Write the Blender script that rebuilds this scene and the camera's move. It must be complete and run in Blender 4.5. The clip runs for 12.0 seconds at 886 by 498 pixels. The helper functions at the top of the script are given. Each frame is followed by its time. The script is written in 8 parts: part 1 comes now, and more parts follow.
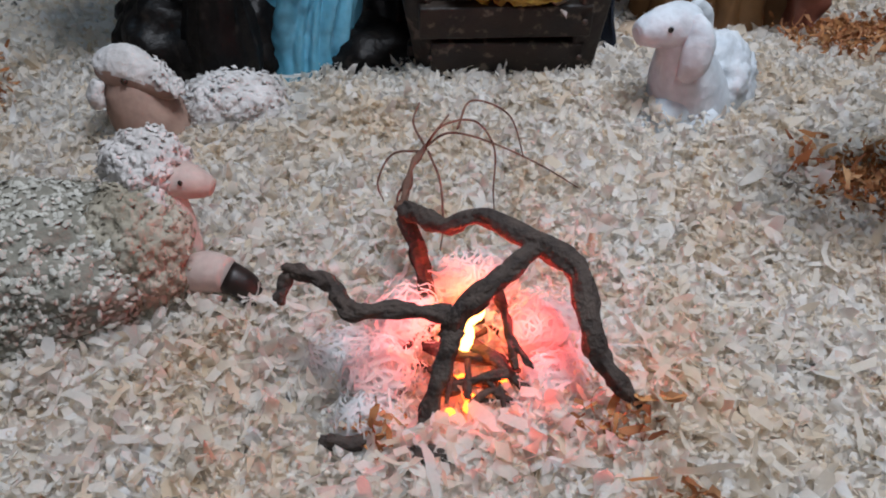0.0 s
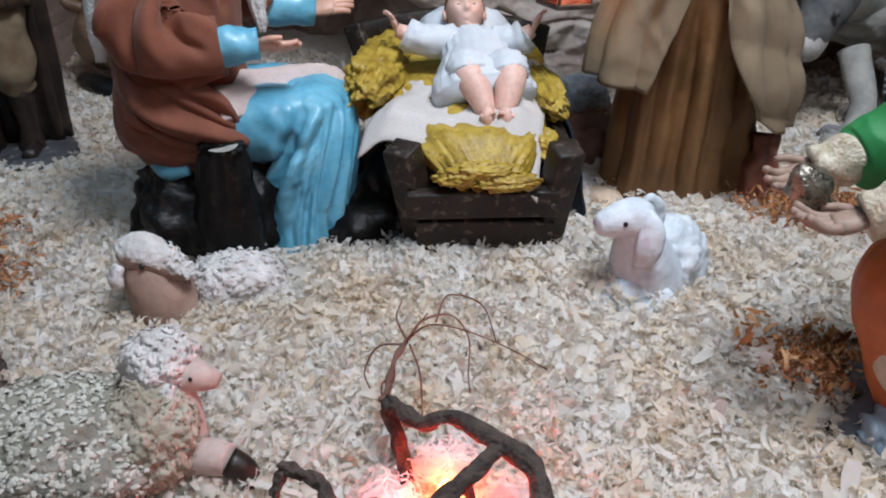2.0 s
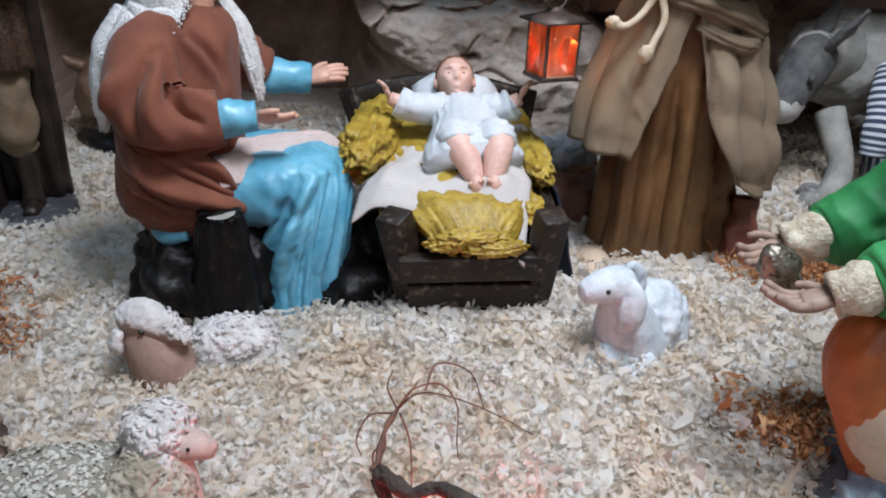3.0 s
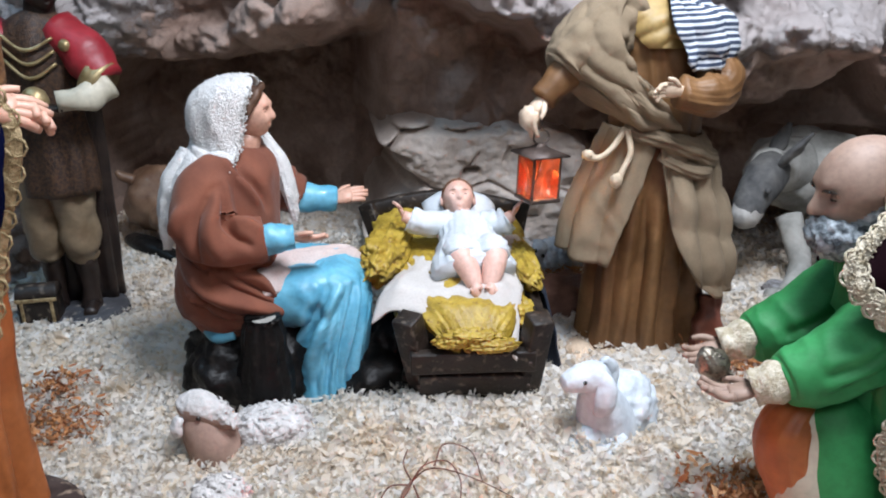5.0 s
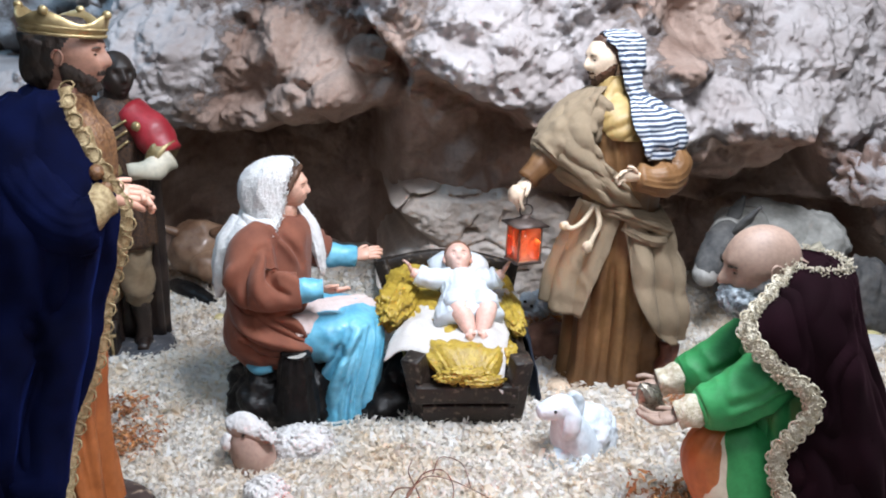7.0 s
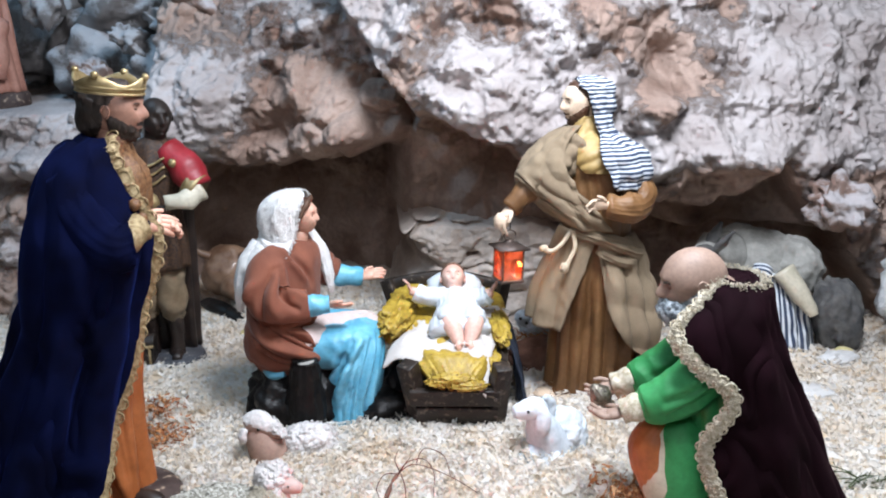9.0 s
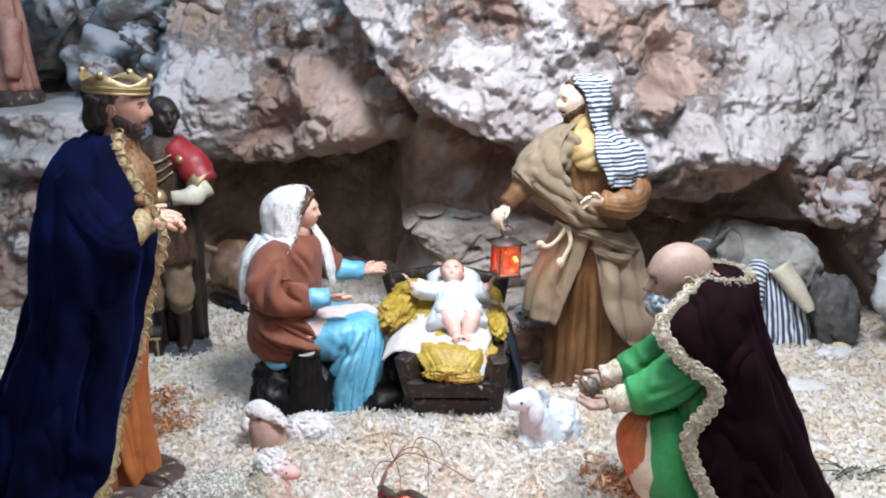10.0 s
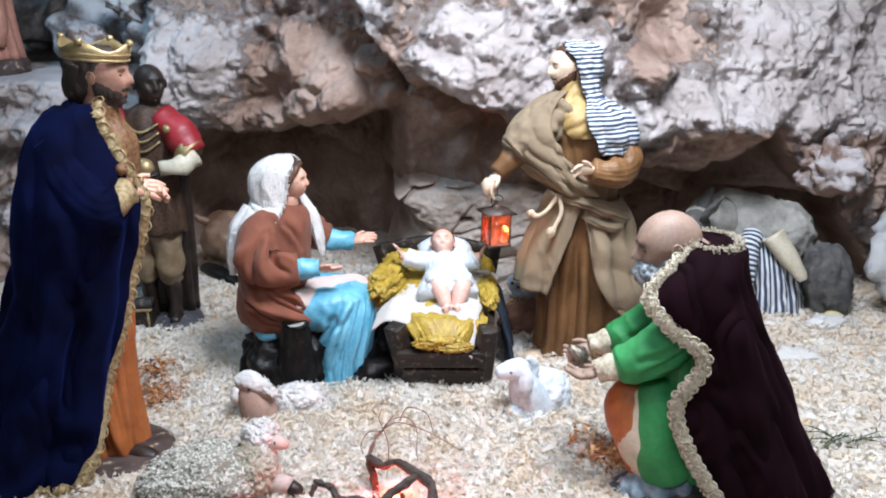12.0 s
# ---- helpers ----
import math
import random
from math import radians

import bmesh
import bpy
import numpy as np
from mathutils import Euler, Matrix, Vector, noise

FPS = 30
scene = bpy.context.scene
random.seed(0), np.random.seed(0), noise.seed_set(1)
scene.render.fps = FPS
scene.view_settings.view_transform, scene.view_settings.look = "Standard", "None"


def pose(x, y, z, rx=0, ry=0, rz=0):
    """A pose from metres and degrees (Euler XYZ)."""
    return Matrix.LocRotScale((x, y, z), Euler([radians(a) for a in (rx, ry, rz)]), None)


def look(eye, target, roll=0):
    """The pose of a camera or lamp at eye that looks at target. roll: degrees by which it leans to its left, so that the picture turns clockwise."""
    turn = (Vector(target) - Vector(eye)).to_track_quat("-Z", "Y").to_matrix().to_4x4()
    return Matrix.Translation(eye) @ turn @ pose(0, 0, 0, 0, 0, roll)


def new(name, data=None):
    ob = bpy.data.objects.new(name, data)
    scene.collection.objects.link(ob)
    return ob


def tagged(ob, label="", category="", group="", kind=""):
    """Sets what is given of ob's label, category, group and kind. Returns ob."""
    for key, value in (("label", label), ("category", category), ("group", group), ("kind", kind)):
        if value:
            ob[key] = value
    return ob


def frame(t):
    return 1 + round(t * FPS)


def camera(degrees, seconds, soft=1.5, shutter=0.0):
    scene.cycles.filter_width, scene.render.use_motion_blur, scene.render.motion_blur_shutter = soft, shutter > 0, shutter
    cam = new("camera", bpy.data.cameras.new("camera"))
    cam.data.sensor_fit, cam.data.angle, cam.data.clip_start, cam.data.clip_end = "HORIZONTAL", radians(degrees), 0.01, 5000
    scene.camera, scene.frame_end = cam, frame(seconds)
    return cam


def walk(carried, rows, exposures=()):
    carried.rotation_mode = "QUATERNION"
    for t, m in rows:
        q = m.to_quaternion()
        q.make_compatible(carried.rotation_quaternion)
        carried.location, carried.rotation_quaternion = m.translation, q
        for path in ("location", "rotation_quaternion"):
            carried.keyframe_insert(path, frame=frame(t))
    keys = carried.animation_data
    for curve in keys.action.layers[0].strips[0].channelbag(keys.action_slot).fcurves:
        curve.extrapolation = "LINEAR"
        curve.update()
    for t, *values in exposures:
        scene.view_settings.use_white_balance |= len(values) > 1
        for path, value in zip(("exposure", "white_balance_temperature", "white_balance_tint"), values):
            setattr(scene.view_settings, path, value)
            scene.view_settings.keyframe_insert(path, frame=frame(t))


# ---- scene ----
cam = camera(59.9, 12.0, soft=2.0)
METRES, EYE, TILT, LEAN, TURN = 0.8, 0.33, -36.0, 0.0, 0.0
ROWS = [
    (0.0, 0.0, 0.0, 0.0, 0.0, 0.0, -0.0),
    (0.5, 0.0033, -0.0562, 0.0268, 0.33, 2.64, -0.07),
    (1.0, 0.0017, -0.0798, 0.048, -0.14, 4.56, 0.09),
    (1.5, 0.0071, -0.0907, 0.066, -0.06, 6.04, 0.09),
    (2.0, 0.0188, -0.0926, 0.0815, -0.06, 7.1, 0.02),
    (2.5, 0.0194, -0.1026, 0.0974, -0.31, 8.36, -0.14),
    (3.0, 0.0228, -0.1311, 0.1127, -0.55, 9.77, 0.05),
    (5.0, 0.0267, -0.334, 0.1076, 0.18, 15.55, 0.3),
    (5.5, 0.0234, -0.4031, 0.0962, 0.42, 16.65, 0.06),
    (6.0, 0.0105, -0.4733, 0.0888, 0.21, 17.43, -0.06),
    (6.5, 0.0118, -0.5407, 0.0735, 0.12, 18.1, -0.68),
    (7.0, 0.0377, -0.6045, 0.0508, 0.35, 18.73, -0.85),
    (9.0, 0.145, -0.7906, -0.0235, 3.11, 20.59, -1.81),
    (9.5, 0.1613, -0.8196, -0.0338, 3.49, 21.01, -2.13),
    (10.0, 0.1833, -0.8248, -0.0393, 4.0, 20.3, -2.34),
    (10.5, 0.1847, -0.8185, -0.0352, 4.0, 19.94, -2.49),
    (11.0, 0.1928, -0.8208, -0.0438, 3.81, 19.16, -2.43),
    (11.5, 0.1962, -0.8129, -0.0441, 3.74, 18.55, -2.17),
    (12.0, 0.2029, -0.8089, -0.0373, 3.99, 18.16, -2.13),
]
walk(cam, [(t, pose(0, 0, EYE, TILT, LEAN, TURN) @ pose(METRES * x, METRES * y, METRES * z, 90 + pitch, roll, yaw)) for t, x, y, z, yaw, pitch, roll in ROWS],
     exposures=((0.0, -0.64), (1.0, -0.46), (2.5, -0.26), (5.5, 0.20), (9.0, 0.42), (12.0, 0.40)))

# ---- light: two ceiling lamps over the scene, an added front fill, the fire bulb and the lantern bulb ----
world = bpy.data.worlds.new("dim_room")
scene.world = world
world.use_nodes = True
world.node_tree.nodes["Background"].inputs[0].default_value = (0.75, 0.85, 1.0, 1)
world.node_tree.nodes["Background"].inputs[1].default_value = 0.015


def lamp(name, kind, m, power, colour, size):
    data = bpy.data.lights.new(name, kind)
    data.energy, data.color = power, colour
    if kind == "AREA":
        data.shape, data.size = "DISK", size
    else:
        data.shadow_soft_size = size
    ob = new(name, data)
    ob.matrix_world = m
    return ob


lamp("ceiling_lamp_main", "AREA", look((0.32, 0.34, 1.48), (0.24, 0.64, 0.0)), 34.5, (0.825, 0.89, 1.0), 0.50)
# Unseen fill added to brighten the hollow and the figures' fronts; no real fixture.
lamp("fill_lamp_front", "AREA", look((0.10, -0.55, 1.25), (0.10, 1.0, 0.15)), 5.6, (0.825, 0.89, 1.0), 0.50)
lamp("ceiling_lamp_cool", "AREA", look((-1.05, 0.75, 1.70), (-1.0, 1.5, 0.5)), 7.0, (0.40, 0.70, 1.0), 0.25)

# ---- materials ----


def surface(name, a, b, scale=20.0, rough=0.7, bump=0.3, bump_scale=120.0, metal=0.0, sheen=0.0, island=None, dirt=None,
            dist=0.002, coat=0.0, grain=0.35, spec=0.5):
    """Two colours mixed by coarse and fine noise, with a fine relief. dirt: a third colour in worn spots."""
    m = bpy.data.materials.new(name)
    m.use_nodes = True
    t = m.node_tree
    n, l = t.nodes, t.links
    p = n["Principled BSDF"]
    p.inputs["Metallic"].default_value = metal
    p.inputs["Coat Weight"].default_value = coat
    p.inputs["Specular IOR Level"].default_value = spec
    p.inputs["Sheen Weight"].default_value = sheen
    p.inputs["Sheen Roughness"].default_value = 0.35
    co = n.new("ShaderNodeTexCoord")
    n1 = n.new("ShaderNodeTexNoise")
    n1.inputs["Scale"].default_value, n1.inputs["Detail"].default_value = scale, 6
    n2 = n.new("ShaderNodeTexNoise")
    n2.inputs["Scale"].default_value, n2.inputs["Detail"].default_value = bump_scale, 4
    for q in (n1, n2):
        l.new(co.outputs["Object"], q.inputs["Vector"])
    ramp = n.new("ShaderNodeValToRGB")
    ramp.color_ramp.elements[0].position, ramp.color_ramp.elements[1].position = 0.35, 0.65
    ramp.color_ramp.elements[0].color, ramp.color_ramp.elements[1].color = (*a, 1), (*b, 1)
    l.new(n1.outputs["Fac"], ramp.inputs["Fac"])
    colour = ramp.outputs["Color"]
    fine = n.new("ShaderNodeMix")
    fine.data_type, fine.blend_type = "RGBA", "MULTIPLY"
    fine.inputs["Factor"].default_value = grain
    l.new(colour, fine.inputs["A"])
    l.new(n2.outputs["Color"], fine.inputs["B"])
    grey = n.new("ShaderNodeValToRGB")
    grey.color_ramp.elements[0].position, grey.color_ramp.elements[1].position = 0.3, 0.6
    grey.color_ramp.elements[0].color, grey.color_ramp.elements[1].color = (0.55, 0.55, 0.55, 1), (1, 1, 1, 1)
    l.new(n2.outputs["Fac"], grey.inputs["Fac"])
    l.new(grey.outputs["Color"], fine.inputs["B"])
    colour = fine.outputs["Result"]
    if dirt:
        n3 = n.new("ShaderNodeTexNoise")
        n3.inputs["Scale"].default_value, n3.inputs["Detail"].default_value = scale * 2.3, 8
        l.new(co.outputs["Object"], n3.inputs["Vector"])
        spot = n.new("ShaderNodeValToRGB")
        spot.color_ramp.elements[0].position, spot.color_ramp.elements[1].position = 0.58, 0.66
        l.new(n3.outputs["Fac"], spot.inputs["Fac"])
        mix = n.new("ShaderNodeMix")
        mix.data_type = "RGBA"
        l.new(spot.outputs["Color"], mix.inputs["Factor"])
        l.new(colour, mix.inputs["A"])
        mix.inputs["B"].default_value = (*dirt, 1)
        colour = mix.outputs["Result"]
    l.new(colour, p.inputs["Base Color"])
    r = n.new("ShaderNodeMapRange")
    r.inputs["To Min"].default_value, r.inputs["To Max"].default_value = max(rough - 0.12, 0.02), min(rough + 0.12, 1)
    l.new(n1.outputs["Fac"], r.inputs["Value"])
    l.new(r.outputs["Result"], p.inputs["Roughness"])
    if bump:
        bp = n.new("ShaderNodeBump")
        bp.inputs["Strength"].default_value, bp.inputs["Distance"].default_value = bump, dist
        l.new(n2.outputs["Fac"], bp.inputs["Height"])
        l.new(bp.outputs["Normal"], p.inputs["Normal"])
    return m


def glow(name, colour, power):
    m = bpy.data.materials.new(name)
    m.use_nodes = True
    p = m.node_tree.nodes["Principled BSDF"]
    p.inputs["Base Color"].default_value = (*colour, 1)
    p.inputs["Emission Color"].default_value, p.inputs["Emission Strength"].default_value = (*colour, 1), power
    return m


def stripes_cloth():
    """White cotton with dark blue stripes across its length, after the cloth's own running length."""
    m = surface("striped_cotton", (0.56, 0.60, 0.65), (0.64, 0.67, 0.70), 30, 0.85, 0.4, 900, dist=0.0006)
    t = m.node_tree
    n, l = t.nodes, t.links
    p = n["Principled BSDF"]
    uv = n.new("ShaderNodeUVMap")
    sep = n.new("ShaderNodeSeparateXYZ")
    l.new(uv.outputs["UV"], sep.inputs[0])
    mul = n.new("ShaderNodeMath")
    mul.operation = "MULTIPLY"
    mul.inputs[1].default_value = 1 / 0.0094
    l.new(sep.outputs["Y"], mul.inputs[0])
    fr = n.new("ShaderNodeMath")
    fr.operation = "FRACT"
    l.new(mul.outputs[0], fr.inputs[0])
    ramp = n.new("ShaderNodeValToRGB")
    e = ramp.color_ramp.elements
    e[0].position, e[0].color = 0.40, (1, 1, 1, 1)
    e[1].position, e[1].color = 0.46, (0, 0, 0, 1)
    last = e.new(0.96)
    last.color = (0, 0, 0, 1)
    edge = e.new(1.0)
    edge.color = (1, 1, 1, 1)
    l.new(fr.outputs[0], ramp.inputs["Fac"])
    mix = n.new("ShaderNodeMix")
    mix.data_type = "RGBA"
    l.new(ramp.outputs["Color"], mix.inputs["Factor"])
    old = p.inputs["Base Color"].links[0].from_socket
    mix.inputs["A"].default_value = (0.035, 0.05, 0.09, 1)
    l.new(old, mix.inputs["B"])
    l.new(mix.outputs["Result"], p.inputs["Base Color"])
    return m


def island_mix(name, colours, rough, translucent=0.0, patch=None):
    """One of several colours for each loose piece of a mesh. patch: a tint that comes and goes in patches."""
    m = surface(name, (0.96, 0.96, 0.96), (1.0, 1.0, 1.0), 60, rough, 0.3, 500, dist=0.0006, grain=0.12)
    n, l = m.node_tree.nodes, m.node_tree.links
    p = n["Principled BSDF"]
    geo = n.new("ShaderNodeNewGeometry")
    ramp = n.new("ShaderNodeValToRGB")
    e = ramp.color_ramp.elements
    e[0].position, e[0].color = 0.0, (*colours[0], 1)
    e[1].position, e[1].color = 1.0, (*colours[-1], 1)
    for i, c in enumerate(colours[1:-1], 1):
        k = e.new(i / (len(colours) - 1))
        k.color = (*c, 1)
    l.new(geo.outputs["Random Per Island"], ramp.inputs["Fac"])
    mix = n.new("ShaderNodeMix")
    mix.data_type, mix.blend_type = "RGBA", "MULTIPLY"
    mix.inputs["Factor"].default_value = 1
    old = p.inputs["Base Color"].links[0].from_socket
    l.new(old, mix.inputs["A"])
    l.new(ramp.outputs["Color"], mix.inputs["B"])
    if patch:
        zone = n.new("ShaderNodeTexNoise")
        zone.inputs["Scale"].default_value, zone.inputs["Detail"].default_value = 11, 4
        co = n.new("ShaderNodeTexCoord")
        l.new(co.outputs["Object"], zone.inputs["Vector"])
        part_of = n.new("ShaderNodeMapRange")
        part_of.inputs["From Min"].default_value, part_of.inputs["From Max"].default_value, part_of.inputs["To Max"].default_value = 0.50, 0.72, 0.75
        l.new(zone.outputs["Fac"], part_of.inputs["Value"])
        tan = n.new("ShaderNodeMix")
        tan.data_type, tan.blend_type = "RGBA", "MULTIPLY"
        l.new(part_of.outputs["Result"], tan.inputs["Factor"])
        l.new(mix.outputs["Result"], tan.inputs["A"])
        tan.inputs["B"].default_value = (*patch, 1)
        mix = tan
    l.new(mix.outputs["Result"], p.inputs["Base Color"])
    if translucent:
        tr = n.new("ShaderNodeBsdfTranslucent")
        l.new(mix.outputs["Result"], tr.inputs["Color"])
        both = n.new("ShaderNodeMixShader")
        both.inputs[0].default_value = translucent
        l.new(p.outputs[0], both.inputs[1])
        l.new(tr.outputs[0], both.inputs[2])
        l.new(both.outputs[0], n["Material Output"].inputs["Surface"])
    return m


def rock_material(name, bare_a, bare_b, dust, cover):
    """Brown limestone with pale plaster dust on the faces that look up, pitted."""
    m = surface(name, bare_a, bare_b, 7, 0.9, 1.0, 70, dist=0.006)
    n, l = m.node_tree.nodes, m.node_tree.links
    p = n["Principled BSDF"]
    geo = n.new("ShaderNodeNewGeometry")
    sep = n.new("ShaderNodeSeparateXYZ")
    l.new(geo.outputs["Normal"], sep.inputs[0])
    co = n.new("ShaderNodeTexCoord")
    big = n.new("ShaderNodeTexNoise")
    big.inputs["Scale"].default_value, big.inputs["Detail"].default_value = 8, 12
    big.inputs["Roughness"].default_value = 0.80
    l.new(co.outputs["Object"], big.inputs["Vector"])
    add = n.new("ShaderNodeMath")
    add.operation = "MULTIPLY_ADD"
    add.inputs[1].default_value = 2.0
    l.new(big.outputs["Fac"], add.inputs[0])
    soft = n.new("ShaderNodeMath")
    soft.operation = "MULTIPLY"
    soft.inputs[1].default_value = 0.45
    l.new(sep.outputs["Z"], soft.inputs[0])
    zone = n.new("ShaderNodeTexNoise")
    zone.inputs["Scale"].default_value, zone.inputs["Detail"].default_value = 3.2, 3
    l.new(co.outputs["Object"], zone.inputs["Vector"])
    place = n.new("ShaderNodeSeparateXYZ")
    l.new(co.outputs["Object"], place.inputs[0])
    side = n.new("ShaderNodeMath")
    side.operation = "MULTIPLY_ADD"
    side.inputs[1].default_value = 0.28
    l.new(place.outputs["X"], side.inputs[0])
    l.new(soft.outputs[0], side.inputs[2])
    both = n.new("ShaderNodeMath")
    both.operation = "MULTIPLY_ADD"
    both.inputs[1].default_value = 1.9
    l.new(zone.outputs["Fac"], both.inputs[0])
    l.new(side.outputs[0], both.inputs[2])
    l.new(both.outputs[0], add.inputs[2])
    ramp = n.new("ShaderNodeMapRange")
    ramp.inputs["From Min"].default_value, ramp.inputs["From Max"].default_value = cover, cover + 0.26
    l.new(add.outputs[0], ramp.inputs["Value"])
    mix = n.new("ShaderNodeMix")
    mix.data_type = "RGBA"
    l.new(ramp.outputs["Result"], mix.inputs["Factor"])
    crumb = n.new("ShaderNodeTexNoise")
    crumb.inputs["Scale"].default_value, crumb.inputs["Detail"].default_value = 55, 8
    crumb.inputs["Roughness"].default_value = 0.72
    l.new(co.outputs["Object"], crumb.inputs["Vector"])
    lump = n.new("ShaderNodeBump")
    lump.inputs["Distance"].default_value, lump.inputs["Strength"].default_value = 0.016, 0.9
    l.new(crumb.outputs["Fac"], lump.inputs["Height"])
    if p.inputs["Normal"].is_linked:
        l.new(p.inputs["Normal"].links[0].from_socket, lump.inputs["Normal"])
    l.new(lump.outputs["Normal"], p.inputs["Normal"])
    old = p.inputs["Base Color"].links[0].from_socket
    l.new(old, mix.inputs["A"])
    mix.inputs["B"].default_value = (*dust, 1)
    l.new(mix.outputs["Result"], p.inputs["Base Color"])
    return m


def crusted_rock(name, bare_a, bare_b, dust_a, dust_b):
    """Bare beige-brown stone under a crumbling pale crust; the mesh tells where the crust lies."""
    m = surface(name, bare_a, bare_b, 6, 0.92, 0.8, 90, dist=0.004, grain=0.3, spec=0.25)
    n, l = m.node_tree.nodes, m.node_tree.links
    p = n["Principled BSDF"]
    co = n.new("ShaderNodeTexCoord")
    at = n.new("ShaderNodeAttribute")
    at.attribute_name = "crust"
    fine = n.new("ShaderNodeTexNoise")
    fine.inputs["Scale"].default_value, fine.inputs["Detail"].default_value, fine.inputs["Roughness"].default_value = 26, 10, 0.75
    tone = n.new("ShaderNodeTexNoise")
    tone.inputs["Scale"].default_value, tone.inputs["Detail"].default_value = 9, 6
    pock = n.new("ShaderNodeTexVoronoi")
    pock.inputs["Scale"].default_value = 48
    for q in (fine, tone, pock):
        l.new(co.outputs["Object"], q.inputs["Vector"])
    add = n.new("ShaderNodeMath")
    add.operation = "MULTIPLY_ADD"
    add.inputs[1].default_value = 1.5
    l.new(fine.outputs["Fac"], add.inputs[0])
    l.new(at.outputs["Fac"], add.inputs[2])
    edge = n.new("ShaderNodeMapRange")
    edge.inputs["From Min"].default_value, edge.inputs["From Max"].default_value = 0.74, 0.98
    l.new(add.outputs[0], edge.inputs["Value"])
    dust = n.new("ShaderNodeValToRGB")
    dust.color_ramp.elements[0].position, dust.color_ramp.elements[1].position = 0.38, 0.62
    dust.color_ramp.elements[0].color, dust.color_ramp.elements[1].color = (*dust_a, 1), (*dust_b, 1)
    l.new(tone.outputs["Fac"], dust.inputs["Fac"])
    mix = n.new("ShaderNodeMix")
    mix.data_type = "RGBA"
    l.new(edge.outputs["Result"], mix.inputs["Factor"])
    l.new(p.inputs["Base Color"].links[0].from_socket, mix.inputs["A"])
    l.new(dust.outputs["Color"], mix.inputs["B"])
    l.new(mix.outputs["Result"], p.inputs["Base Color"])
    grit = n.new("ShaderNodeMath")
    grit.operation = "MULTIPLY_ADD"
    grit.inputs[1].default_value = 0.5
    l.new(pock.outputs["Distance"], grit.inputs[0])
    l.new(fine.outputs["Fac"], grit.inputs[2])
    deep = n.new("ShaderNodeMath")
    deep.operation = "MULTIPLY"
    l.new(grit.outputs[0], deep.inputs[0])
    l.new(edge.outputs["Result"], deep.inputs[1])
    lump = n.new("ShaderNodeBump")
    lump.inputs["Distance"].default_value, lump.inputs["Strength"].default_value = 0.014, 0.85
    l.new(deep.outputs[0], lump.inputs["Height"])
    l.new(p.inputs["Normal"].links[0].from_socket, lump.inputs["Normal"])
    l.new(lump.outputs["Normal"], p.inputs["Normal"])
    return m


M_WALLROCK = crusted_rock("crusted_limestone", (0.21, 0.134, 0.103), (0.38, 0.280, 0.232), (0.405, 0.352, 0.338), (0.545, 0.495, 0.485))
M_LEDGE = crusted_rock("cracked_pale_stone", (0.46, 0.385, 0.335), (0.60, 0.520, 0.460), (0.60, 0.54, 0.49), (0.66, 0.60, 0.55))
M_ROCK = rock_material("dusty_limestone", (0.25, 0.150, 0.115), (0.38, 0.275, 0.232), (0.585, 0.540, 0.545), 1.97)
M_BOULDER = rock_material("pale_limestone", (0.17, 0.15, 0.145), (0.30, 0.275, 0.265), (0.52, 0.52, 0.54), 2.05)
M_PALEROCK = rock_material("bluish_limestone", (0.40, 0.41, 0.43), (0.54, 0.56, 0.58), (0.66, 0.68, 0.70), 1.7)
M_SHAVE = island_mix("wood_shavings", [(0.95, 0.925, 0.89), (0.94, 0.90, 0.85), (0.96, 0.945, 0.92), (0.91, 0.83, 0.72), (0.96, 0.94, 0.91), (0.95, 0.915, 0.87), (0.93, 0.86, 0.77),
                                       (0.89, 0.78, 0.63), (0.96, 0.94, 0.915), (0.95, 0.92, 0.88), (0.93, 0.87, 0.79), (0.96, 0.945, 0.925)], 0.75, 0.62, (0.955, 0.86, 0.73))
M_SHAVELARGE = island_mix("broad_shavings", [(0.96, 0.95, 0.945), (0.94, 0.91, 0.86), (0.96, 0.95, 0.94), (0.96, 0.945, 0.93), (0.92, 0.86, 0.76), (0.96, 0.95, 0.945)], 0.75, 0.55)
M_COTTON = island_mix("cotton_wool", [(0.90, 0.90, 0.90), (0.93, 0.92, 0.92)], 1.0, 0.5)
M_RUST = island_mix("rust_fibre", [(0.42, 0.16, 0.06), (0.55, 0.26, 0.10), (0.34, 0.12, 0.05), (0.62, 0.36, 0.18)], 0.85, 0.1)
M_BED = surface("shavings_bed", (0.78, 0.70, 0.60), (0.91, 0.87, 0.81), 60, 0.9, 1.0, 160, dist=0.01, grain=0.15)
M_DARKWOOD = surface("dark_stained_wood", (0.009, 0.0065, 0.005), (0.026, 0.017, 0.012), 40, 0.5, 0.6, 150, dirt=(0.10, 0.078, 0.06), spec=0.4)
M_BARK = surface("burnt_bark", (0.035, 0.024, 0.020), (0.085, 0.060, 0.048), 90, 0.85, 1.0, 300, dist=0.003)
M_STRAW = surface("painted_straw", (0.33, 0.215, 0.025), (0.48, 0.335, 0.05), 60, 0.5, 0.6, 220, dirt=(0.20, 0.115, 0.02))
M_LINEN = surface("ivory_linen", (0.50, 0.46, 0.43), (0.58, 0.54, 0.51), 15, 0.8, 0.3, 600, dist=0.0006)
M_SKIN = surface("painted_skin", (0.58, 0.32, 0.23), (0.66, 0.39, 0.29), 25, 0.5, 0.1, 200, coat=0.05)
M_SKINBABY = surface("rosy_painted_skin", (0.66, 0.40, 0.32), (0.74, 0.48, 0.40), 25, 0.5, 0.1, 200, coat=0.05)
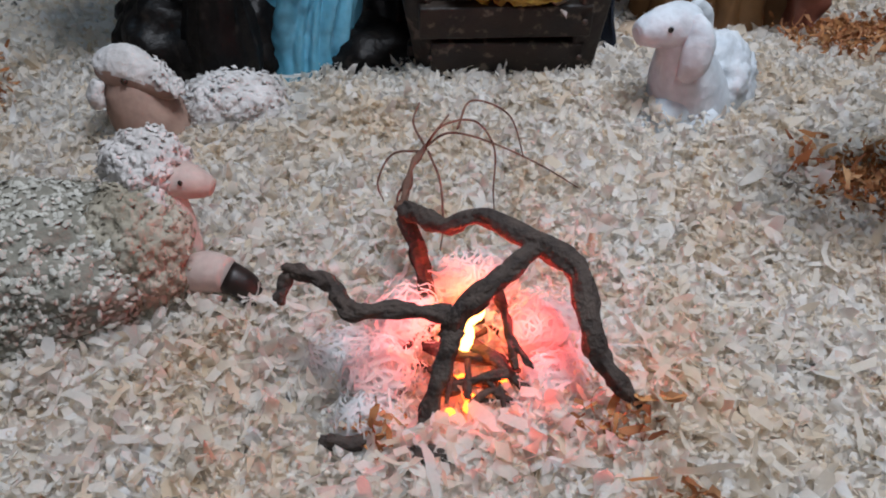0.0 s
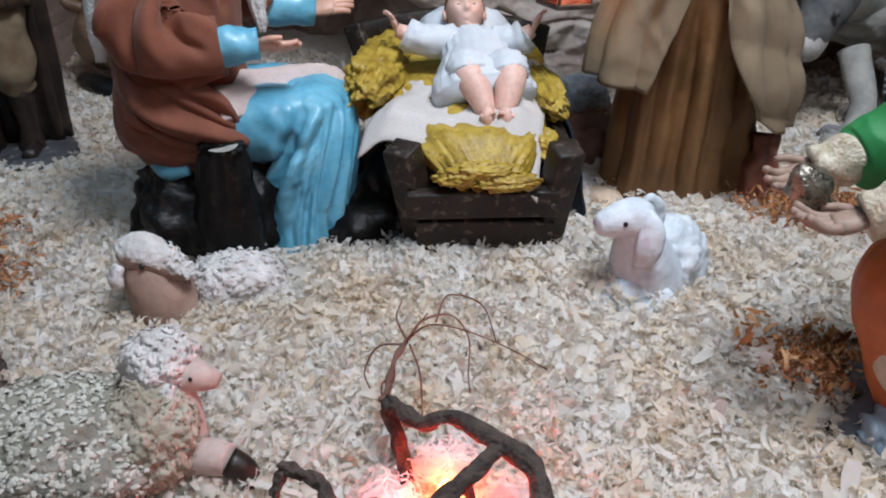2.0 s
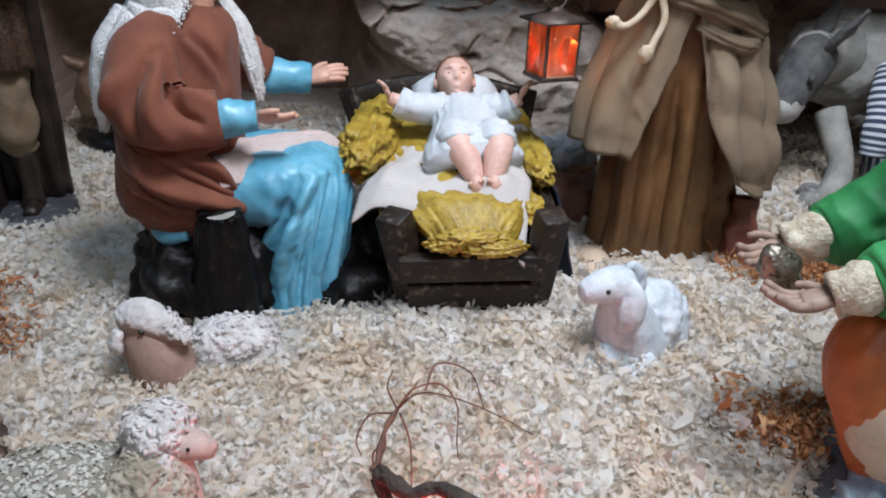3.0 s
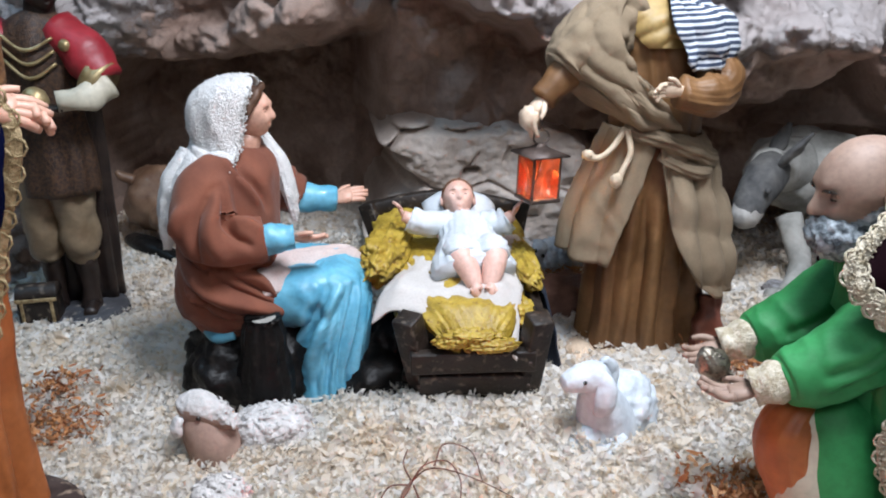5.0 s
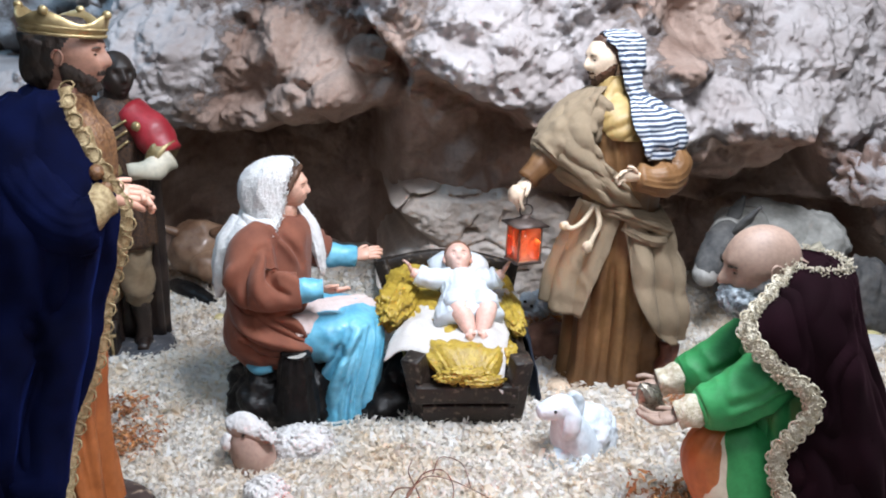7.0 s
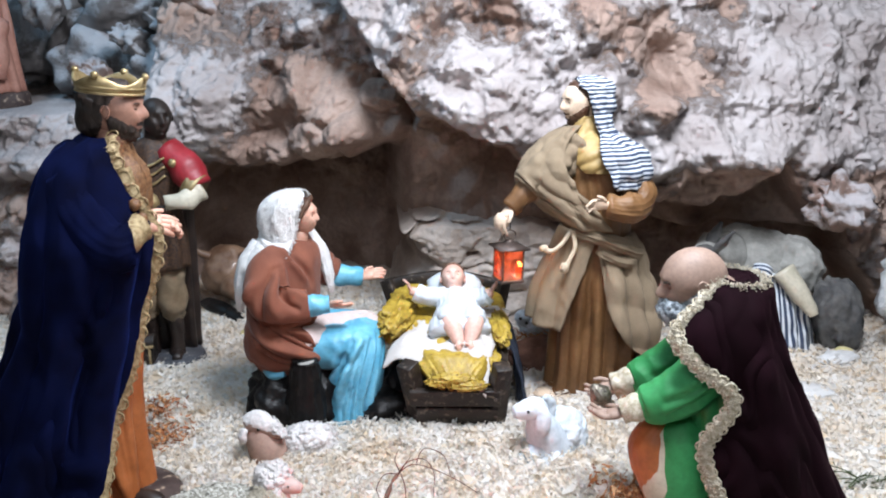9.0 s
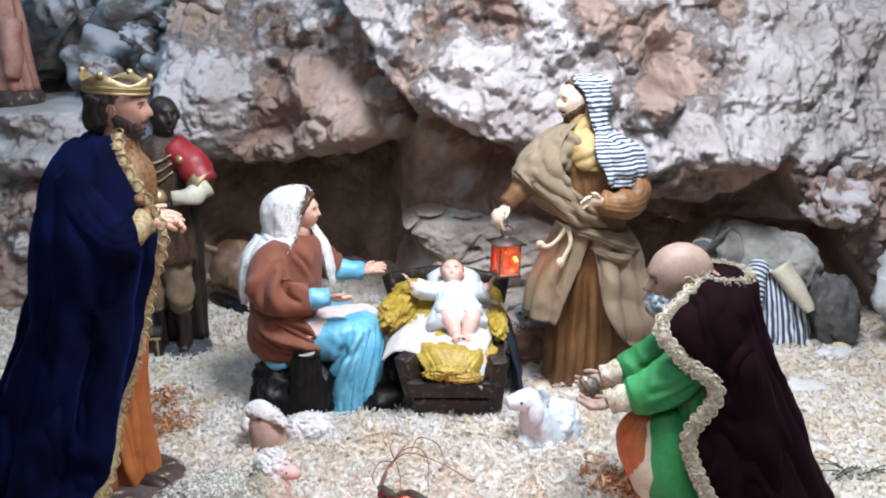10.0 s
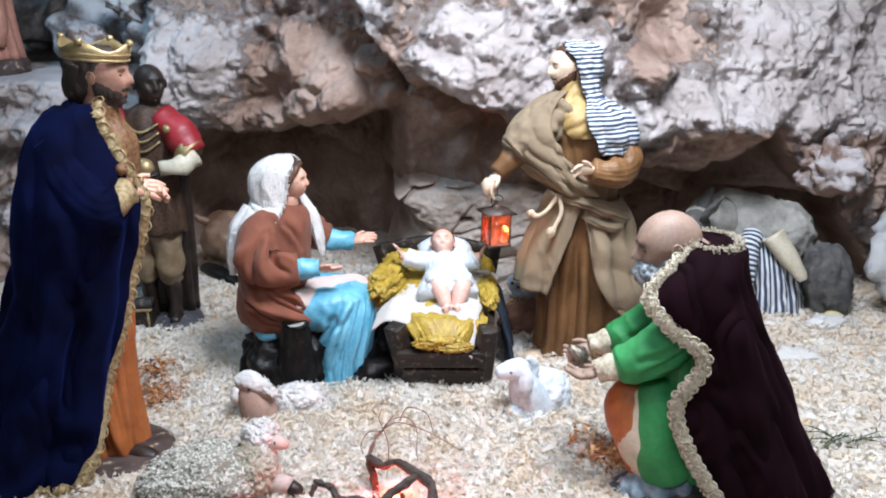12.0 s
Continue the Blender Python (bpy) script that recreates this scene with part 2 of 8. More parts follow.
M_SKINPALE = surface("pale_painted_skin", (0.66, 0.50, 0.36), (0.74, 0.58, 0.44), 25, 0.4, 0.1, 200, coat=0.15)
# Tan skin darkened further to carry the shade on the standing king's face.
M_SKINSHADED = surface("shaded_painted_skin", (0.25, 0.125, 0.085), (0.32, 0.165, 0.115), 25, 0.5, 0.1, 200, coat=0.05)
M_SKINTAN = surface("tan_painted_skin", (0.26, 0.172, 0.130), (0.33, 0.222, 0.170), 25, 0.6, 0.1, 200)
M_SKINDARK = surface("dark_painted_skin", (0.016, 0.012, 0.010), (0.034, 0.024, 0.020), 25, 0.5, 0.1, 200, spec=0.3)
M_HAIR = surface("brown_painted_hair", (0.050, 0.022, 0.012), (0.10, 0.045, 0.022), 50, 0.5, 0.8, 180)
M_HAIRDARK = surface("dark_painted_hair", (0.014, 0.010, 0.009), (0.035, 0.022, 0.016), 50, 0.5, 0.8, 180)
M_HAIRCHILD = surface("chestnut_painted_hair", (0.14, 0.058, 0.030), (0.22, 0.10, 0.055), 50, 0.5, 0.8, 180)
M_GREYBEARD = surface("grey_beard", (0.035, 0.045, 0.055), (0.40, 0.45, 0.48), 110, 0.7, 1.0, 240)
M_EYE = surface("eye_paint", (0.015, 0.010, 0.008), (0.03, 0.02, 0.015), 30, 0.25, 0, 100)
M_TERRY = surface("white_terry", (0.68, 0.66, 0.64), (0.78, 0.76, 0.74), 40, 0.95, 1.0, 420, dist=0.004, sheen=0.1)
M_FELT = surface("rust_felt", (0.150, 0.047, 0.026), (0.215, 0.072, 0.040), 25, 0.95, 0.4, 700, sheen=0.12, dist=0.001)
M_GOWN = surface("white_painted_gown", (0.52, 0.56, 0.59), (0.60, 0.63, 0.66), 20, 0.6, 0.15, 200, dist=0.001, grain=0.15)
M_BLUE = surface("sky_blue_paint", (0.085, 0.33, 0.48), (0.15, 0.44, 0.585), 22, 0.42, 0.15, 150, coat=0.1)
M_SHAWL = surface("rose_white_shawl", (0.56, 0.45, 0.42), (0.64, 0.54, 0.51), 25, 0.85, 0.4, 500, dist=0.001)
M_BLACKROCK = surface("black_painted_rock", (0.004, 0.0035, 0.0035), (0.010, 0.009, 0.0085), 30, 0.42, 0.7, 70, dirt=(0.018, 0.015, 0.013), dist=0.004, spec=0.16)
M_BROWNROBE = surface("brown_painted_robe", (0.13, 0.060, 0.022), (0.22, 0.110, 0.043), 14, 0.52, 0.2, 120, spec=0.4)
M_BURLAP = surface("tan_burlap", (0.215, 0.158, 0.100), (0.275, 0.205, 0.132), 22, 0.95, 0.8, 800, dist=0.0015)
M_MUSTARD = surface("mustard_paint", (0.32, 0.21, 0.072), (0.41, 0.28, 0.105), 20, 0.55, 0.2, 150)
M_STRIPE = stripes_cloth()
M_ROPE = surface("pale_rope", (0.52, 0.40, 0.27), (0.66, 0.54, 0.40), 60, 0.9, 0.8, 400)
M_NAVY = surface("navy_velvet", (0.0010, 0.0016, 0.010), (0.0022, 0.0042, 0.026), 16, 0.9, 0.3, 500, sheen=0.16, dist=0.001, spec=0.05)
M_NAVY.node_tree.nodes["Principled BSDF"].inputs["Sheen Tint"].default_value = (0.03, 0.07, 0.45, 1)
M_PLUM = surface("plum_velvet", (0.0055, 0.0016, 0.0026), (0.010, 0.0028, 0.0050), 16, 0.9, 0.3, 500, sheen=0.09, dist=0.001, spec=0.05)
M_PLUM.node_tree.nodes["Principled BSDF"].inputs["Sheen Tint"].default_value = (0.16, 0.05, 0.08, 1)
M_BRAID = surface("gold_braid", (0.20, 0.13, 0.055), (0.46, 0.35, 0.19), 160, 0.5, 1.0, 500, metal=0.3, dist=0.002)
M_LACE = surface("pale_gold_lace", (0.36, 0.30, 0.20), (0.60, 0.54, 0.43), 150, 0.7, 1.0, 420, metal=0.0, dist=0.002)
M_BROCADE = surface("brown_gold_brocade", (0.09, 0.035, 0.014), (0.24, 0.12, 0.05), 230, 0.5, 0.8, 400, metal=0.1)
M_BROCADEDARK = surface("dark_brocade", (0.022, 0.012, 0.010), (0.09, 0.045, 0.022), 200, 0.5, 0.8, 400, metal=0.1)
M_GOLD = surface("gold_paint", (0.28, 0.20, 0.09), (0.45, 0.345, 0.18), 40, 0.42, 0.4, 140, metal=0.55)
M_ORANGE = surface("orange_paint", (0.30, 0.085, 0.022), (0.44, 0.135, 0.04), 18, 0.5, 0.2, 130, spec=0.4)
M_GREEN = surface("green_paint", (0.018, 0.17, 0.046), (0.036, 0.25, 0.078), 20, 0.6, 0.3, 140, spec=0.35)
M_CREAM = surface("cream_paint", (0.46, 0.42, 0.32), (0.56, 0.51, 0.40), 20, 0.5, 0.2, 140)
M_TANCLOTH = surface("tan_painted_cloth", (0.15, 0.105, 0.062), (0.24, 0.180, 0.115), 25, 0.4, 0.3, 140)
M_RED = surface("crimson_paint", (0.26, 0.014, 0.022), (0.36, 0.025, 0.035), 20, 0.5, 0.2, 140)
M_ROSE = surface("rose_painted_robe", (0.34, 0.15, 0.11), (0.46, 0.23, 0.17), 25, 0.6, 0.3, 140)
M_LEGWRAP = surface("red_brown_leg_wraps", (0.16, 0.05, 0.032), (0.26, 0.09, 0.06), 25, 0.5, 0.3, 140)
M_BOOT = surface("dark_brown_boot", (0.012, 0.007, 0.006), (0.030, 0.018, 0.013), 30, 0.45, 0.3, 120)
M_SHOE = surface("blue_grey_shoe", (0.12, 0.17, 0.22), (0.26, 0.33, 0.38), 70, 0.5, 0.4, 120)
M_BASE = surface("brown_plinth", (0.035, 0.020, 0.017), (0.07, 0.045, 0.038), 30, 0.7, 0.6, 90, dirt=(0.30, 0.22, 0.16))
M_SLATE = surface("grey_plinth", (0.035, 0.036, 0.042), (0.075, 0.075, 0.085), 30, 0.65, 0.6, 90, dirt=(0.22, 0.2, 0.18))
M_WOOL = surface("grey_white_wool", (0.52, 0.49, 0.47), (0.68, 0.65, 0.63), 55, 0.8, 0.8, 130, dist=0.004)
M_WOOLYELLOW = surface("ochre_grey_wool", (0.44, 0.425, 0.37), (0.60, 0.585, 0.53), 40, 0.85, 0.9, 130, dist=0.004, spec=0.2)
M_WOOLTAN = surface("tan_wool", (0.32, 0.285, 0.22), (0.46, 0.425, 0.35), 60, 0.85, 0.9, 130, dist=0.004, spec=0.2)
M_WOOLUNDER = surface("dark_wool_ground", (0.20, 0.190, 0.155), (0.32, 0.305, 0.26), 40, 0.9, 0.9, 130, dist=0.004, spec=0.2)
M_MUZZLELIGHT = surface("pink_white_leg", (0.46, 0.35, 0.31), (0.58, 0.47, 0.43), 35, 0.6, 0.3, 150, spec=0.3)
M_FLEECE = surface("white_lamb", (0.54, 0.59, 0.64), (0.65, 0.69, 0.73), 45, 0.75, 0.5, 110, dist=0.003)
M_MUZZLE = surface("pink_brown_muzzle", (0.26, 0.165, 0.128), (0.36, 0.24, 0.19), 35, 0.6, 0.3, 150, spec=0.3)
M_GREYHIDE = surface("grey_hide", (0.24, 0.235, 0.215), (0.38, 0.37, 0.34), 25, 0.8, 0.6, 120)
M_DONKEY = surface("dark_grey_hide", (0.045, 0.045, 0.046), (0.11, 0.105, 0.10), 30, 0.8, 0.6, 120)
M_MUZZLEGREY = surface("pale_muzzle", (0.30, 0.28, 0.26), (0.42, 0.40, 0.37), 30, 0.7, 0.4, 120)
M_TANHIDE = surface("tan_hide", (0.12, 0.060, 0.034), (0.24, 0.145, 0.090), 22, 0.5, 0.4, 100, coat=0.2)
M_SILVER = surface("worn_silver", (0.14, 0.12, 0.09), (0.38, 0.34, 0.28), 90, 0.42, 0.8, 220, metal=0.9, dirt=(0.05, 0.04, 0.04))
M_IRON = surface("lantern_iron", (0.05, 0.035, 0.03), (0.12, 0.085, 0.07), 60, 0.5, 0.4, 200, metal=0.5)
M_PLASTER = surface("room_plaster", (0.10, 0.09, 0.085), (0.13, 0.12, 0.11), 3, 0.9, 0.3, 60)
M_TWIG = surface("red_brown_twig", (0.10, 0.045, 0.030), (0.18, 0.09, 0.06), 80, 0.8, 0.5, 300)
M_SPRIG = surface("dry_green_sprig", (0.04, 0.06, 0.02), (0.10, 0.12, 0.05), 60, 0.8, 0.3, 300)
M_FRUIT = surface("pale_fruit", (0.52, 0.46, 0.20), (0.62, 0.52, 0.32), 30, 0.5, 0.2, 100)
M_FLAME = glow("fire_bulb", (1.0, 0.16, 0.02), 9.0)
M_FLAMEHOT = glow("fire_bulb_core", (1.0, 0.50, 0.12), 14.0)
M_BULB = glow("lantern_bulb", (1.0, 0.62, 0.22), 34.0)
M_PANE = bpy.data.materials.new("red_glass")
M_PANE.use_nodes = True
_p = M_PANE.node_tree.nodes["Principled BSDF"]
_p.inputs["Base Color"].default_value = (1.0, 0.30, 0.15, 1)
_p.inputs["Roughness"].default_value, _p.inputs["Transmission Weight"].default_value = 0.12, 0.92

# ---- mesh helpers ----


def part(name, bm, material, parent=None, label="", smooth=True):
    """Link a bmesh as one mesh object, under a thing if given. material: one, or a list in slot order."""
    me = bpy.data.meshes.new(name)
    bmesh.ops.recalc_face_normals(bm, faces=bm.faces)
    for f in bm.faces:
        f.smooth = smooth
    bm.to_mesh(me)
    bm.free()
    for m in (material if isinstance(material, (list, tuple)) else [material]):
        me.materials.append(m)
    ob = new(name, me)
    if parent:
        ob.parent = parent
    if label:
        tagged(ob, label)
    return ob


def fresh():
    bm = bmesh.new()
    bm.loops.layers.uv.new("UVMap")
    return bm


def spline(rows, k):
    """Rows of numbers made k times denser along a smooth curve."""
    a = np.array(rows, float)
    if len(a) < 3:
        return np.array([a[0] + (a[-1] - a[0]) * i / k for i in range(k + 1)])
    p = np.vstack([2 * a[0] - a[1], a, 2 * a[-1] - a[-2]])
    out = []
    for i in range(len(a) - 1):
        p0, p1, p2, p3 = p[i:i + 4]
        for j in range(k):
            t = j / k
            out.append(0.5 * (2 * p1 + (p2 - p0) * t + (2 * p0 - 5 * p1 + 4 * p2 - p3) * t * t + (3 * p1 - p0 - 3 * p2 + p3) * t ** 3))
    out.append(a[-1])
    return np.array(out)


def loft(bm, rings, mi, closed=True, caps=True):
    """Skin over rings of points, with a running length in the uv map."""
    uv = bm.loops.layers.uv.active
    vs = [[bm.verts.new(p) for p in r] for r in rings]
    n = len(rings[0])
    run = [0.0]
    for a, b in zip(rings, rings[1:]):
        run.append(run[-1] + (Vector(a[n // 2]) - Vector(b[n // 2])).length)
    for i in range(len(vs) - 1):
        for j in range(n if closed else n - 1):
            k = (j + 1) % n
            f = bm.faces.new((vs[i][j], vs[i][k], vs[i + 1][k], vs[i + 1][j]))
            f.material_index = mi
            for lp, (u, v) in zip(f.loops, ((j, i), (j + 1, i), (j + 1, i + 1), (j, i + 1))):
                lp[uv].uv = (u / n, run[v])
    if closed and caps:
        for r in (vs[0], vs[-1]):
            f = bm.faces.new(r)
            f.material_index = mi


def fold(a, z, k, seed):
    """Folds of cloth round an axis, from -1 to 1: wide crests and narrow valleys that wander down the cloth."""
    p = seed * 1.7
    w = 0.35 * math.sin(7 * z + seed) + 0.25 * noise.noise((math.cos(a) * 1.4, math.sin(a) * 1.4, z * 5 + seed))
    s = abs(math.sin(k * 0.5 * a + p + w))
    return (2 * s - 1) * 0.7 + 0.5 * noise.noise((math.cos(a) * 2.2 + seed, math.sin(a) * 2.2, z * 9))


def robe(bm, levels, mi, n=72, dense=6, k=14, seed=1, span=None, thick=0.0, caps=True, swag=0.0, wave=0.03, slant=0.0):
    """Cloth round an upright axis. levels: z, cx, cy, rx, ry, fold depth. span: open cloth from angle to angle, in degrees,
    one pair, or a pair at each level. swag: depth of folds that run round it."""
    rows = spline(levels, dense)
    spans = None
    if span:
        s = [span] * len(levels) if not isinstance(span[0], (tuple, list)) else span
        spans = spline(s, dense)
    rings, back = [], []
    for i, (z, cx, cy, rx, ry, amp) in enumerate(rows):
        r, b = [], []
        rx, ry = max(rx, 0.002), max(ry, 0.002)
        for j in range(n):
            if spans is None:
                a = 2 * math.pi * j / n
            else:
                a = radians(spans[i][0] + (spans[i][1] - spans[i][0]) * j / (n - 1))
            e = amp * fold(a, z, k, seed)
            if swag:
                e += swag * (abs(math.sin(math.pi * (z + slant * (a - math.pi) + 0.02 * math.cos(a * 1.0 + seed) + 0.012 * noise.noise((math.cos(a) * 2, math.sin(a) * 2, z * 14 + seed))) / wave)) * 2 - 1)
            lift = 0.3 * amp * math.sin(3 * a + seed)
            r.append((cx + (rx + e) * math.cos(a), cy + (ry + e) * math.sin(a), z + lift))
            b.append((cx + (rx + e - thick) * math.cos(a), cy + (ry + e - thick) * math.sin(a), z + lift))
        rings.append(r)
        back.append(b)
    if spans is None:
        loft(bm, rings, mi, True, caps)
    else:
        loft(bm, [r + b[::-1] for r, b in zip(rings, back)], mi, True, True)
    return rings


def crumple(bm, mis, amp, freq, seed=0.0):
    """Soft wrinkles in the cloth or paint of some of a mesh's materials, longer along the axis with the lower frequency."""
    bm.normal_update()
    f = Vector(freq)
    moves = []
    for v in bm.verts:
        if v.link_faces and v.link_faces[0].material_index in mis:
            p = Vector((v.co.x * f.x + seed, v.co.y * f.y, v.co.z * f.z))
            p += Vector(noise.noise_vector(p * 0.5)) * 0.6
            h = 0.7 * (1 - 2.4 * abs(noise.noise(p))) + 0.4 * noise.noise(p * 2.1)
            moves.append((v, v.normal * (amp * h)))
    for v, d in moves:
        v.co += d


def drape(bm, mis, amp, way, short, long, seed=0.0):
    """Folds of cloth that run along one direction: rounded crests, sharp valleys, fading in and out."""
    bm.normal_update()
    w = Vector(way).normalized()
    moves = []
    for v in bm.verts:
        if v.link_faces and v.link_faces[0].material_index in mis:
            t = v.co.dot(w)
            p = (v.co - w * t) / short + w * (t / long) + Vector((seed, seed * 0.7, 0))
            p += Vector(noise.noise_vector(v.co / (short * 2.5) + Vector((0, seed, 0)))) * 0.7
            h = 1 - 3.0 * abs(noise.noise(p))
            k = 0.55 + 0.9 * noise.noise(v.co / (long * 0.8) + Vector((seed, 0, 5)))
            moves.append((v, v.normal * (amp * h * min(max(k, 0.15), 1.0))))
    for v, d in moves:
        v.co += d


def creases(bm, mis, lines, dense=10):
    """Folds laid one by one: each line is its points, a half width and a height (a groove if negative)."""
    bmesh.ops.recalc_face_normals(bm, faces=bm.faces)
    bm.normal_update()
    vs = [v for v in bm.verts if v.link_faces and v.link_faces[0].material_index in mis]
    co = np.array([v.co[:] for v in vs])
    move = np.zeros(len(vs))
    for pts, w, h in lines:
        on = [co[((co - np.array(p)) ** 2).sum(1).argmin()] for p in pts]
        p = spline(on, dense)
        d = ((co[:, None, :] - p[None]) ** 2).sum(2)
        t = d.argmin(1) / (len(p) - 1)
        move += h * np.sin(np.pi * np.clip(t * 0.84 + 0.08, 0, 1)) ** 0.6 * np.exp(-d.min(1) / (w * w))
    for v, m in zip(vs, move):
        if abs(m) > 1e-5:
            v.co += v.normal * float(m)


def locks(bm, ground, count, size, mi, seed, long=1.6, box=None):
    """Short tufts of carved wool standing on part of a mesh, each a small leaf with a raised middle."""
    rng = random.Random(seed)
    bm.normal_update()
    verts = [v for v in bm.verts if v.link_faces and v.link_faces[0].material_index == ground and (box is None or all(a <= q <= b for q, (a, b) in zip(v.co, box)))]
    for k in range(count):
        v = rng.choice(verts)
        n = v.normal.copy()
        s = n.orthogonal().normalized()
        s = Matrix.Rotation(rng.uniform(0, 6.28), 3, n) @ s
        w = n.cross(s)
        c = v.co + s * rng.uniform(-size, size) + w * rng.uniform(-size, size) + n * rng.uniform(-0.2, 0.5) * size
        a = size * rng.uniform(0.6, 1.3)
        ring = [bm.verts.new(c + s * (x * a * long) + w * (y * a) + n * (z * a)) for x, y, z in ((-0.7, -0.35, -0.3), (0.2, -0.6, 0.1), (0.9, 0.0, 0.35), (0.2, 0.6, 0.1), (-0.7, 0.35, -0.3))]
        top = bm.verts.new(c + n * (0.65 * a))
        for i in range(5):
            f = bm.faces.new((ring[i], ring[(i + 1) % 5], top))
            f.material_index = mi


def beads(bm, points, r, mi):
    """Small knots of thread or pile at the points given."""
    for c in points:
        top, low = bm.verts.new(c + Vector((0, 0, r))), bm.verts.new(c - Vector((0, 0, r * 1.2)))
        ring = [bm.verts.new(c + Vector((math.cos(t) * r, math.sin(t) * r, 0))) for t in (0.3, 1.6, 2.8, 4.1, 5.3)]
        for i in range(5):
            for f in ((ring[i], ring[(i + 1) % 5], top), (ring[(i + 1) % 5], ring[i], low)):
                bm.faces.new(f).material_index = mi


def tube(bm, pts, mi, n=12, dense=5, flat=1.0, folds=0.0, k=5, seed=1, up=(0, 0, 1), pleats=0.0, pk=18):
    """A limb, a rod or a fall of cloth. pts: x, y, z, radius. folds: creases across it; pleats: folds along it."""
    rows = spline(pts, dense)
    rings = []
    side = None
    for i, (x, y, z, r) in enumerate(rows):
        a, b = rows[max(i - 1, 0)][:3], rows[min(i + 1, len(rows) - 1)][:3]
        d = Vector(b - a).normalized()
        ref = Vector(up) if side is None else side
        s = (ref - d * ref.dot(d))
        if s.length < 1e-4:
            s = d.orthogonal()
        s.normalize()
        side = s
        w = d.cross(s)
        ring = []
        for j in range(n):
            t = 2 * math.pi * j / n
            q = r
            if folds:
                ph = i * 5.75 / dense
                q += folds * (math.sin(ph + 1.3 * math.sin(t * 2 + seed) + seed) * 0.6 + noise.noise((ph * 0.45, math.cos(t) * 1.5, math.sin(t) * 1.5 + seed)))
            if pleats:
                q += pleats * fold(t, i * 0.12 / dense, pk, seed)
            ring.append(Vector((x, y, z)) + s * (q * flat * math.cos(t)) + w * (q * math.sin(t)))
        rings.append(ring)
    loft(bm, rings, mi)


def blob(bm, c, r, mi, rot=(0, 0, 0), rough=0.0, freq=3.0, sub=3, seed=0.0, cells=0.0, cell_freq=6.0):
    """A lump: an ellipsoid with coarse unevenness and, with cells, tufts or facets."""
    got = bmesh.ops.create_icosphere(bm, subdivisions=sub, radius=1.0)
    m = pose(*c, *rot)
    for v in got["verts"]:
        d = v.co.copy()
        e = 1 + rough * noise.fractal(d * freq + Vector((seed, seed * 2, 0)), 0.9, 2.1, 4)
        if cells:
            w = noise.voronoi(d * cell_freq + Vector((seed, 0, seed)))[0]
            e += cells * (0.5 - w[0])
        v.co = m @ Vector((d.x * r[0] * e, d.y * r[1] * e, d.z * r[2] * e))
    for v in got["verts"]:
        for f in v.link_faces:
            f.material_index = mi
    return got["verts"]


def box(bm, size, m, mi=0, bevel=0.002, wear=0.0):
    """A bevelled board."""
    got = bmesh.ops.create_cube(bm, size=1.0)
    for v in got["verts"]:
        v.co = Vector((v.co.x * size[0], v.co.y * size[1], v.co.z * size[2]))
    faces = {f for v in got["verts"] for f in v.link_faces}
    edges = {e for v in got["verts"] for e in v.link_edges}
    if bevel:
        out = bmesh.ops.bevel(bm, geom=list(edges), offset=bevel, segments=2, affect="EDGES", profile=0.6)
        verts = {v for f in out["faces"] for v in f.verts} | {v for v in got["verts"] if v.is_valid}
    else:
        verts = set(got["verts"])
    for v in verts:
        if wear:
            v.co += Vector(noise.noise_vector(v.co * 60)) * wear
        v.co = m @ v.co
        for f in v.link_faces:
            f.material_index = mi


def near(a, b, w):
    return math.exp(-((a[0] - b[0]) ** 2 + (a[1] - b[1]) ** 2 + (a[2] - b[2]) ** 2) / (w * w))


def ease_in(a, b, v):
    t = min(max((v - a) / (b - a), 0.0), 1.0)
    return t * t * (3 - 2 * t)


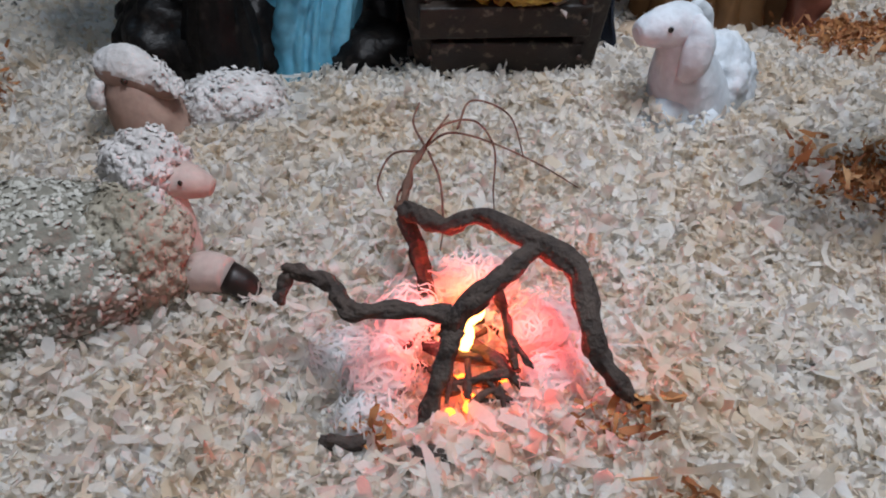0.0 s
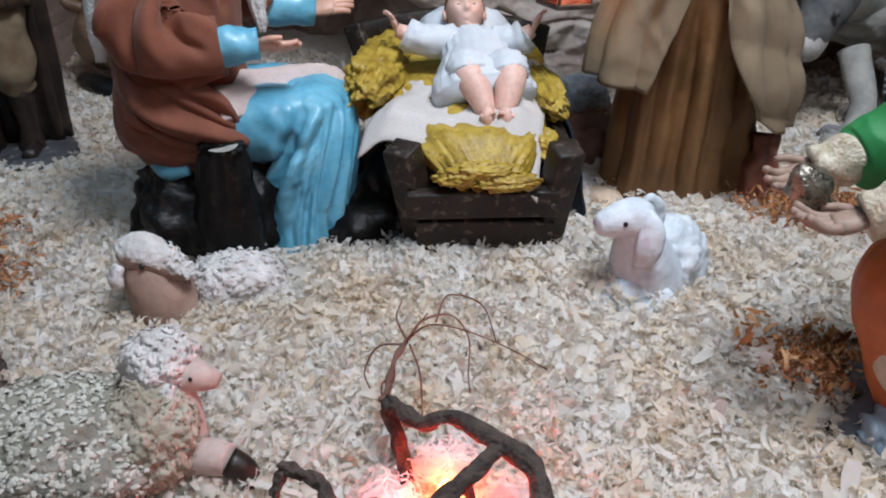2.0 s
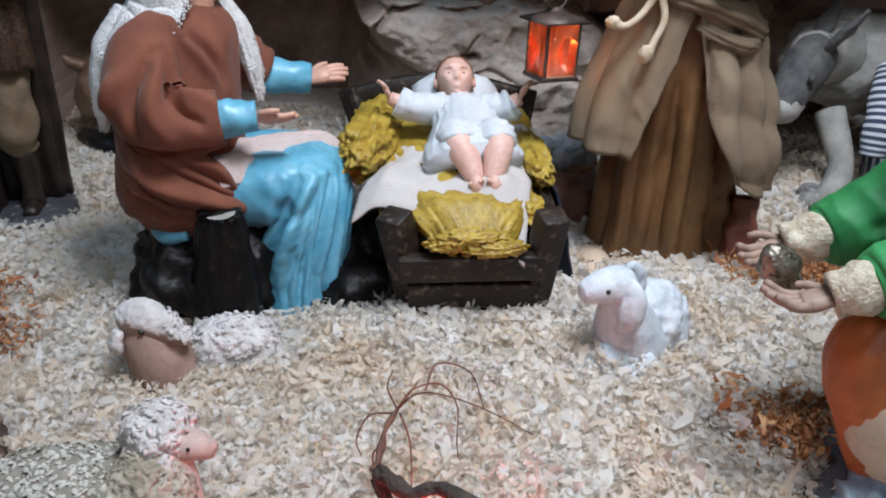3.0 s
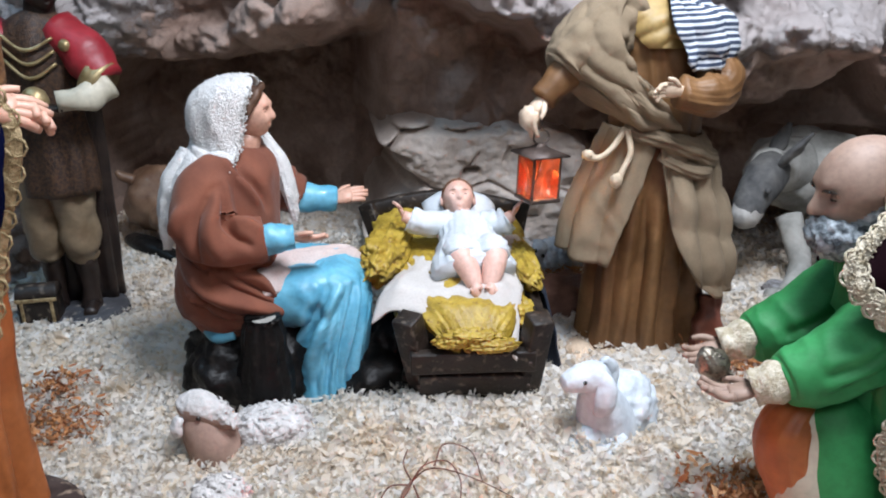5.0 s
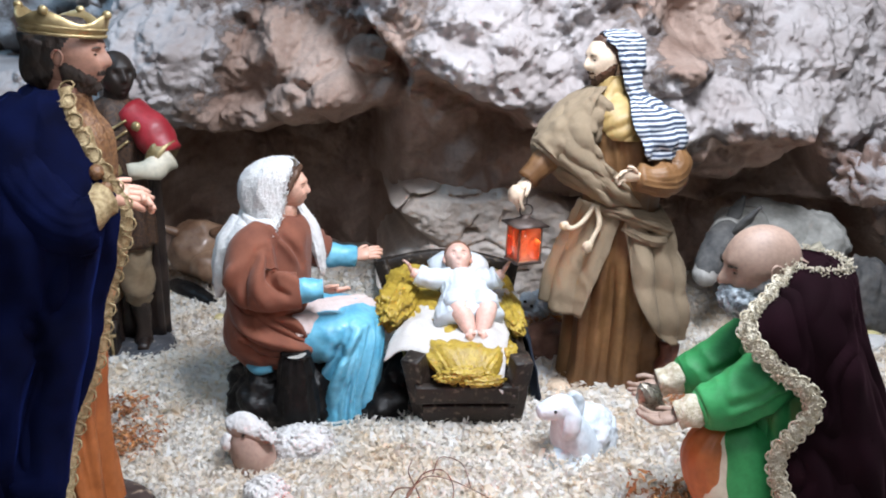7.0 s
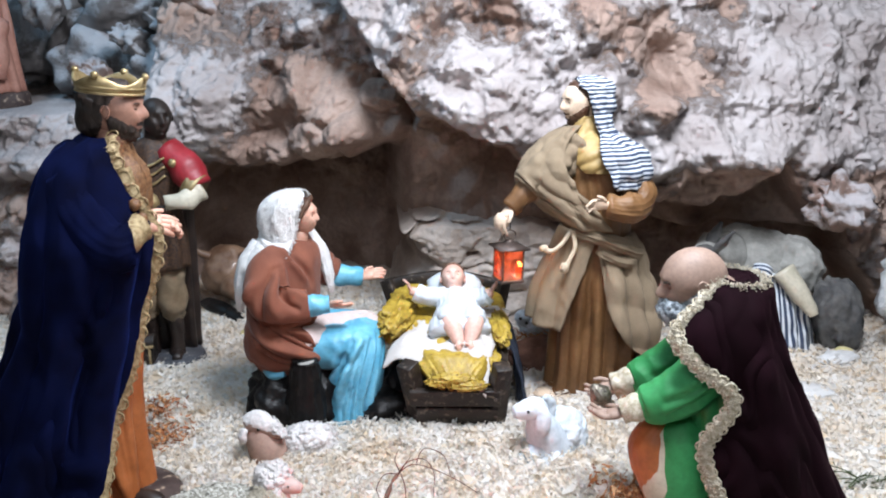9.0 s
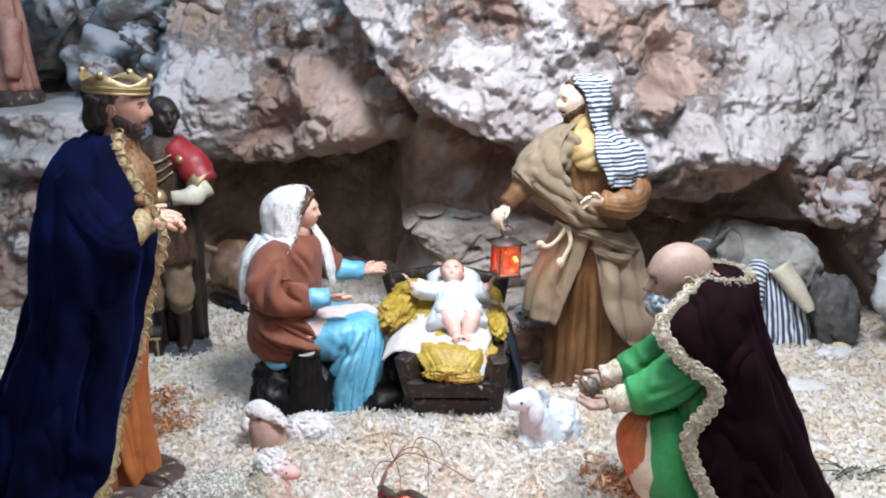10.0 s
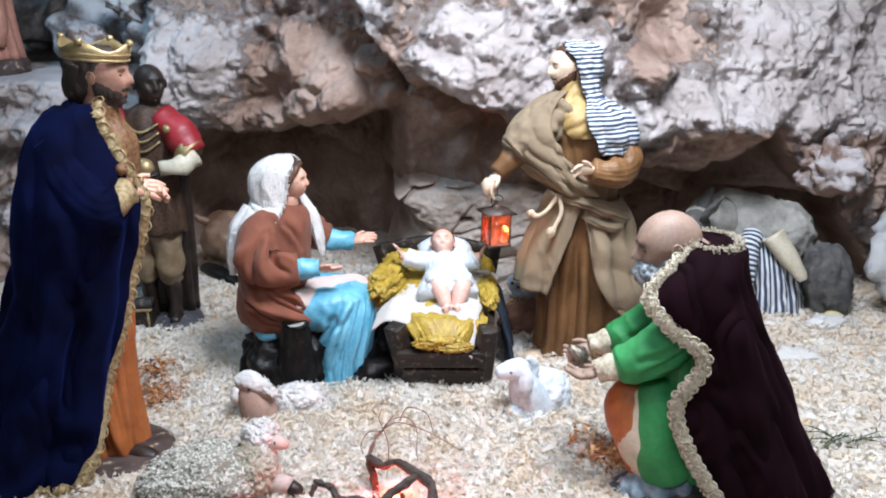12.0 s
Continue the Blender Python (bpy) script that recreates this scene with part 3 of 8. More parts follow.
def head(bm, m, s, skin, hair, beard=None, eye=None, line=0.28, long_face=1.28, ears=True, bald=False, fine=1.0, nose=1.0):
    """A plain carved head of radius about s that faces its own +x: brow, nose, chin, ears, hair and beard."""
    got = bmesh.ops.create_uvsphere(bm, u_segments=92, v_segments=72, radius=1.0)
    vs = got["verts"]
    dirs = {v: v.co.normalized() for v in vs}
    brow = eye if bald else hair

    def hair_field(d):
        if bald or d.z < -0.8:
            return -1.0
        return max(0.10 + 0.55 * (d.z - line) + 0.05 * noise.noise(d * 5) - d.x, d.z - 0.82)

    def beard_field(d):
        if beard is None or d.x < -0.05:
            return -1.0
        edge = 0.04 * noise.noise(d * 9)
        jaw = -0.16 + edge - 0.50 * max(d.x, 0) ** 1.5 - d.z
        if d.x > 0.5:
            jaw = min(jaw, max(abs(d.z + 0.555) - 0.045, abs(d.y) - 0.20))
        lip = min(d.x - 0.5, d.z + 0.48, -0.36 + edge - d.z, 0.42 - abs(d.y))
        return max(jaw, -0.66 - d.z, lip)
    for v in vs:
        d = dirs[v]
        x, y, z = d.x * 1.02, d.y * 0.80, d.z * 1.0
        if z < 0:
            x *= 1 - 0.12 * z * z
            y *= 1 + 0.26 * z
            z *= long_face
            x += 0.10 * (-d.z) * max(d.x, 0)
        e = Vector((x, y, z))
        if d.x > 0.5 and -0.32 < d.z < 0.30:
            rise = ease_in(0.28, -0.16, d.z) * ease_in(-0.31, -0.19, d.z)
            wide = 0.085 + 0.065 * ease_in(0.15, -0.15, d.z)
            e.x += 0.25 * nose * rise * math.exp(-(d.y / wide) ** 2)
        for sgn in (-1, 1):
            e.x -= 0.17 * (0.4 + 0.6 * nose) * near(d, (0.90, sgn * 0.34, 0.08), 0.20)
            e.x += 0.07 * near(d, (0.86, sgn * 0.32, 0.31), 0.16)
            e.x += 0.06 * near(d, (0.80, sgn * 0.45, -0.22), 0.22)
        e.x += 0.07 * near((d.y * 0.6, d.z, d.x), (0, -0.50, 0.84), 0.10) - 0.07 * near((d.y * 0.5, d.z, d.x), (0, -0.60, 0.80), 0.05)
        e.x += 0.06 * near((d.y * 0.6, d.z, d.x), (0, -0.68, 0.74), 0.09) + 0.10 * near(d, (0.60, 0, -0.84), 0.20)
        h = ease_in(0.0, 0.12, hair_field(d))
        e *= 1 + h * (0.07 + 0.06 * noise.noise(Vector((d.x * 5, d.y * 5, d.z * 2.2))))
        h = ease_in(0.0, 0.14, beard_field(d))
        e *= 1 + h * (0.07 + 0.09 * noise.noise(Vector((d.x * 12, d.y * 12, d.z * 5))) + 0.07 * max(-d.z - 0.6, 0))
        v.co = m @ (e * s)
    for f in {f for v in vs for f in v.link_faces}:
        c = Vector((0, 0, 0))
        for v in f.verts:
            c += dirs[v]
        c.normalize()
        f.material_index = hair if hair_field(c) > 0 else beard if beard_field(c) > 0 else skin
    r = [math.degrees(a) for a in m.to_euler()]
    if ears:
        for sgn in (-1, 1):
            blob(bm, m @ (Vector((-0.04, sgn * 0.80, -0.10)) * s), (0.15 * s, 0.08 * s, 0.25 * s), skin, r, sub=3)
            t = [(*(m @ (Vector((-0.03 + 0.15 * math.cos(a), sgn * 0.87, -0.08 + 0.22 * math.sin(a))) * s)), 0.035 * s) for a in [radians(-80 + 30 * q) for q in range(10)]]
            tube(bm, t, skin, 6, 1)
    if eye is not None:
        for sgn in (-1, 1):
            blob(bm, m @ (Vector((0.775, sgn * 0.30, 0.075)) * s), (0.085 * s, 0.135 * s, 0.085 * s), skin, r, sub=3)
            tube(bm, [(*(m @ (Vector((0.856 - 0.075 * q * q - 0.02 * abs(q), sgn * 0.30 + 0.13 * q, 0.045 + 0.020 * q * q)) * s)), (0.038 - 0.020 * q * q) * (0.4 + 0.6 * fine) * s) for q in (-1, -0.5, 0, 0.5, 1)], eye, 6, 2)
            tube(bm, [(*(m @ (Vector((0.955 - 0.11 * max(q, 0) - 0.02 * abs(q), sgn * (0.29 + 0.19 * q), 0.255 - 0.05 * q * q + 0.02 * q)) * s)), (0.036 - 0.016 * abs(q)) * fine * s) for q in (-0.9, -0.4, 0.2, 0.7, 1)], brow, 6, 2)
        tube(bm, [(*(m @ (Vector((0.905 - 0.12 * q * q, 0.17 * q, -0.585 * long_face / 1.2 + 0.015 * q * q)) * s)), (0.014 - 0.006 * abs(q)) * s) for q in (-1, -0.5, 0, 0.5, 1)], brow, 6, 2)


def hand(bm, m, s, skin, curl=0.3, spread=0.12):
    """A hand of length s along its own +x, palm down (-z), thumb at +y."""
    def at(x, y, z, r):
        return (*(m @ Vector((x * s, y * s, z * s))), r * s)
    tube(bm, [at(-0.12, 0, 0, 0.15), at(0.10, 0, 0, 0.20), at(0.32, 0, 0, 0.24), at(0.48, 0, -0.02, 0.20)], skin, 10, 3, 0.55, up=m.to_3x3() @ Vector((0, 0, 1)))
    for i, (y, ln) in enumerate(((0.16, 0.44), (0.055, 0.52), (-0.055, 0.49), (-0.16, 0.38))):
        a = spread * (1.5 - i) * 0.6
        p = [at(0.40, y, -0.01, 0.082), at(0.42 + ln * 0.5, y + a * 0.4, -0.02 - curl * 0.10, 0.074), at(0.42 + ln * 0.95, y + a * 0.8, -0.03 - curl * 0.42, 0.054)]
        tube(bm, p, skin, 8, 3)
    tube(bm, [at(0.10, 0.16, -0.02, 0.075), at(0.30, 0.33, -0.06, 0.070), at(0.50, 0.38, -0.10, 0.046)], skin, 8, 3)


def along(points, step):
    """Points at even steps along a line, with the direction there."""
    pts = [Vector(p) for p in points]
    out, rest = [], 0.0
    for a, b in zip(pts, pts[1:]):
        d = (b - a).length
        while rest <= d and d > 0:
            out.append((a + (b - a) * (rest / d), (b - a).normalized()))
            rest += step
        rest -= d
    return out


def braid(bm, line, mi, width=0.012, step=0.009, outward=(0, -1, 0)):
    """A band of looped cord along the hem of a cape: a flat backing, with rings of cord on it."""
    o = Vector(outward)
    pts = along(line, step)
    last = []
    for i, (p, d) in enumerate(pts):
        s = d.cross(o)
        s = s.normalized() if s.length > 1e-4 else d.orthogonal().normalized()
        f = s.cross(d).normalized()
        if f.dot(o) < 0:
            f = -f
        last.append((p, s, f))
        for q, rr in ((0.26 if i % 2 else -0.26, 0.40),):
            c = p + s * (q * width) + f * 0.0015
            ring = []
            for j in range(9):
                t = 2 * math.pi * j / 8
                v = c + s * (math.cos(t) * width * rr) + d * (math.sin(t) * width * rr)
                ring.append((*v, 0.0013))
            tube(bm, ring, mi, 4, 1, up=f)
    left = [p - s * width * 0.5 for p, s, f in last]
    right = [p + s * width * 0.5 for p, s, f in last]
    top = [p - s * width * 0.5 + f * 0.002 for p, s, f in last]
    top2 = [p + s * width * 0.5 + f * 0.002 for p, s, f in last]
    if len(last) > 1:
        loft(bm, [[a, b, c, e] for a, b, c, e in zip(left, right, top2, top)], mi)

# ---- the ground, the room and the rock ----


def ease(a, b, v):
    t = min(max((v - a) / (b - a), 0.0), 1.0)  # also falls, if b < a
    return t * t * (3 - 2 * t)


def ground_z(x, y):
    z = 0.008 + 0.014 * noise.noise((x * 4.0, y * 4.0, 3.1)) + 0.006 * noise.noise((x * 13, y * 13, 7.7)) + 0.009 * abs(noise.noise((x * 24, y * 24, 2.2)))
    z += 0.018 * math.exp(-((x - 0.17) ** 2 + (y - 0.66) ** 2) / 0.012)
    z += 0.010 * math.exp(-((x + 0.02) ** 2 + (y - 0.62) ** 2) / 0.010)
    z -= 0.020 * math.exp(-((x - 0.01) ** 2 + (y - 0.325) ** 2) / 0.0022)
    return z


def grid_mesh(name, xs, ys, height, material, kind="structure"):
    nx, ny = len(xs), len(ys)
    verts = [(x, y, height(x, y)) for y in ys for x in xs]
    faces = [(j * nx + i, j * nx + i + 1, (j + 1) * nx + i + 1, (j + 1) * nx + i) for j in range(ny - 1) for i in range(nx - 1)]
    me = bpy.data.meshes.new(name)
    me.from_pydata(verts, [], faces)
    me.shade_smooth()
    me.materials.append(material)
    return tagged(new(name, me), kind=kind)


ground = grid_mesh("ground", np.linspace(-2.4, 2.4, 260), np.linspace(-2.6, 2.2, 260), ground_z, M_BED)
tagged(ground, "bed of pale wood shavings under the figures", "ground")


def slab(name, lo, hi, label, category):
    bm = fresh()
    c = [(a + b) / 2 for a, b in zip(lo, hi)]
    box(bm, [b - a for a, b in zip(lo, hi)], pose(*c), 0, 0)
    return tagged(part(name, bm, M_PLASTER, None, "", False), label, category, kind="structure")


slab("wall_south", (-2.5, -2.72, -0.1), (2.5, -2.6, 2.5), "plain plastered room wall", "wall")
slab("wall_north", (-2.5, 2.2, -0.1), (2.5, 2.32, 2.5), "plain plastered room wall behind the rock", "wall")
slab("wall_west", (-2.52, -2.6, -0.1), (-2.4, 2.2, 2.5), "plain plastered room wall", "wall")
slab("wall_east", (2.4, -2.6, -0.1), (2.52, 2.2, 2.5), "plain plastered room wall", "wall")
slab("ceiling", (-2.4, -2.6, 2.4), (2.4, 2.2, 2.5), "plain plastered ceiling", "ceiling")

LIP_X = [-1.7, -0.76, -0.69, -0.62, -0.49, -0.375, -0.262, -0.177, -0.087, -0.055, -0.011, 0.072, 0.152, 0.30, 0.467, 0.589, 0.691, 0.765,
         0.79, 0.85, 0.92, 0.945, 1.0, 1.25, 1.7]
LIP_Z = [-0.4, -0.4, 0.30, 0.373, 0.353, 0.375, 0.369, 0.404, 0.442, 0.50, 0.500, 0.461, 0.435, 0.37, 0.303, 0.301, 0.341, 0.388,
         0.34, 0.26, 0.27, 0.16, 0.10, -0.3, -0.4]


def facet(p, size, seed):
    """Broken rock: lumps that meet in cracks, each with a tilt of its own that fades towards the cracks."""
    q = Vector(p) / size
    q += Vector(noise.noise_vector(q * 1.1)) * 0.22
    d, pts = noise.voronoi(q)
    gap = min((d[1] - d[0]) * 2.2, 1.0)
    tilt = Vector(noise.cell_vector(pts[0] * 7.3 + Vector((seed, 0, 0)))) - Vector((0.5, 0.5, 0.5))
    off = (noise.cell(pts[0] * 5.1 + Vector((seed, seed, 0))) - 0.5) * 0.5
    return (off + (q - pts[0]).dot(tilt) * 1.3) * gap + 0.28 * (1 - gap)


CRUST = ((-0.55, 0.60, 0.12, 0.13, 0.45), (0.06, 0.55, 0.17, 0.09, 0.50), (-0.12, 0.66, 0.10, 0.05, 0.25), (0.34, 0.46, 0.14, 0.06, 0.40), (0.62, 0.50, 0.16, 0.06, 0.40), (0.80, 0.58, 0.30, 0.16, 0.30),
         (0.30, 0.62, 0.12, 0.10, 0.25), (-0.36, 0.60, 0.12, 0.15, -0.45), (-0.20, 0.52, 0.14, 0.09, -0.60), (-0.30, 0.43, 0.25, 0.05, -0.60), (0.50, 0.63, 0.07, 0.07, -0.75), (0.10, 0.72, 0.10, 0.05, -0.45),
         (0.44, 0.54, 0.06, 0.05, -0.30), (0.60, 0.38, 0.30, 0.06, -0.45), (0.66, 0.74, 0.05, 0.05, -0.40), (-0.80, 0.42, 0.30, 0.16, 0.30), (-0.30, 0.86, 0.20, 0.08, 0.40), (0.30, 0.85, 0.4, 0.08, 0.30))


def bump_at(x, z, cx, cz, wx, wz):
    return math.exp(-((x - cx) / wx) ** 2 - ((z - cz) / wz) ** 2)


def lip_at(x):
    return float(np.interp(x, LIP_X, LIP_Z)) + 0.012 * noise.noise((x * 30, 0, 5)) + 0.014 * noise.noise((x * 9, 2, 5))


def crust_at(x, z, lip):
    """How much of the pale crust covers the stone there, about -1 to 1."""
    c = 0.13 + 0.12 * ease(0.3, 0.9, x) + 0.55 * noise.fractal(Vector((x * 5.5, 1.3, z * 6.5)), 0.8, 2.0, 5)
    for cx, cz, wx, wz, k in CRUST:
        c += k * bump_at(x, z, cx, cz, wx, wz)
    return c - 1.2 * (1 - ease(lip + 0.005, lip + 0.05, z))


def dome(x, z, cx, cz, rx, rz):
    return math.sqrt(max(0.0, 1 - ((x - cx) / rx) ** 2 - ((z - cz) / rz) ** 2))


def rock_depth(x, z):
    """How far back the rock stands there, and its crust."""
    lip = lip_at(x)
    crust = crust_at(x, z, lip)
    # mass over the seated figure, with rounded stones along its foot
    left = 1.27 + 0.42 * max(z - 0.46, 0) - 0.13 * bump_at(x, z, -0.58, 0.56, 0.13, 0.15) - 0.05 * bump_at(x, z, -0.3, 0.55, 0.1, 0.07)
    left += 0.07 * bump_at(x, z, -0.42, 0.47, 0.10, 0.05) - 0.10 * bump_at(x, z, -0.30, 0.72, 0.18, 0.07)
    wx, wz = x + 0.018 * noise.noise((x * 14, 0, z * 14)), z + 0.014 * noise.noise((x * 14, 5, z * 14))
    left -= max(0.075 * dome(wx, wz, -0.305, 0.452, 0.062, 0.046), 0.085 * dome(wx, wz, -0.205, 0.465, 0.066, 0.058), 0.06 * dome(wx, wz, -0.115, 0.470, 0.045, 0.050),
                0.05 * dome(wx, wz, -0.40, 0.42, 0.07, 0.040), 0.05 * dome(wx, wz, -0.14, 0.560, 0.05, 0.045))
    # mass over the standing figure
    right = 0.985 + 0.30 * max(x - 0.12, 0) + 0.25 * max(0.0 - x, 0) + 0.48 * max(z - 0.42, 0)
    right += 0.10 * bump_at(x, z, 0.10, 0.70, 0.08, 0.045) + 0.12 * bump_at(wx, wz, 0.495, 0.63, 0.050, 0.060) - 0.06 * bump_at(x, z, 0.30, 0.73, 0.07, 0.09)
    right -= 0.07 * bump_at(x, z, 0.60, 0.45, 0.13, 0.06) - 0.05 * bump_at(x, z, 0.57, 0.39, 0.05, 0.03) + 0.05 * bump_at(x, z, 0.52, 0.55, 0.12, 0.02)
    right -= max(0.05 * dome(wx, wz, 0.455, 0.455, 0.060, 0.045), 0.045 * dome(wx, wz, 0.56, 0.44, 0.055, 0.040), 0.05 * dome(wx, wz, 0.435, 0.525, 0.055, 0.030), 0.045 * dome(wx, wz, 0.68, 0.43, 0.05, 0.035),
                 0.04 * dome(wx, wz, 0.36, 0.60, 0.035, 0.060), 0.04 * dome(wx, wz, 0.42, 0.66, 0.030, 0.045))
    edge = -0.052 - 0.68 * (z - 0.5) + 0.02 * noise.noise((0, z * 12, 1))
    w = ease(-0.012, 0.022, x - edge)
    front = left + (right - left) * w
    # outer end with its ledge
    far = 1.16 + 0.30 * max(z, 0) + 0.55 * ease(0.51, 0.56, z) + 0.20 * max(z - 0.56, 0) - 0.05 * bump_at(x, z, -0.9, 0.40, 0.3, 0.03) + 0.04 * bump_at(x, z, -0.9, 0.34, 0.3, 0.02)
    front = far + (front - far) * ease(-0.80, -0.66, x + 0.12 * (z - 0.55) * (1 if z > 0.55 else 0))
    cave = 1.58 - 0.10 * ease(0.45, 0.6, x) + 0.06 * noise.noise((x * 5, z * 5, 9))
    cave += 0.17 * ease(-0.10, -0.22, x) - 0.27 * ease(0.225, 0.250, z + 0.02 * noise.noise((x * 9, 0, 3))) * ease(-0.22, -0.06, x) * (1 - 0.5 * ease(0.25, 0.45, x))
    # broken faces where it is bare, crumbs and pits where the crust sits
    cover = ease(-0.15, 0.25, crust)
    q = Vector((x, 0.0, z * 0.95))
    rough = 0.045 * noise.fractal(Vector((x * 3.2, 0, z * 3.2)), 1.0, 2.0, 3) + 0.060 * facet(q, 0.15, 1) + 0.026 * facet(q, 0.062, 4) + 0.010 * facet(q, 0.028, 7)
    rough += 0.012 * noise.fractal(Vector((x * 20, 3.4, z * 20)), 0.75, 2.1, 3)
    crumb = noise.fractal(Vector((x * 24, 5.3, z * 24)), 0.85, 2.1, 4)
    hole = noise.voronoi(Vector((x * 40, 2.2, z * 40)))[0][0]
    rough -= cover * (0.008 + 0.016 * crumb - 0.014 * max(0.0, 0.26 - hole) / 0.26)
    if x > 0.3 and z > 0.3:
        pit, cell_p = noise.voronoi(Vector((x * 15, 1.7, z * 15)))
        if noise.cell(cell_p[0] * 3.7) > 0.55:
            rough += 0.040 * max(0.0, 0.24 - pit[0]) / 0.24
    under = ease(lip - 0.005, lip + 0.035, z)
    round_off = 0.05 * (1 - ease(lip, lip + 0.08, z))
    return cave + rough * 0.6 + (front + round_off + rough * 0.4 - cave) * under, crust


def rock_sheet():
    xs, zs = np.linspace(-1.55, 1.45, 880), np.linspace(-0.08, 1.15, 380)
    nx = len(xs)
    verts, cover = [], []
    for z in zs:
        for x in xs:
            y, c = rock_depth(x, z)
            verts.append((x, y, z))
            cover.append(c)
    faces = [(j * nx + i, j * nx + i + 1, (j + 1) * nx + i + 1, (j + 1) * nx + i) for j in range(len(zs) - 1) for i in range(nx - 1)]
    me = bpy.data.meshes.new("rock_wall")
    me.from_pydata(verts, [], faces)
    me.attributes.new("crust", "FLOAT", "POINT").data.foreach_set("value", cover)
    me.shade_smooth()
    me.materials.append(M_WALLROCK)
    ob = tagged(new("rock_wall", me), "craggy brown rock dusted with pale plaster over a hollow", "rock wall", kind="structure")
    return ob


rock_wall = rock_sheet()


def boulder(name, c, r, material, rot=(0, 0, 0), seed=1.0, label="", rough=0.28, sub=4, parent=None):
    bm = fresh()
    vs = blob(bm, (0, 0, 0), r, 0, rot, rough, 1.6, sub, seed, 0.22, 2.2)
    for v in vs:
        v.co += Vector(noise.noise_vector(v.co * 55)) * 0.0045 + Vector(noise.noise_vector(v.co * 18)) * 0.013
    ob = part(name, bm, material, parent)
    ob.matrix_world = pose(*c)
    if label:
        tagged(ob, label, "rock", "loose rocks")
    return ob


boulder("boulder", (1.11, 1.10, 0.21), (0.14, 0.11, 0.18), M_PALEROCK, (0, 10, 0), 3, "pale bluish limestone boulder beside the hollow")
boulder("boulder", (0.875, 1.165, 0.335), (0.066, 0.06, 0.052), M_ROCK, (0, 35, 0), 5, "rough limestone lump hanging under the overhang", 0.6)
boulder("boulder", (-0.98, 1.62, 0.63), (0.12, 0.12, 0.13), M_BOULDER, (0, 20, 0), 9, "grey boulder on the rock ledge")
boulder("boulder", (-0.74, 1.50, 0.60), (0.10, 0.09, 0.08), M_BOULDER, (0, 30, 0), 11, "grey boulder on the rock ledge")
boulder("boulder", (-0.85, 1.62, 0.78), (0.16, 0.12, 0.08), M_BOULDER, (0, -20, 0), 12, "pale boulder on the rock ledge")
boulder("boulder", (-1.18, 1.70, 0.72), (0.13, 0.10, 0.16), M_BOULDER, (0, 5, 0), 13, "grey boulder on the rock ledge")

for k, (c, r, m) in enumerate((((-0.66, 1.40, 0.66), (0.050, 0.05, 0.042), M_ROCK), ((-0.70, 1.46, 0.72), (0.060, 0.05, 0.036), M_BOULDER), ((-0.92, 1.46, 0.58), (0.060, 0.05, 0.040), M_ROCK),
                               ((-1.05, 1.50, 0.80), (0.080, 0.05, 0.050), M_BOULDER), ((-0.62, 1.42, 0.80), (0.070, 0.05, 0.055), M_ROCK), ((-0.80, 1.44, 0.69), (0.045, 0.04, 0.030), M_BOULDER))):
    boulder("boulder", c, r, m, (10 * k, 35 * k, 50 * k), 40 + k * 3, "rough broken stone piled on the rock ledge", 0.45)


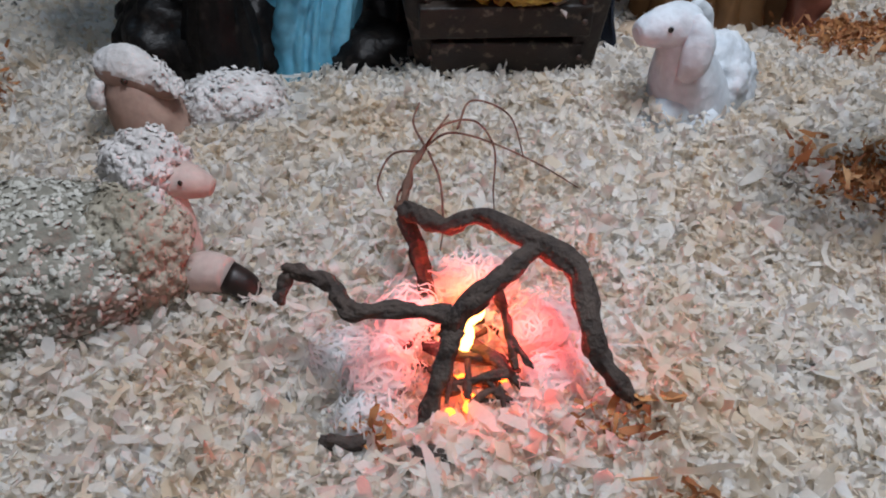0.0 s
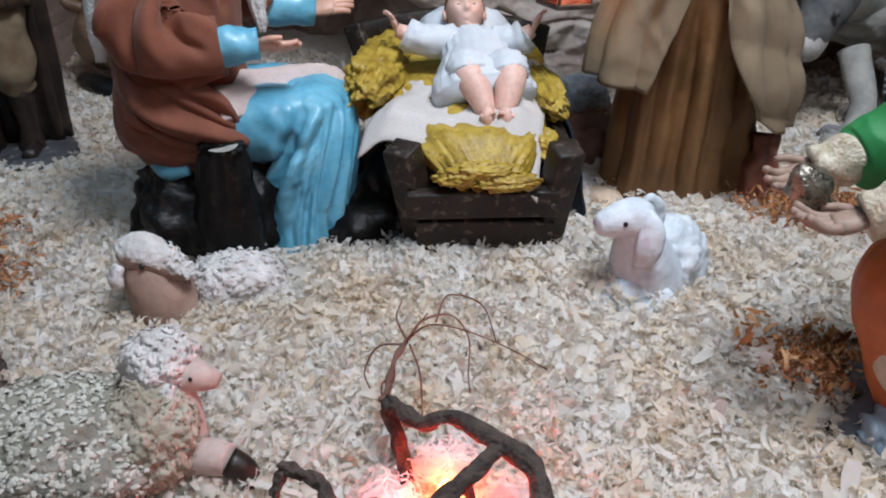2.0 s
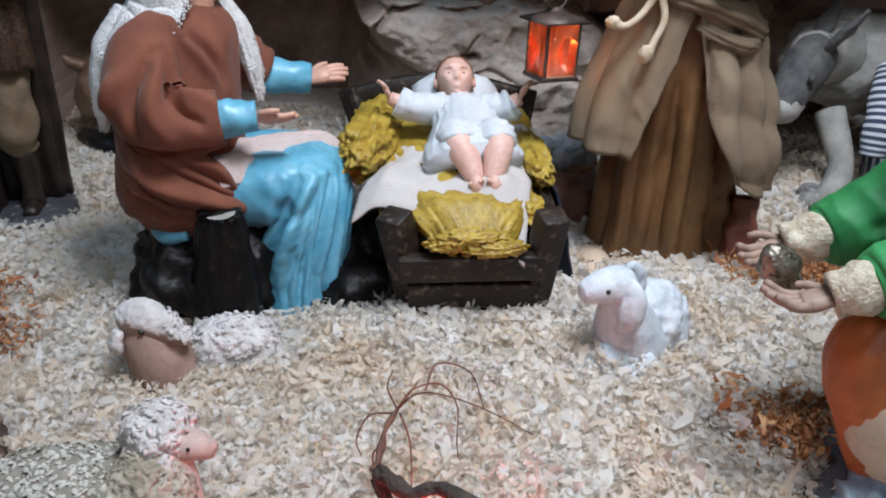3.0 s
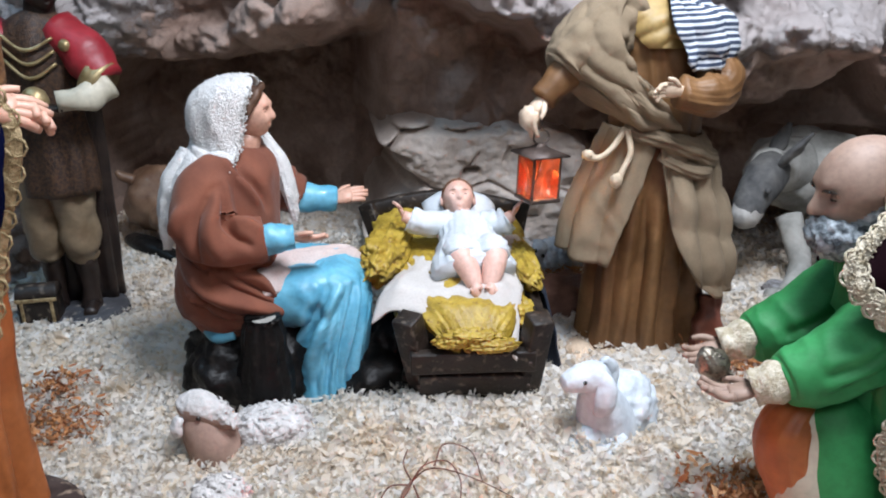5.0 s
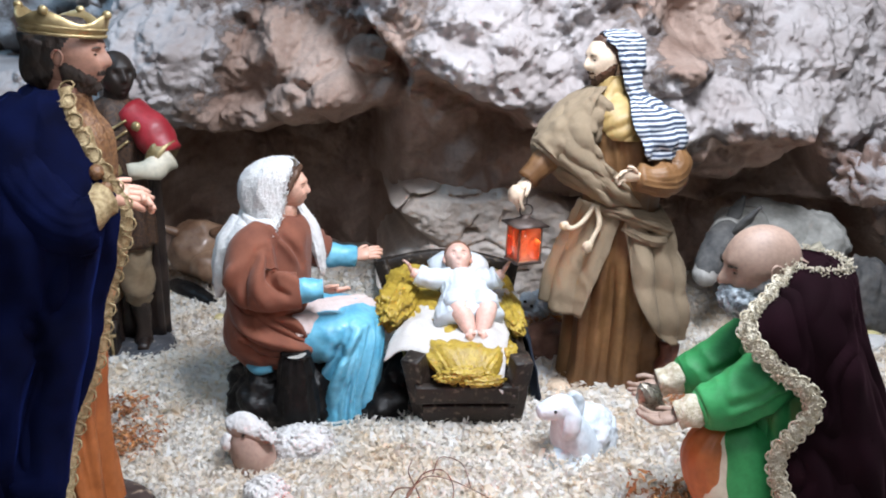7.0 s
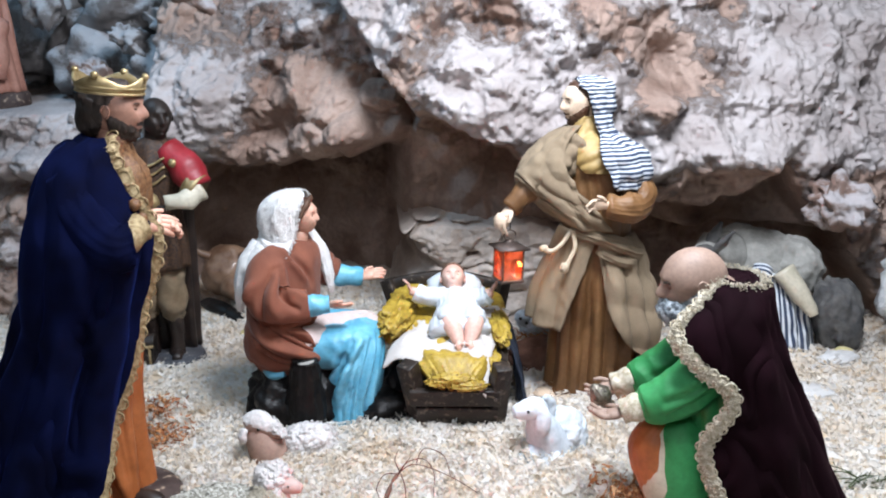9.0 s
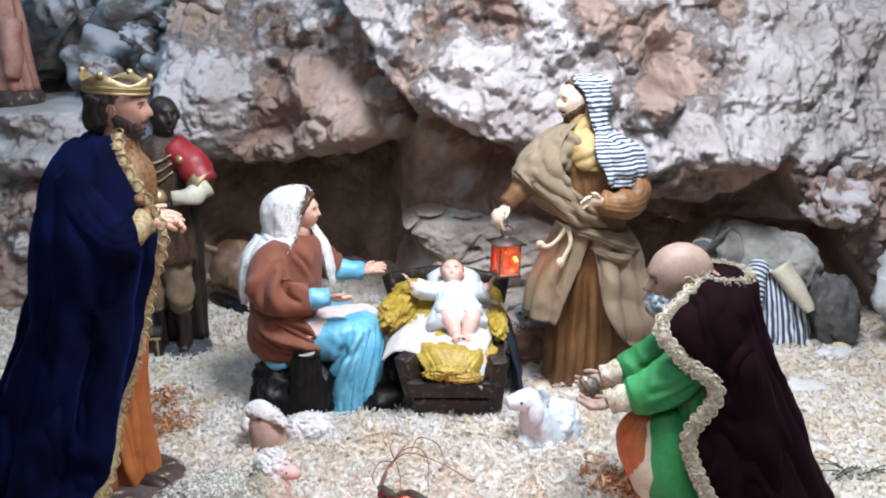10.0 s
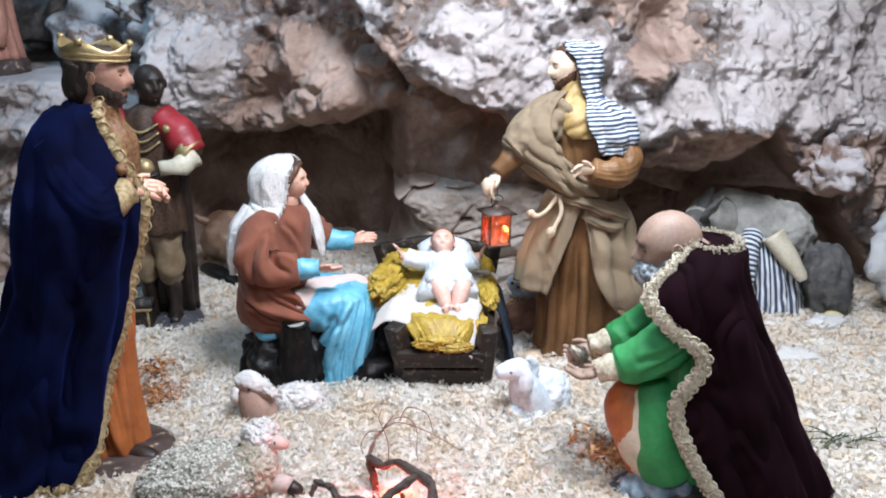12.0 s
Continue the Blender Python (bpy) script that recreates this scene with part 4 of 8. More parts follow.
def stone_ledge():
    """The low pale rock face behind the manger: worn flat, split by a few level cracks, its top set back."""
    xs, zs = np.linspace(-0.19, 0.42, 220), np.linspace(-0.03, 0.30, 125)
    cracks = [([(-0.16, 0.232), (-0.08, 0.236), (-0.055, 0.262), (0.00, 0.268), (0.06, 0.258), (0.13, 0.270)], 0.0045, 0.040), ([(-0.13, 0.15), (-0.04, 0.165), (0.03, 0.150), (0.10, 0.160)], 0.0028, 0.016),
              ([(0.03, 0.150), (0.06, 0.185), (0.085, 0.225)], 0.0025, 0.014), ([(0.06, 0.186), (0.085, 0.189)], 0.0060, 0.030), ([(-0.118, 0.205), (-0.118, 0.232)], 0.0045, 0.035), ([(-0.155, 0.195), (-0.153, 0.228)], 0.0050, 0.035),
              ([(0.10, 0.160), (0.16, 0.145), (0.24, 0.155), (0.30, 0.140)], 0.0028, 0.014), ([(0.135, 0.205), (0.145, 0.235)], 0.0030, 0.015), ([(-0.02, 0.10), (0.08, 0.09), (0.2, 0.10)], 0.0025, 0.012)]
    lines = []
    for pts, w, deep in cracks:
        lines.append(([p for p, d in along([(x, 0, z) for x, z in pts], 0.004)], w, deep))
    verts, cover = [], []
    gx, gz = np.meshgrid(xs, zs)
    wob = np.array([noise.noise_vector((x * 22, 1, z * 22)) for z in zs for x in xs]).reshape(len(zs), len(xs), 3) * 0.008
    crack = np.zeros(gx.shape)
    for pts, w, deep in lines:
        d = np.full(gx.shape, 1.0)
        for p in pts:
            d = np.minimum(d, (p.x - gx - wob[..., 0]) ** 2 + (p.z - gz - wob[..., 2]) ** 2)
        crack += deep * np.exp(-d / (w * w))
    for j, z in enumerate(zs):
        for i, x in enumerate(xs):
            top = 0.278 + 0.012 * noise.noise((x * 14, 0, 2)) + 0.006 * noise.noise((x * 40, 0, 2)) - 0.10 * ease(0.20, 0.40, x) - 0.035 * ease(-0.10, -0.16, x)
            q = Vector((x * 0.8, 2.0, z * 1.4))
            y = 1.235 + 0.020 * facet(q, 0.13, 3) + 0.005 * facet(q, 0.035, 5) + 0.006 * noise.fractal(Vector((x * 30, 2, z * 30)), 0.8, 2.0, 4)
            y += 0.30 * ease(top - 0.012, top + 0.012, z) + 0.20 * ease(0.26, 0.42, x) + 0.52 * ease(-0.06 + 0.10 * noise.noise((1, 0, z * 9)) + 0.03 * noise.noise((4, 0, z * 40)), -0.19, x)
            y += float(crack[j, i])
            verts.append((x, y, z))
            cover.append(-0.50 + 0.30 * noise.fractal(Vector((x * 9, 4, z * 9)), 0.8, 2.0, 4))
    nx = len(xs)
    faces = [(j * nx + i, j * nx + i + 1, (j + 1) * nx + i + 1, (j + 1) * nx + i) for j in range(len(zs) - 1) for i in range(nx - 1)]
    me = bpy.data.meshes.new("rock_ledge")
    me.from_pydata(verts, [], faces)
    me.attributes.new("crust", "FLOAT", "POINT").data.foreach_set("value", cover)
    me.shade_smooth()
    me.materials.append(M_LEDGE)
    return tagged(new("rock_ledge", me), "low face of pale cracked stone behind the manger", "rock wall", kind="structure")


stone_ledge()


PLINTHS = [(-0.461, 0.475, 0.112, 0.082), (-0.603, 1.015, 0.088, 0.072)]


def flakes(name, count, area, size, material, label, category, seed, tilt=0.5, lift=0.006, weight=None, slim=1.0, curl=1.0):
    """Curled shavings strewn over the ground, joined."""
    rng = np.random.default_rng(seed)
    x = rng.uniform(area[0], area[1], count * 2)
    y = rng.uniform(area[2], area[3], count * 2)
    keep = np.ones(len(x), bool) if weight is None else rng.uniform(0, 1, len(x)) < weight(x, y)
    for cx, cy, rx, ry in PLINTHS:
        keep &= ((x - cx) / rx) ** 2 + ((y - cy) / ry) ** 2 > 1
    x, y = x[keep][:count], y[keep][:count]
    n = len(x)
    z = np.array([ground_z(a, b) for a, b in zip(x, y)]) + rng.uniform(-0.003, lift, n)
    ln = rng.gamma(3.6, size / 3.6, n).clip(size * 0.35, size * 2.4)
    wd = ln ** 0.5 * size ** 0.5 * rng.uniform(0.30, 0.95, n) * slim
    bend = rng.normal(0, 2.3, n) * curl
    twist = rng.normal(0, 0.9, n)
    yaw = rng.uniform(0, 2 * np.pi, n)
    pit = rng.normal(0, tilt, n)
    rol = rng.normal(0, tilt, n)
    u = np.array([-0.5, -0.26, 0.0, 0.26, 0.5])
    px, py, pz = np.empty((n, 5, 2)), np.empty((n, 5, 2)), np.empty((n, 5, 2))
    ang = u[None, :] * bend[:, None] * 1.6
    rad = np.where(np.abs(bend) < 0.05, 1e3, 1 / (bend * 1.6 + 1e-9))
    cx = np.where(np.abs(bend)[:, None] < 0.05, u[None, :], np.sin(ang) * rad[:, None]) * ln[:, None]
    cz = np.where(np.abs(bend)[:, None] < 0.05, 0, (1 - np.cos(ang)) * rad[:, None]) * ln[:, None]
    for s, side in enumerate((-0.5, 0.5)):
        jag = rng.uniform(0.45, 1.25, (n, 5)) * np.array([0.6, 1.0, 1.1, 1.0, 0.6])
        tw = twist[:, None] * u[None, :]
        px[:, :, s] = cx + rng.normal(0, 0.06, (n, 5)) * ln[:, None]
        py[:, :, s] = side * wd[:, None] * jag * np.cos(tw)
        pz[:, :, s] = cz + side * wd[:, None] * jag * np.sin(tw) + rng.normal(0, 0.025, (n, 5)) * ln[:, None]
    p = np.stack([px, py, pz], -1).reshape(n, 10, 3)
    c, s = np.cos(pit), np.sin(pit)
    q = p.copy()
    q[..., 0], q[..., 2] = p[..., 0] * c[:, None] - p[..., 2] * s[:, None], p[..., 0] * s[:, None] + p[..., 2] * c[:, None]
    c, s = np.cos(rol), np.sin(rol)
    p = q.copy()
    p[..., 1], p[..., 2] = q[..., 1] * c[:, None] - q[..., 2] * s[:, None], q[..., 1] * s[:, None] + q[..., 2] * c[:, None]
    c, s = np.cos(yaw), np.sin(yaw)
    q = p.copy()
    q[..., 0], q[..., 1] = p[..., 0] * c[:, None] - p[..., 1] * s[:, None], p[..., 0] * s[:, None] + p[..., 1] * c[:, None]
    q += np.stack([x, y, z], -1)[:, None, :]
    quad = np.array([[0, 2, 3, 1], [2, 4, 5, 3], [4, 6, 7, 5], [6, 8, 9, 7]])
    idx = (quad[None] + (np.arange(n) * 10)[:, None, None]).reshape(-1)
    me = bpy.data.meshes.new(name)
    me.vertices.add(n * 10)
    me.vertices.foreach_set("co", q.reshape(-1))
    me.loops.add(len(idx))
    me.loops.foreach_set("vertex_index", idx.astype(np.int32))
    me.polygons.add(n * 4)
    me.polygons.foreach_set("loop_start", np.arange(0, n * 16, 4, dtype=np.int32))
    me.update(calc_edges=True)
    me.shade_smooth()
    me.materials.append(material)
    return tagged(new(name, me), label, category, kind="stuff")


flakes("wood_shavings", 125000, (-1.15, 1.15, 0.08, 1.55), 0.0135, M_SHAVE, "curled pale wood shavings strewn over the ground", "wood shavings", 1, 0.42, 0.011, None, 0.88)
flakes("wood_shavings", 46000, (-0.55, 0.65, 0.10, 0.75), 0.0150, M_SHAVE, "larger curled wood shavings round the fire", "wood shavings", 2, 0.62, 0.017, None, 0.50, 1.5)

flakes("wood_shavings", 7000, (-1.1, 1.1, 0.10, 1.45), 0.0230, M_SHAVELARGE, "broad white curls of shaved wood among the finer ones", "wood shavings", 5, 0.6, 0.014, None, 0.5, 1.4)


def tuft(cx, cy, r, count, seed):
    flakes("rust_fibre", count, (cx - r, cx + r, cy - r * 0.7, cy + r * 0.7), 0.013, M_RUST, "patch of rust-brown fibre and sawdust", "fibre", seed, 0.9, 0.024,
           lambda x, y: np.exp(-((x - cx) / r) ** 2 * 3 - ((y - cy) / (r * 0.7)) ** 2 * 3), 0.35)


tuft(0.47, 0.81, 0.11, 3600, 11)
tuft(0.345, 0.515, 0.08, 2600, 12)
tuft(-0.475, 0.655, 0.08, 2000, 13)
tuft(0.235, 1.13, 0.07, 1500, 14)
tuft(-0.50, 0.74, 0.06, 700, 15)
tuft(0.092, 0.262, 0.030, 110, 16)
tuft(-0.035, 0.270, 0.022, 60, 17)
tuft(0.115, 0.215, 0.026, 80, 18)

# ---- the crib, the child, blanket and straw ----


def crib():
    thing = tagged(new("manger"), "dark-stained wooden manger of nailed boards on the shavings", "manger")
    for x0, x1 in ((-0.025, 0.002), (0.139, 0.122)):
        bm = fresh()
        rows = [(x1, 0.735, -0.02), (x0, 0.690, 0.148)]
        d = Vector(rows[1]) - Vector(rows[0])
        m = Matrix.Translation((Vector(rows[0]) + Vector(rows[1])) / 2) @ d.to_track_quat("Z", "Y").to_matrix().to_4x4()
        box(bm, (0.030, 0.028, d.length), m, 0, 0.003, 0.001)
        part("post", bm, M_DARKWOOD, thing)
    for x0, x1 in ((-0.100, -0.03), (0.141, 0.10)):
        bm = fresh()
        rows = [(x1, 0.99, -0.02), (x0, 1.02, 0.195)]
        d = Vector(rows[1]) - Vector(rows[0])
        m = Matrix.Translation((Vector(rows[0]) + Vector(rows[1])) / 2) @ d.to_track_quat("Z", "Y").to_matrix().to_4x4()
        box(bm, (0.030, 0.026, d.length), m, 0, 0.003, 0.001)
        part("post", bm, M_DARKWOOD, thing)
    for z, x0, x1, y, h, tip in ((0.088, -0.016, 0.130, 0.690, 0.032, 0), (0.050, -0.006, 0.126, 0.701, 0.032, 1), (0.014, 0.006, 0.122, 0.712, 0.030, -2)):
        bm = fresh()
        box(bm, (x1 - x0 + 0.012, 0.014, h), pose((x0 + x1) / 2, y, z, 15, tip, 3), 0, 0.0025, 0.001)
        part("front_board", bm, M_DARKWOOD, thing)
    bm = fresh()
    box(bm, (0.10, 0.016, 0.03), pose(0.085, 0.735, -0.004, 15, 3, 3), 0, 0.0025, 0.001)
    part("front_board", bm, M_DARKWOOD, thing)
    for sgn, xf, xb in ((-1, -0.022, -0.085), (1, 0.138, 0.135)):
        for z, o in ((0.11, 0.0), (0.065, 0.02), (0.02, 0.035)):
            bm = fresh()
            a, b = Vector((xf - sgn * o * 0.7, 0.71, z)), Vector((xb - sgn * o, 1.0, z + 0.02))
            d = b - a
            m = Matrix.Translation((a + b) / 2) @ pose(0, 0, 0, 0, 0, math.degrees(math.atan2(d.y, d.x))) @ pose(0, 0, 0, sgn * 18, 0, 0)
            box(bm, (d.length, 0.014, 0.038), m, 0, 0.0025, 0.001)
            part("side_board", bm, M_DARKWOOD, thing)
    bm = fresh()
    rings = []
    for i in range(17):
        t = i / 16
        x = -0.103 + 0.248 * t
        top = 0.193 + 0.022 * math.sin(math.pi * t)
        rings.append([(x, 1.028, 0.160), (x, 1.010, 0.158), (x, 1.010, top - 0.002), (x, 1.012, top), (x, 1.026, top), (x, 1.028, top - 0.002)])
    loft(bm, rings, 0)
    part("back_board", bm, M_DARKWOOD, thing)
    bm = fresh()
    box(bm, (0.20, 0.014, 0.05), pose(0.02, 1.01, 0.10, -6), 0, 0.0025, 0.001)
    part("back_board", bm, M_DARKWOOD, thing)
    bm = fresh()
    box(bm, (0.15, 0.28, 0.012), pose(0.04, 0.86, 0.045), 0, 0.002, 0.001)
    part("floor_board", bm, M_DARKWOOD, thing)
    for x in (-0.012, 0.128):
        for z, y in ((0.088, 0.681), (0.05, 0.692)):
            bm = fresh()
            blob(bm, (x, y, z), (0.003, 0.002, 0.003), 0, sub=2)
            part("nail", bm, M_IRON, thing)
    return thing


crib()


def straw_bed():
    """Moulded painted straw that fills the manger and hangs over its front in a short lobed mat."""
    bm = fresh()
    rings = []
    for i in range(91):
        t = i / 90
        y = 0.687 + 0.326 * t
        cx = 0.057 - 0.035 * t
        hw = 0.046 + 0.068 * min(t * 1.6, 1)
        front = max(0.0, 1 - t / 0.09)
        top = 0.142 + 0.038 * t - 0.014 * front ** 1.6
        hw *= 1 - 0.30 * front ** 2
        ring = []
        for j in range(64):
            a = 2 * math.pi * j / 64
            c, s = math.cos(a), math.sin(a)
            strand = abs(math.sin(j * 1.37 + 3 * noise.noise((c * 2, s * 2, t * 6))))
            lump = 0.006 * noise.noise((c * 3, s * 3, t * 9)) + 0.003 * strand
            th = 0.022 - 0.012 * front if s > 0 else 0.020 - 0.014 * front
            ring.append((cx + (hw + lump) * math.copysign(abs(c) ** (0.7 + 0.5 * front), c), y - 0.008 * strand * front, top - 0.016 + (th + lump) * math.copysign(abs(s) ** 0.8, s)))
        rings.append(ring)
    loft(bm, rings, 0)
    thing = tagged(new("straw_bed"), "ochre-yellow moulded straw filling the manger", "straw")
    part("mat", bm, M_STRAW, thing)
    for k, (x, y, z, rx, rz, ln) in enumerate(((-0.060, 0.87, 0.168, 0.030, 0.030, 0.085), (0.132, 0.85, 0.155, 0.020, 0.020, 0.075), (-0.022, 0.75, 0.128, 0.018, 0.016, 0.03),
                                               (0.122, 0.75, 0.128, 0.018, 0.016, 0.03), (0.034, 0.684, 0.118, 0.024, 0.009, 0.010), (0.082, 0.682, 0.114, 0.030, 0.009, 0.011),
                                               (0.056, 0.688, 0.124, 0.036, 0.009, 0.014))):
        bm = fresh()
        vs = blob(bm, (0, 0, 0), (rx, ln, rz), 0, (0, 0, -10 if x < 0 else 6), 0.25, 3, 5, k * 3.0)
        for v in vs:
            q = v.co
            v.co = q * (1 + 0.10 * abs(math.sin(q.x * 420 + 2 * noise.noise(q * 60))) * (1 if ln < 0.02 else 0.6)) + Vector((x, y, z)) if ln < 0.02 else \
                q * (1 + 0.10 * abs(math.sin((q.z + q.x * 0.6) * 330 + 3 * noise.noise(q * 40)))) + Vector((x, y, z))
        part("tuft", bm, M_STRAW, thing)
    return thing


straw_bed()


def blanket():
    """A cream cloth laid over the straw, one corner hanging at the foot."""
    bm = fresh()
    n = 41
    top, low = [], []
    for i in range(n):
        r1, r2 = [], []
        for j in range(n):
            u, v = i / (n - 1) * 2 - 1, j / (n - 1) * 2 - 1
            x = 0.048 + 0.086 * u + 0.048 * v * (1 - 0.2 * u) * 0.6
            y = 0.835 + 0.115 * v - 0.030 * u * (1 + v) * 0.2 - 0.040 * max(u, 0) * max(-v, 0) - 0.03 * max(-u, 0) * max(-v, 0) * 0
            z = 0.160 + 0.048 * (y - 0.75) * 1.4
            if abs(u) > 0.72:
                z -= (abs(u) - 0.72) * 0.055
            z -= 0.05 * max(0.0, 0.745 - y) / 0.05 * 0.8
            z += 0.004 * math.sin(4 * u + 2 * v) + 0.005 * noise.noise((u * 2.4, v * 2.4, 1)) + 0.003 * noise.noise((u * 6, v * 6, 4))
            r1.append((x, y, z + 0.0025))
            r2.append((x, y, z))
        top.append(r1)
        low.append(r2)
    loft(bm, [a + b[::-1] for a, b in zip(top, low)], 0)
    return tagged(part("blanket", bm, M_LINEN), "cream linen cloth spread over the straw", "blanket")


blanket()


def child():
    """The child, a painted plaster figure lying on its back in a gown."""
    bm = fresh()
    S, W, H, E = 0, 1, 2, 3
    tube(bm, [(0.050, 0.908, 0.200, 0.014), (0.051, 0.895, 0.202, 0.030), (0.053, 0.872, 0.198, 0.037), (0.056, 0.845, 0.190, 0.040), (0.058, 0.818, 0.182, 0.048), (0.060, 0.797, 0.173, 0.054), (0.062, 0.784, 0.167, 0.055)],
         W, 60, 10, 0.62, 0.001, seed=2, pleats=0.0035, pk=22)
    for sgn in (-1, 1):
        tube(bm, [(0.060 + sgn * 0.016, 0.822, 0.186, 0.022), (0.063 + sgn * 0.021, 0.802, 0.193, 0.0225), (0.065 + sgn * 0.021, 0.790, 0.192, 0.0210), (0.066 + sgn * 0.021, 0.784, 0.189, 0.0195)], W, 32, 7, folds=0.0015, pleats=0.0018, pk=14)
        tube(bm, [(0.064 + sgn * 0.023, 0.795, 0.197, 0.0175), (0.067 + sgn * 0.021, 0.780, 0.190, 0.0170), (0.070 + sgn * 0.014, 0.765, 0.174, 0.0140), (0.071 + sgn * 0.009, 0.753, 0.160, 0.0095)], S, 18, 5)
        blob(bm, (0.072 + sgn * 0.009, 0.746, 0.157), (0.0080, 0.011, 0.014), S, (25, 0, sgn * 12), sub=3)
        for k in range(5):
            blob(bm, (0.072 + sgn * (0.003 + 0.0032 * k), 0.739 + 0.0006 * k, 0.167 - 0.0012 * k), (0.0023, 0.0040, 0.0028), S, sub=2)
        tube(bm, [(0.053 + sgn * 0.024, 0.884, 0.204, 0.019), (0.048 + sgn * 0.048, 0.876, 0.206, 0.0185), (0.043 + sgn * 0.066, 0.874, 0.212, 0.0175), (0.042 + sgn * 0.070, 0.874, 0.214, 0.0165)], W, 28, 6, folds=0.002, seed=4, pleats=0.001)
        tube(bm, [(0.044 + sgn * 0.062, 0.874, 0.211, 0.011), (0.041 + sgn * 0.078, 0.873, 0.220, 0.0080)], S, 12, 3)
        m = Matrix.Translation((0.041 + sgn * 0.079, 0.873, 0.221)) @ Vector((sgn * 0.25, -0.1, 1)).to_track_quat("X", "Z").to_matrix().to_4x4()
        hand(bm, m, 0.026, S, 0.5, 0.3)
    tube(bm, [(0.050, 0.892, 0.204, 0.013), (0.046, 0.914, 0.216, 0.012)], S, 14, 3)
    m = Matrix.Translation((0.042, 0.926, 0.228)) @ Vector((0.06, -0.80, 0.52)).to_track_quat("X", "Z").to_matrix().to_4x4()
    head(bm, m, 0.0290, S, H, None, E, line=0.02, long_face=1.08, fine=0.35, nose=0.55)
    blob(bm, (0.045, 0.952, 0.204), (0.055, 0.040, 0.022), W, (20, 0, 0), 0.15, 3, 3)
    crumple(bm, {W}, 0.0012, (55, 40, 55), 3.0)
    return tagged(part("child_figure", bm, [M_SKINBABY, M_GOWN, M_HAIRCHILD, M_EYE]), "painted plaster child in a white gown lying on the blanket", "statue")


child()

# ---- the seated woman ----


def seated_woman():
    bm = fresh()
    SK, TE, FE, BL, SH, RO, HA, EY, PA, SL = range(10)
    # rock seat with a sawn stump
    blob(bm, (-0.240, 0.770, 0.050), (0.092, 0.092, 0.084), RO, (0, 0, 20), 0.22, 1.8, 5, 2.0, 0.15, 3)
    blob(bm, (-0.085, 0.790, 0.018), (0.090, 0.075, 0.045), RO, (0, 0, -15), 0.25, 2.2, 4, 5.0, 0.15, 3)
    blob(bm, (-0.055, 0.822, 0.045), (0.034, 0.055, 0.060), RO, (0, 10, 10), 0.2, 2.2, 4, 7.0, 0.12, 3)
    tube(bm, [(-0.210, 0.702, -0.01, 0.040), (-0.207, 0.697, 0.06, 0.034), (-0.204, 0.693, 0.118, 0.026), (-0.203, 0.692, 0.1465, 0.0215), (-0.203, 0.692, 0.148, 0.019)], RO, 40, 6, folds=0.002, pleats=0.003, pk=13)
    tube(bm, [(-0.203, 0.692, 0.1475, 0.0175), (-0.203, 0.692, 0.1490, 0.0160)], PA, 18, 1)
    # thighs under the skirt, then the skirt from the knees to the ground
    for y in (0.762, 0.840):
        tube(bm, [(-0.270, y, 0.132, 0.040), (-0.200, y, 0.146, 0.042), (-0.140, y + 0.002, 0.148, 0.038), (-0.112, y + 0.002, 0.142, 0.028)], BL, 50, 10)
    robe(bm, [(-0.012, -0.140, 0.788, 0.054, 0.078, 0.004), (0.02, -0.140, 0.787, 0.052, 0.077, 0.004), (0.06, -0.136, 0.788, 0.050, 0.074, 0.003), (0.10, -0.130, 0.792, 0.049, 0.074, 0.002), (0.135, -0.126, 0.796, 0.047, 0.073, 0.001),
              (0.160, -0.126, 0.798, 0.043, 0.067, 0.0), (0.178, -0.128, 0.800, 0.034, 0.056, 0.0), (0.187, -0.130, 0.800, 0.018, 0.034, 0.0), (0.189, -0.130, 0.800, 0.005, 0.008, 0.0)], BL, 200, 12, 11, 3)
    # shawl on the lap
    top, low = [], []
    for i in range(45):
        s = i / 44
        c = Vector((-0.224 + 0.138 * s, 0.752 + 0.090 * s, 0))
        hw = 0.044 - 0.016 * s
        row = []
        for j in range(41):
            v = j / 20 - 1
            p = c + Vector((-0.45, 0.89, 0)) * (v * hw)
            z = 0.201 - 0.014 * s - 0.030 * max(-v, 0) ** 2 - 0.010 * max(v, 0) ** 2 - 0.020 * max(s - 0.85, 0) / 0.15
            z += 0.0035 * math.sin(7 * v + 5 * s + 2 * noise.noise((s * 3, v, 1))) + 0.004 * noise.noise((s * 4, v * 2, 3))
            row.append(Vector((p.x, p.y, z)))
        top.append(row)
        low.append([p - Vector((0, 0, 0.004)) for p in row])
    loft(bm, [a + b[::-1] for a, b in zip(top, low)], SH)
    # mantle: bodice, the layer over the seat, and the wide fold over the arm
    robe(bm, [(0.338, -0.238, 0.808, 0.018, 0.020, 0.001), (0.328, -0.238, 0.806, 0.034, 0.040, 0.001), (0.308, -0.242, 0.800, 0.048, 0.060, 0.002), (0.270, -0.248, 0.794, 0.054, 0.070, 0.002), (0.220, -0.254, 0.790, 0.058, 0.074, 0.002), (0.170, -0.256, 0.786, 0.062, 0.078, 0.002),
              (0.130, -0.256, 0.782, 0.064, 0.078, 0.002), (0.112, -0.256, 0.780, 0.056, 0.070, 0.001)], FE, 130, 9, 5, 5)
